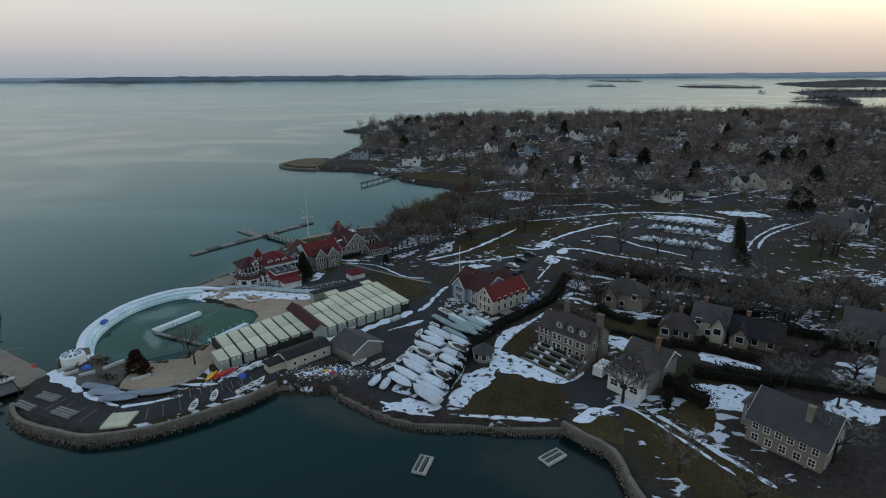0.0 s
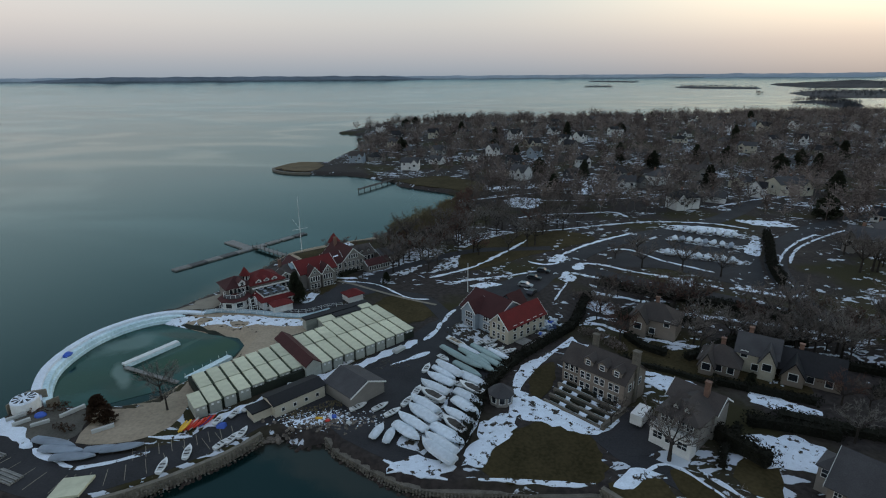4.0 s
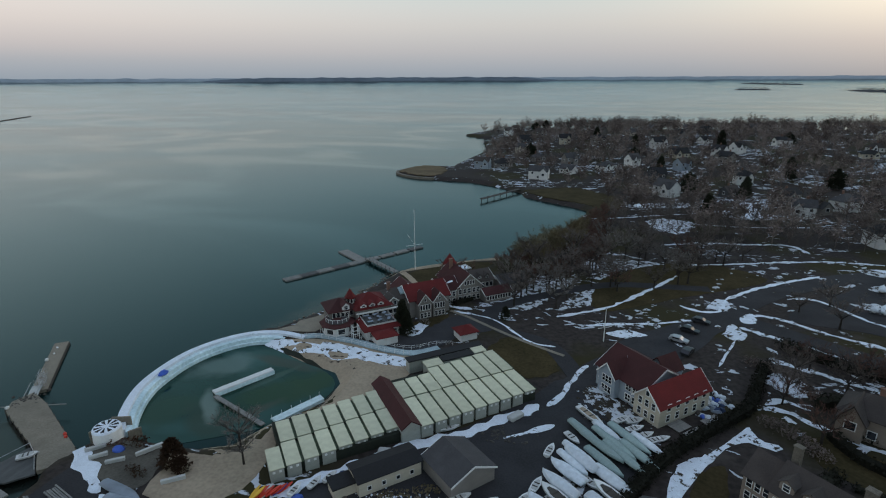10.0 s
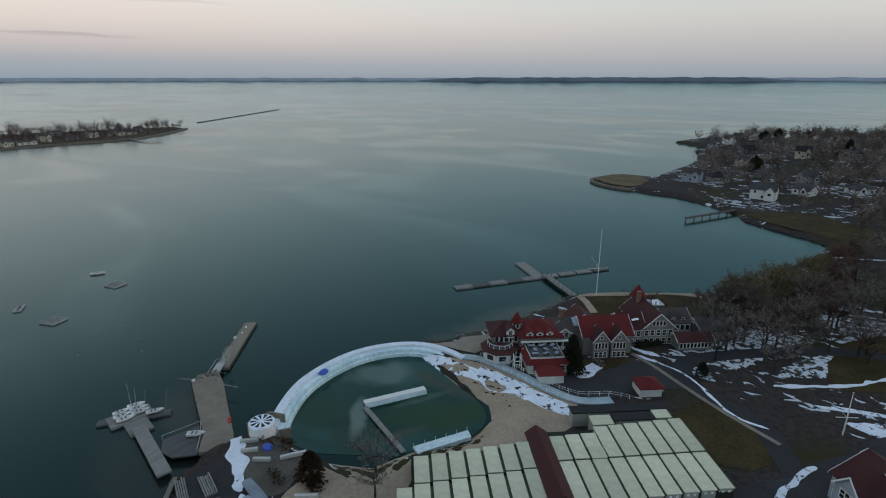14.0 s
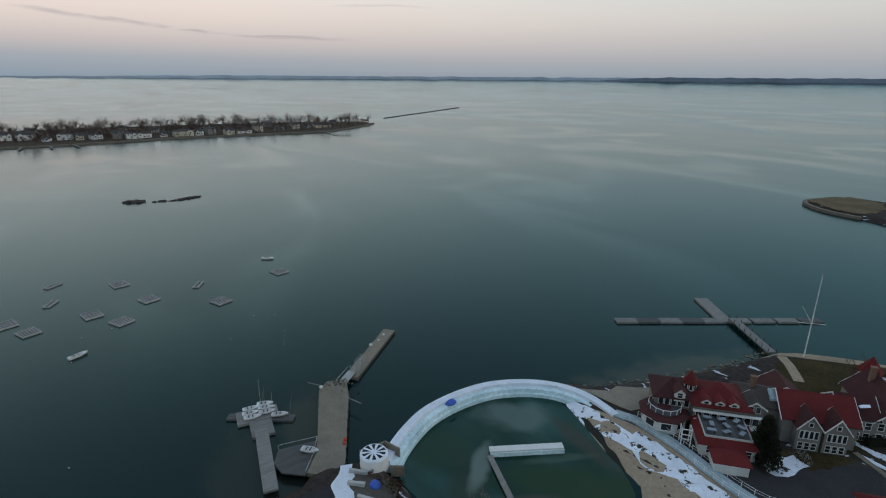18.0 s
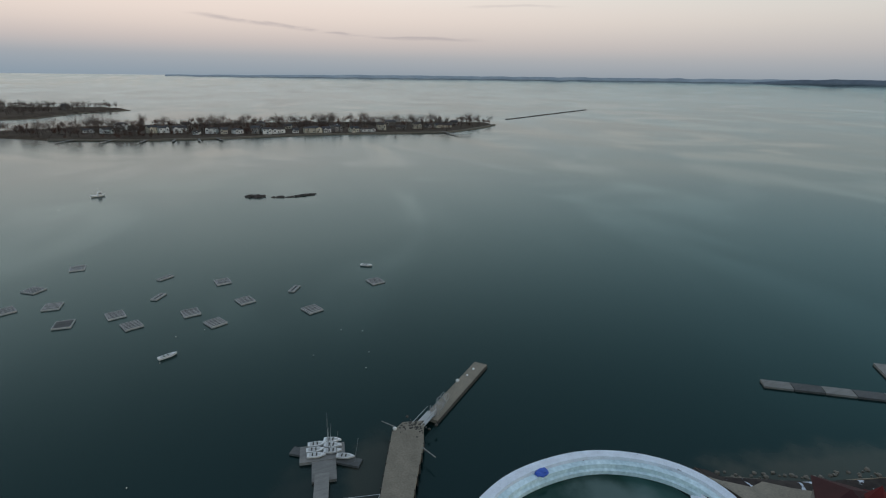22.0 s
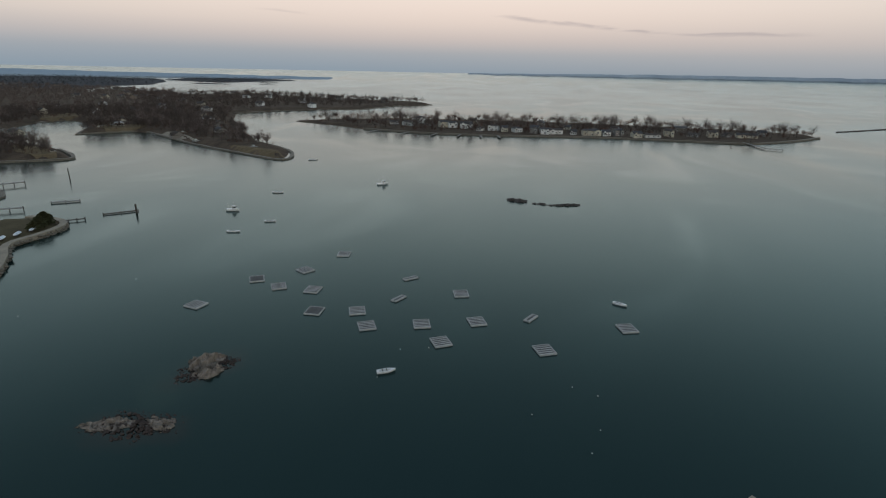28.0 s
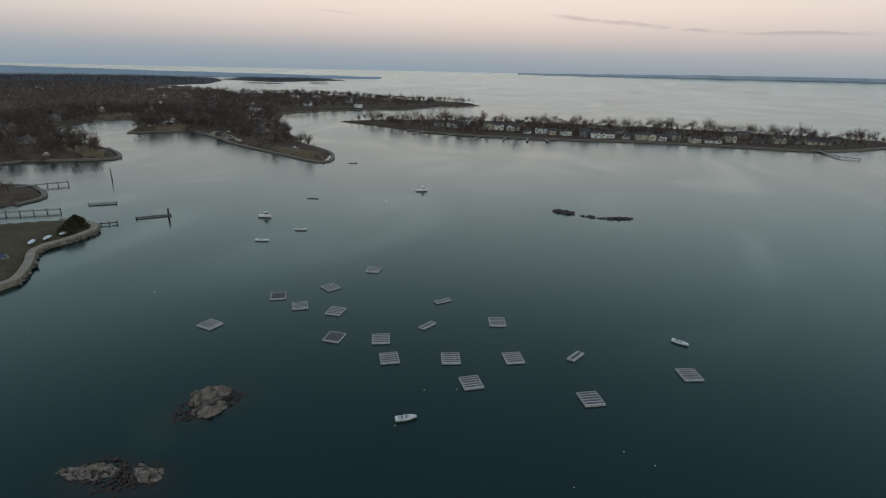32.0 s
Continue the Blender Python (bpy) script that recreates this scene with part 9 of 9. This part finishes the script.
for k in range(9):
    x, y = -52.0 + k * 0.5 + r.uniform(-0.2, 0.2), 103.0 + k * 0.24 + r.uniform(-0.3, 0.3)
    t = thing("kayak", "bright plastic kayak lying on a rack by the beach", "kayak", Matrix.Translation((x, y, gz(x, y) + 0.1)) @ Matrix.Rotation(radians(60 + r.uniform(-25, 25)), 4, "Z") @ Matrix.Rotation(radians(r.uniform(-30, -8)), 4, "Y") @ Matrix.Translation((1.4, 0, 0)), "kayaks on a rack")
    part("hull", hull_mesh("hull", 2.8, 0.65, 0.32, ("yellow", "yellow", "red", "red", "offwhite", "red", "red", "blue", "red")[k], 0.4), None, t)
for k, (x, y) in enumerate(((-44.6, 105.0), (-39.6, 111.4), (-36.2, 114.6))):
    t = thing("tarpaulin", "blue-grey tarpaulin over gear by the cabins", "tarpaulin", Matrix.Translation((x, y, gz(x, y))))
    bm = bmesh.new()
    bmesh.ops.create_icosphere(bm, subdivisions=2, radius=0.9)
    for v in bm.verts:
        v.co = Vector((v.co.x * 1.2, v.co.y, max(v.co.z, 0) * 0.9)) * (1 + 0.3 * noise.noise(v.co * 2 + Vector((k * 4, 0, 0))))
    part("cloth", bm, M["navy" if k else "blue"], t)
boulders("yard_debris", [(-14.5 + r.gauss(0, 2.2), 128.0 + r.gauss(0, 1.3)) for _ in range(60)], (0.15, 0.45), M["timber"], "heap of dark gear and trailers in the yard", 51)
boulders("yard_scraps", [(-20 + r.uniform(-2, 6), 107.5 + r.uniform(-3, 2)) for _ in range(70)], (0.12, 0.35), M["oldsnow"], "snowy scraps behind the grey shed", 52)
boulders("boathouse_clutter", [(3.5 + r.gauss(0, 2.6), 141.0 + r.gauss(0, 2.4)) for _ in range(80)], (0.2, 0.6), M["oldsnow"], "snow-covered gear before the boathouse", 53)
for x, y, w, d, lab in ((17.6, 137.6, 3.6, 2.8, "grey"), (20.4, 135.6, 4.4, 3.0, "pale grey"), (24.2, 140.6, 4.2, 2.6, "grey")):
    t = thing("platform", lab + " timber platform behind the boathouse", "platform", Matrix.Translation((x, y, gz(x, y))) @ Matrix.Rotation(radians(42), 4, "Z"))
    for k in range(9):
        bm = bmesh.new()
        box(bm, -w / 2, w / 2, -d / 2 + d * k / 9, -d / 2 + d * (k + 0.92) / 9, 0.3, 0.38)
        part("board", bm, M["paledeck" if lab != "grey" else "deck"], t)
    for a in (-0.42, 0.42):
        bm = bmesh.new()
        box(bm, w * a - 0.08, w * a + 0.08, -d / 2, d / 2, -0.2, 0.3)
        part("bearer", bm, M["timber"], t)
q = random.Random(88)
for k in range(34):
    u, v = q.uniform(0, 1), q.gauss(0, 1.5)
    x, y = 22.2 + 7.0 * u + v * 0.75, 142.4 + 7.0 * u - v * 0.75
    kind = q.choice(("blue", "navy", "cover", "cover", "timber", "greycover"))
    t = thing("covered_gear", {"blue": "bright blue tarpaulin over stored gear", "navy": "dark navy tarpaulin over stored gear", "cover": "white sheet over stored gear", "timber": "dark heap of stored gear", "greycover": "grey sheet over stored gear"}[kind], "tarpaulin", Matrix.Translation((x, y, gz(x, y))) @ Matrix.Rotation(q.uniform(0, 3), 4, "Z"), "stored gear")
    bm = bmesh.new()
    bmesh.ops.create_icosphere(bm, subdivisions=2, radius=0.75)
    sx, sy, sz = q.uniform(0.7, 1.8), q.uniform(0.5, 1.0), q.uniform(0.5, 1.1)
    for vt in bm.verts:
        c = vt.co * (1 + 0.4 * noise.noise(vt.co * 1.8 + Vector((k * 5, 0, 0))))
        vt.co = Vector((c.x * sx, c.y * sy, max(c.z, -0.05) * sz))
    part("sheet", bm, M[kind], t)
snow_patch([(0, 146), (3, 149), (7, 144), (11, 139), (8, 136), (3, 139)], 91, 0.9, label="blue-grey snow before the boathouse", material="oldsnow")
snow_patch([(-11, 99), (-8, 106), (-5.5, 114), (-3, 121), (0, 120), (-1.5, 112), (-3.6, 103), (-6, 97)], 94, 0.9, label="trodden snow between the covered boats", material="oldsnow")
snow_patch([(-12.5, 92.8), (-7, 95.5), (-1, 93), (-4, 90.6), (-9, 91.6)], 92, 0.9)
snow_patch([(-32, 106.2), (-26, 108.4), (-22, 107.4), (-27, 105.2)], 93, 0.9)
boulders("edging_stones", [(15.4 + 8.8 * t, 112.0 - 9.0 * t) for t in np.linspace(0, 1, 26)], (0.16, 0.26), M["timber"], "row of dark edging stones in the snow", 54)
ar = thing("aqua_deck", "slanting aqua boarding deck behind the cabins", "deck")
bm = bmesh.new()
loop_prism(bm, [(-60.8, 124.9, 0.6), (-58.4, 123.4, 0.9), (-52.4, 132.0, 1.3), (-54.6, 134.6, 0.8)], [(-60.8, 124.9, 0.9), (-58.4, 123.4, 1.5), (-52.4, 132.0, 2.1), (-54.6, 134.6, 1.1)])
part("boarding", bm, M["aqua"], ar)
for k in range(6):
    p = Vector((-60.4, 124.7, 0.9)).lerp(Vector((-54.6, 134.2, 1.1)), k / 5)
    bm = bmesh.new()
    tube(bm, p, p + Vector((0, 0, 1.0)), 0.05, 0.05, 4)
    part("stanchion", bm, M["white"], ar)

# ---------------------------------------------------------------- far waterfronts
def pile_pier(line, z, width, label, material="deck", gap=5.0):
    t = thing("jetty", label, "jetty")
    pts = [Vector((*p, 0)) for p in line]
    for a, b in zip(pts, pts[1:]):
        plank_path(t, "deck", a, b, width, z, z + 0.3, M[material])
        n = max(2, int((b - a).length / gap))
        for i in range(n + 1):
            p = a.lerp(b, i / n)
            bm = bmesh.new()
            tube(bm, (p.x, p.y, -1.4), (p.x, p.y, z + 0.9), 0.22, 0.2, 6)
            part("post", bm, M["timber"], t)
    return t


wall_along("sea_wall_island", [(-701, -38), (-672, 32), (-662, 95), (-661, 132), (-668, 215), (-657, 299), (-648, 350), (-646, 386), (-683, 449), (-722, 496)], -1.5, 1.7, 3.0, M["stone"], "grey sea wall along the long island", step=12)
pile_pier([(-652, 378), (-604, 376), (-596, 389)], 1.2, 3.0, "long grey jetty off the island's point")
for k, (x, y) in enumerate(((-690, -15), (-676, 20), (-668, 52), (-664, 78), (-662, 100), (-662, 118))):
    pile_pier([(x, y), (x + 24, y - 12 + 3 * k)], 1.0, 2.2, "private jetty off the island shore", gap=8)
pile_pier([(-50.6, 332.8), (-42, 348), (-32.6, 365)], 1.6, 2.4, "timber footbridge across the cove mouth", "timber")
wall_along("sea_wall_point", [(-93, 394.5), (-111, 399), (-125, 415.5), (-117, 441)], -1.5, 1.4, 2.0, M["stone"], "tan stone edge of the grassy point", step=4)
overlay("lawn", [(-122, 416), (-110, 402), (-94, 398), (-90, 420), (-98, 438), (-114, 438)], 0.3, M["marsh"], label="tan winter grass on the point", category="lawn", kind="structure", wobble=1.5, seed=5)
wall_along("sea_wall_lawn_point", [(-205, -64), (-212, -61.5), (-226, -70), (-240, -80.5), (-254, -79), (-267, -79.5), (-275, -87.5), (-278, -104)], -1.5, 1.9, 2.6, M["concrete"], "curved pale stone sea wall of the lawn point", step=3)
wl = spline([(-212, -61.5), (-226, -70), (-240, -80.5), (-254, -79), (-267, -79.5), (-275, -87.5), (-278, -104)], 0.8)
boulders("lawn_point_stones", [(p[0] + r.uniform(-0.6, 0.6), p[1] + r.uniform(0.2, 2.4)) for p in wl for _ in range(4)], (0.3, 0.8), M["stone"], "rough tan stones facing the curved sea wall", 81, lambda x, y: r.uniform(-0.1, 1.4))
sw = thing("swimming_pool_cover", "blue winter cover over a small pool on the lawn", "pool cover", Matrix.Translation((-226, -84.5, near_z(-226, -84.5) + 0.05)) @ Matrix.Rotation(radians(-32), 4, "Z"))
bm = bmesh.new()
box(bm, -4.5, 4.5, -2.4, 2.4, 0, 0.25)
part("cover", bm, M["navy"], sw)
bm = bmesh.new()
box(bm, -4.9, 4.9, -2.8, 2.8, -0.2, 0.12)
part("coping", bm, M["concrete"], sw, "pale coping round the pool")
hb = thing("white_hut", "low white pool hut with a pale roof", "hut", Matrix.Translation((-219.5, -79.0, near_z(-219.5, -79.0))) @ Matrix.Rotation(radians(-32), 4, "Z"))
block(hb, 0, 0, 5.0, 3.0, 1.8, 0.2, "whitewall", "offwhite", kind="flat", over=0.2)
for k, (dx, dy, h, w) in enumerate(((0, 0, 5.2, 7.0), (4.4, 1.2, 4.6, 6.4), (8.8, 2.4, 3.6, 5.4), (-3.4, -1.2, 3.8, 5.0))):
    conifer(-267 + dx, -87 + dy, h, w, 990 + k, near_z(-267 + dx, -87 + dy), "spreading dark pine on the lawn point", "pine")
pile_pier([(-290.2, -77.4), (-299.0, -66.0)], 0.3, 1.6, "narrow float with a tall pile", "timber")
tp = thing("mooring_pile", "tall dark mooring pile at the float", "post", Matrix.Translation((-295.4, -64.6, 0)))
bm = bmesh.new()
tube(bm, (0, 0, -1), (0, 0, 4.4), 0.45, 0.4, 8)
part("post", bm, M["timber"], tp)
pile_pier([(-308, -116.6), (-314, -106)], 0.4, 2.4, "small float with a covered boat", "deck")
pile_pier([(-275.4, -87), (-281, -79.6)], 0.6, 0.8, "broken row of old piles", "timber", 2.5)
pile_pier([(-329, -180), (-348, -163.6)], 1.6, 2.0, "timber jetty on dark piles", "deck")
pile_pier([(-280, -142), (-293, -118.5)], 1.4, 2.0, "timber jetty on dark piles", "deck")
t = thing("channel_post", "leaning dark channel post in the water", "post", Matrix.Translation((-368, -151.7, 0)))
bm = bmesh.new()
tube(bm, (0, 0, -1), (0.4, 0, 7), 0.35, 0.25, 6)
part("post", bm, M["timber"], t)
def on_cove(x, y):
    return cove_z(np.asarray(x, float), np.asarray(y, float))


for k, (o, mm, lab, cat) in enumerate((([(-763, -489), (-784, -434), (-720, -405), (-690, -425), (-709, -442)], "marsh", "tan marsh grass deep in the cove", "marsh"), ([(-640, -320), (-600, -285), (-625, -262), (-660, -290)], "marsh", "tan winter grass round a waterfront house", "lawn"),
                                       ([(-596, -238), (-586, -204), (-540, -160), (-548, -172), (-580, -215), (-604, -246)], "concrete", "pale gravel drive along the causeway", "road"), ([(-505, -108), (-480, -60), (-466, -58), (-490, -100)], "marsh", "tan winter grass on the low point", "lawn"), ([(-470, -262), (-440, -215), (-428, -222), (-455, -266)], "marsh", "tan winter grass on the quay", "lawn"))):
    overlay("shore_patch", o, 0.25, M[mm], label=lab, category=cat, kind="structure", wobble=1.5, seed=80 + k, height=on_cove, step=4)
hs = thing("low_house", "low flat-roofed cream house at the cove's edge", "house", Matrix.Translation((-640, -300, cove_z(-640, -300))) @ Matrix.Rotation(radians(50), 4, "Z"), "houses")
block(hs, 0, 0, 20, 9, 3.4, 0.3, "creamwall", "offwhite", kind="flat", over=0.8, roof_label="pale flat roof")
row_windows(hs, -9, 9, -4.52, 0.9, 7, w=1.5, h=1.6, bars=0)
row_windows(hs, -4, 4, 10.02, 0.9, 3, 0, w=1.5, h=1.6, bars=0, along="y")
for nm, ln, top, lab in (("sea_wall_cove", COVE[1:6], 1.3, "stone edge along the harbour's wooded shore"), ("sea_wall_causeway", COVE[11:19], 1.1, "low stone edge of the causeway"), ("sea_wall_inner_cove", COVE[6:12], 0.9, "rough stone edge deep in the cove"), ("sea_wall_spit", NEARPT2[:5], 0.9, "rough stone edge of the dark spit"), ("sea_wall_low_point", POINT[:6], 1.2, "stone edge of the low wooded point")):
    wall_along(nm, ln, -1.5, top, 2.4, M["stone"], lab, step=5, rough=0.5)
for k, (x, y, a, L) in enumerate(((-445, -222, 45, 6), (-470, -252, 30, 8), (-610, -300, 35, 9), (-632, -312, 30, 12), (-585, -196, 50, 7), (-540, -160, 55, 6), (-515, -300, 40, 9), (-500, -90, 60, 5), (-420, -245, 40, 7), (-600, -235, 50, 6))):
    t = thing("shore_deck", "weathered timber deck with gear at the cove's edge", "deck", Matrix.Translation((x, y, cove_z(x, y) + 0.3)) @ Matrix.Rotation(radians(a), 4, "Z"))
    bm = bmesh.new()
    box(bm, -L / 2, L / 2, -2.2, 2.2, -1.0, 0.25)
    part("deck", bm, M["deck" if k % 2 else "concrete"], t)
    bm = bmesh.new()
    box(bm, -L * 0.2, L * 0.1, -0.9, 0.9, 0.25, 1.3)
    part("crate", bm, M["offwhite" if k % 3 else "timber"], t)
overlay("lawn", [(-29, 358), (-14, 342), (3, 331), (18, 317), (25, 345), (10, 365), (-1, 375), (-20, 366)], 0.12, M["lawn"], label="green lawn sloping to the little cove", category="lawn", kind="structure", wobble=1.2, seed=91)
flagpole(-300, -178, 9, "white flagpole on the cove's spit")
# brightly coloured oddments left on the bank and behind the boathouse
for k, (x, y, z, sx, sy, sz, mm, lab) in enumerate(((-26.6, 107.0, 2.3, 1.4, 0.7, 0.5, "yellow", "yellow plastic crate on the bank"), (-24.8, 106.2, 2.2, 0.9, 0.8, 0.5, "red", "red plastic crate on the bank"), (-23.8, 107.6, 2.3, 1.2, 0.9, 0.4, "blue", "blue folded tarpaulin on the bank"), (-20.6, 105.4, 2.2, 1.0, 0.7, 0.5, "offwhite", "white plastic crate on the bank"),
                                                  (22.6, 149.6, 2.3, 2.4, 1.6, 0.9, "blue", "blue tarpaulin over gear behind the boathouse"), (24.4, 146.8, 2.3, 1.8, 1.4, 0.7, "offwhite", "white covered gear behind the boathouse"), (21.0, 146.2, 2.3, 2.2, 1.2, 0.6, "navy", "navy tarpaulin over gear behind the boathouse"), (-34.6, 118.6, 2.1, 2.6, 1.4, 0.7, "offwhite", "white covered gear beside the cabins"), (-13.0, 134.0, 2.1, 3.4, 1.6, 0.9, "offwhite", "white covered boat gear beside the cabins"))):
    t = thing("gear", lab, "gear", Matrix.Translation((x, y, gz(x, y) - 0.1)) @ Matrix.Rotation(k * 0.9, 4, "Z"))
    bm = bmesh.new()
    box(bm, -sx / 2, sx / 2, -sy / 2, sy / 2, 0, sz)
    bmesh.ops.bevel(bm, geom=bm.edges[:], offset=0.12, segments=2, affect="EDGES")
    for v in bm.verts:
        v.co.z *= 1 + 0.35 * noise.noise(v.co * 1.3 + Vector((k * 3.0, 0, 0)))
    part("cover", bm, M[mm], t)
# oddments on the lawn point: boats hauled out, a low hut, bare trees on the spit
for k, (x, y, a) in enumerate(((-244, -86, 25), (-250, -85, 15), (-257, -84, 5))):
    boat(x, y, a, "cover", 4.2, 1.5, 0.7, "small boat under a white cover on the lawn point", z=near_z(x, y) + 0.3, group="boats on the lawn point")
for k, (x, y, s) in enumerate(((-318, -172, 0.7), (-326, -184, 0.8), (-306, -166, 0.6), (-300, -190, 0.9), (-312, -204, 0.9), (-290, -180, 0.7), (-322, -200, 0.8))):
    tree(x, y, "spread", 14, 11.0, 1.35, "twig", "bare grey-brown winter tree", s, near2_z(x, y))
hut = thing("shed", "low weathered shed on the cove's spit", "shed", Matrix.Translation((-300, -200, near2_z(-300, -200))) @ Matrix.Rotation(radians(35), 4, "Z"))
block(hut, 0, 0, 8.0, 5.0, 2.5, 1.4, "shingle", "greyroof")
row_windows(hut, -3.5, 3.5, -2.52, 0.8, 3, w=0.8, h=1.0, bars=0)
# snow lying in the valleys of the clubhouse roofs
for k, (u, v, z, w, d, rot) in enumerate(((56.2, 51.0, 6.9, 2.6, 0.9, 20), (52.6, 50.4, 7.0, 1.6, 0.7, -30), (66.5, 63.5, 5.86, 4.2, 3.2, 0))):
    sn = thing("roof_snow", "patch of old snow lying on the clubhouse roof", "snow", CLUB @ Matrix.Translation((u, v, z)) @ Matrix.Rotation(radians(rot), 4, "Z"))
    bm = bmesh.new()
    loop_prism(bm, [(-w / 2, -d / 2, 0), (w * 0.3, -d * 0.6, 0), (w / 2, d * 0.2, 0), (0, d / 2, 0), (-w * 0.4, d * 0.3, 0)], [(-w * 0.45, -d * 0.4, 0.12), (w * 0.28, -d * 0.5, 0.12), (w * 0.45, d * 0.2, 0.12), (0, d * 0.4, 0.12), (-w * 0.36, d * 0.25, 0.12)])
    part("crust", bm, M["cleansnow"], sn)
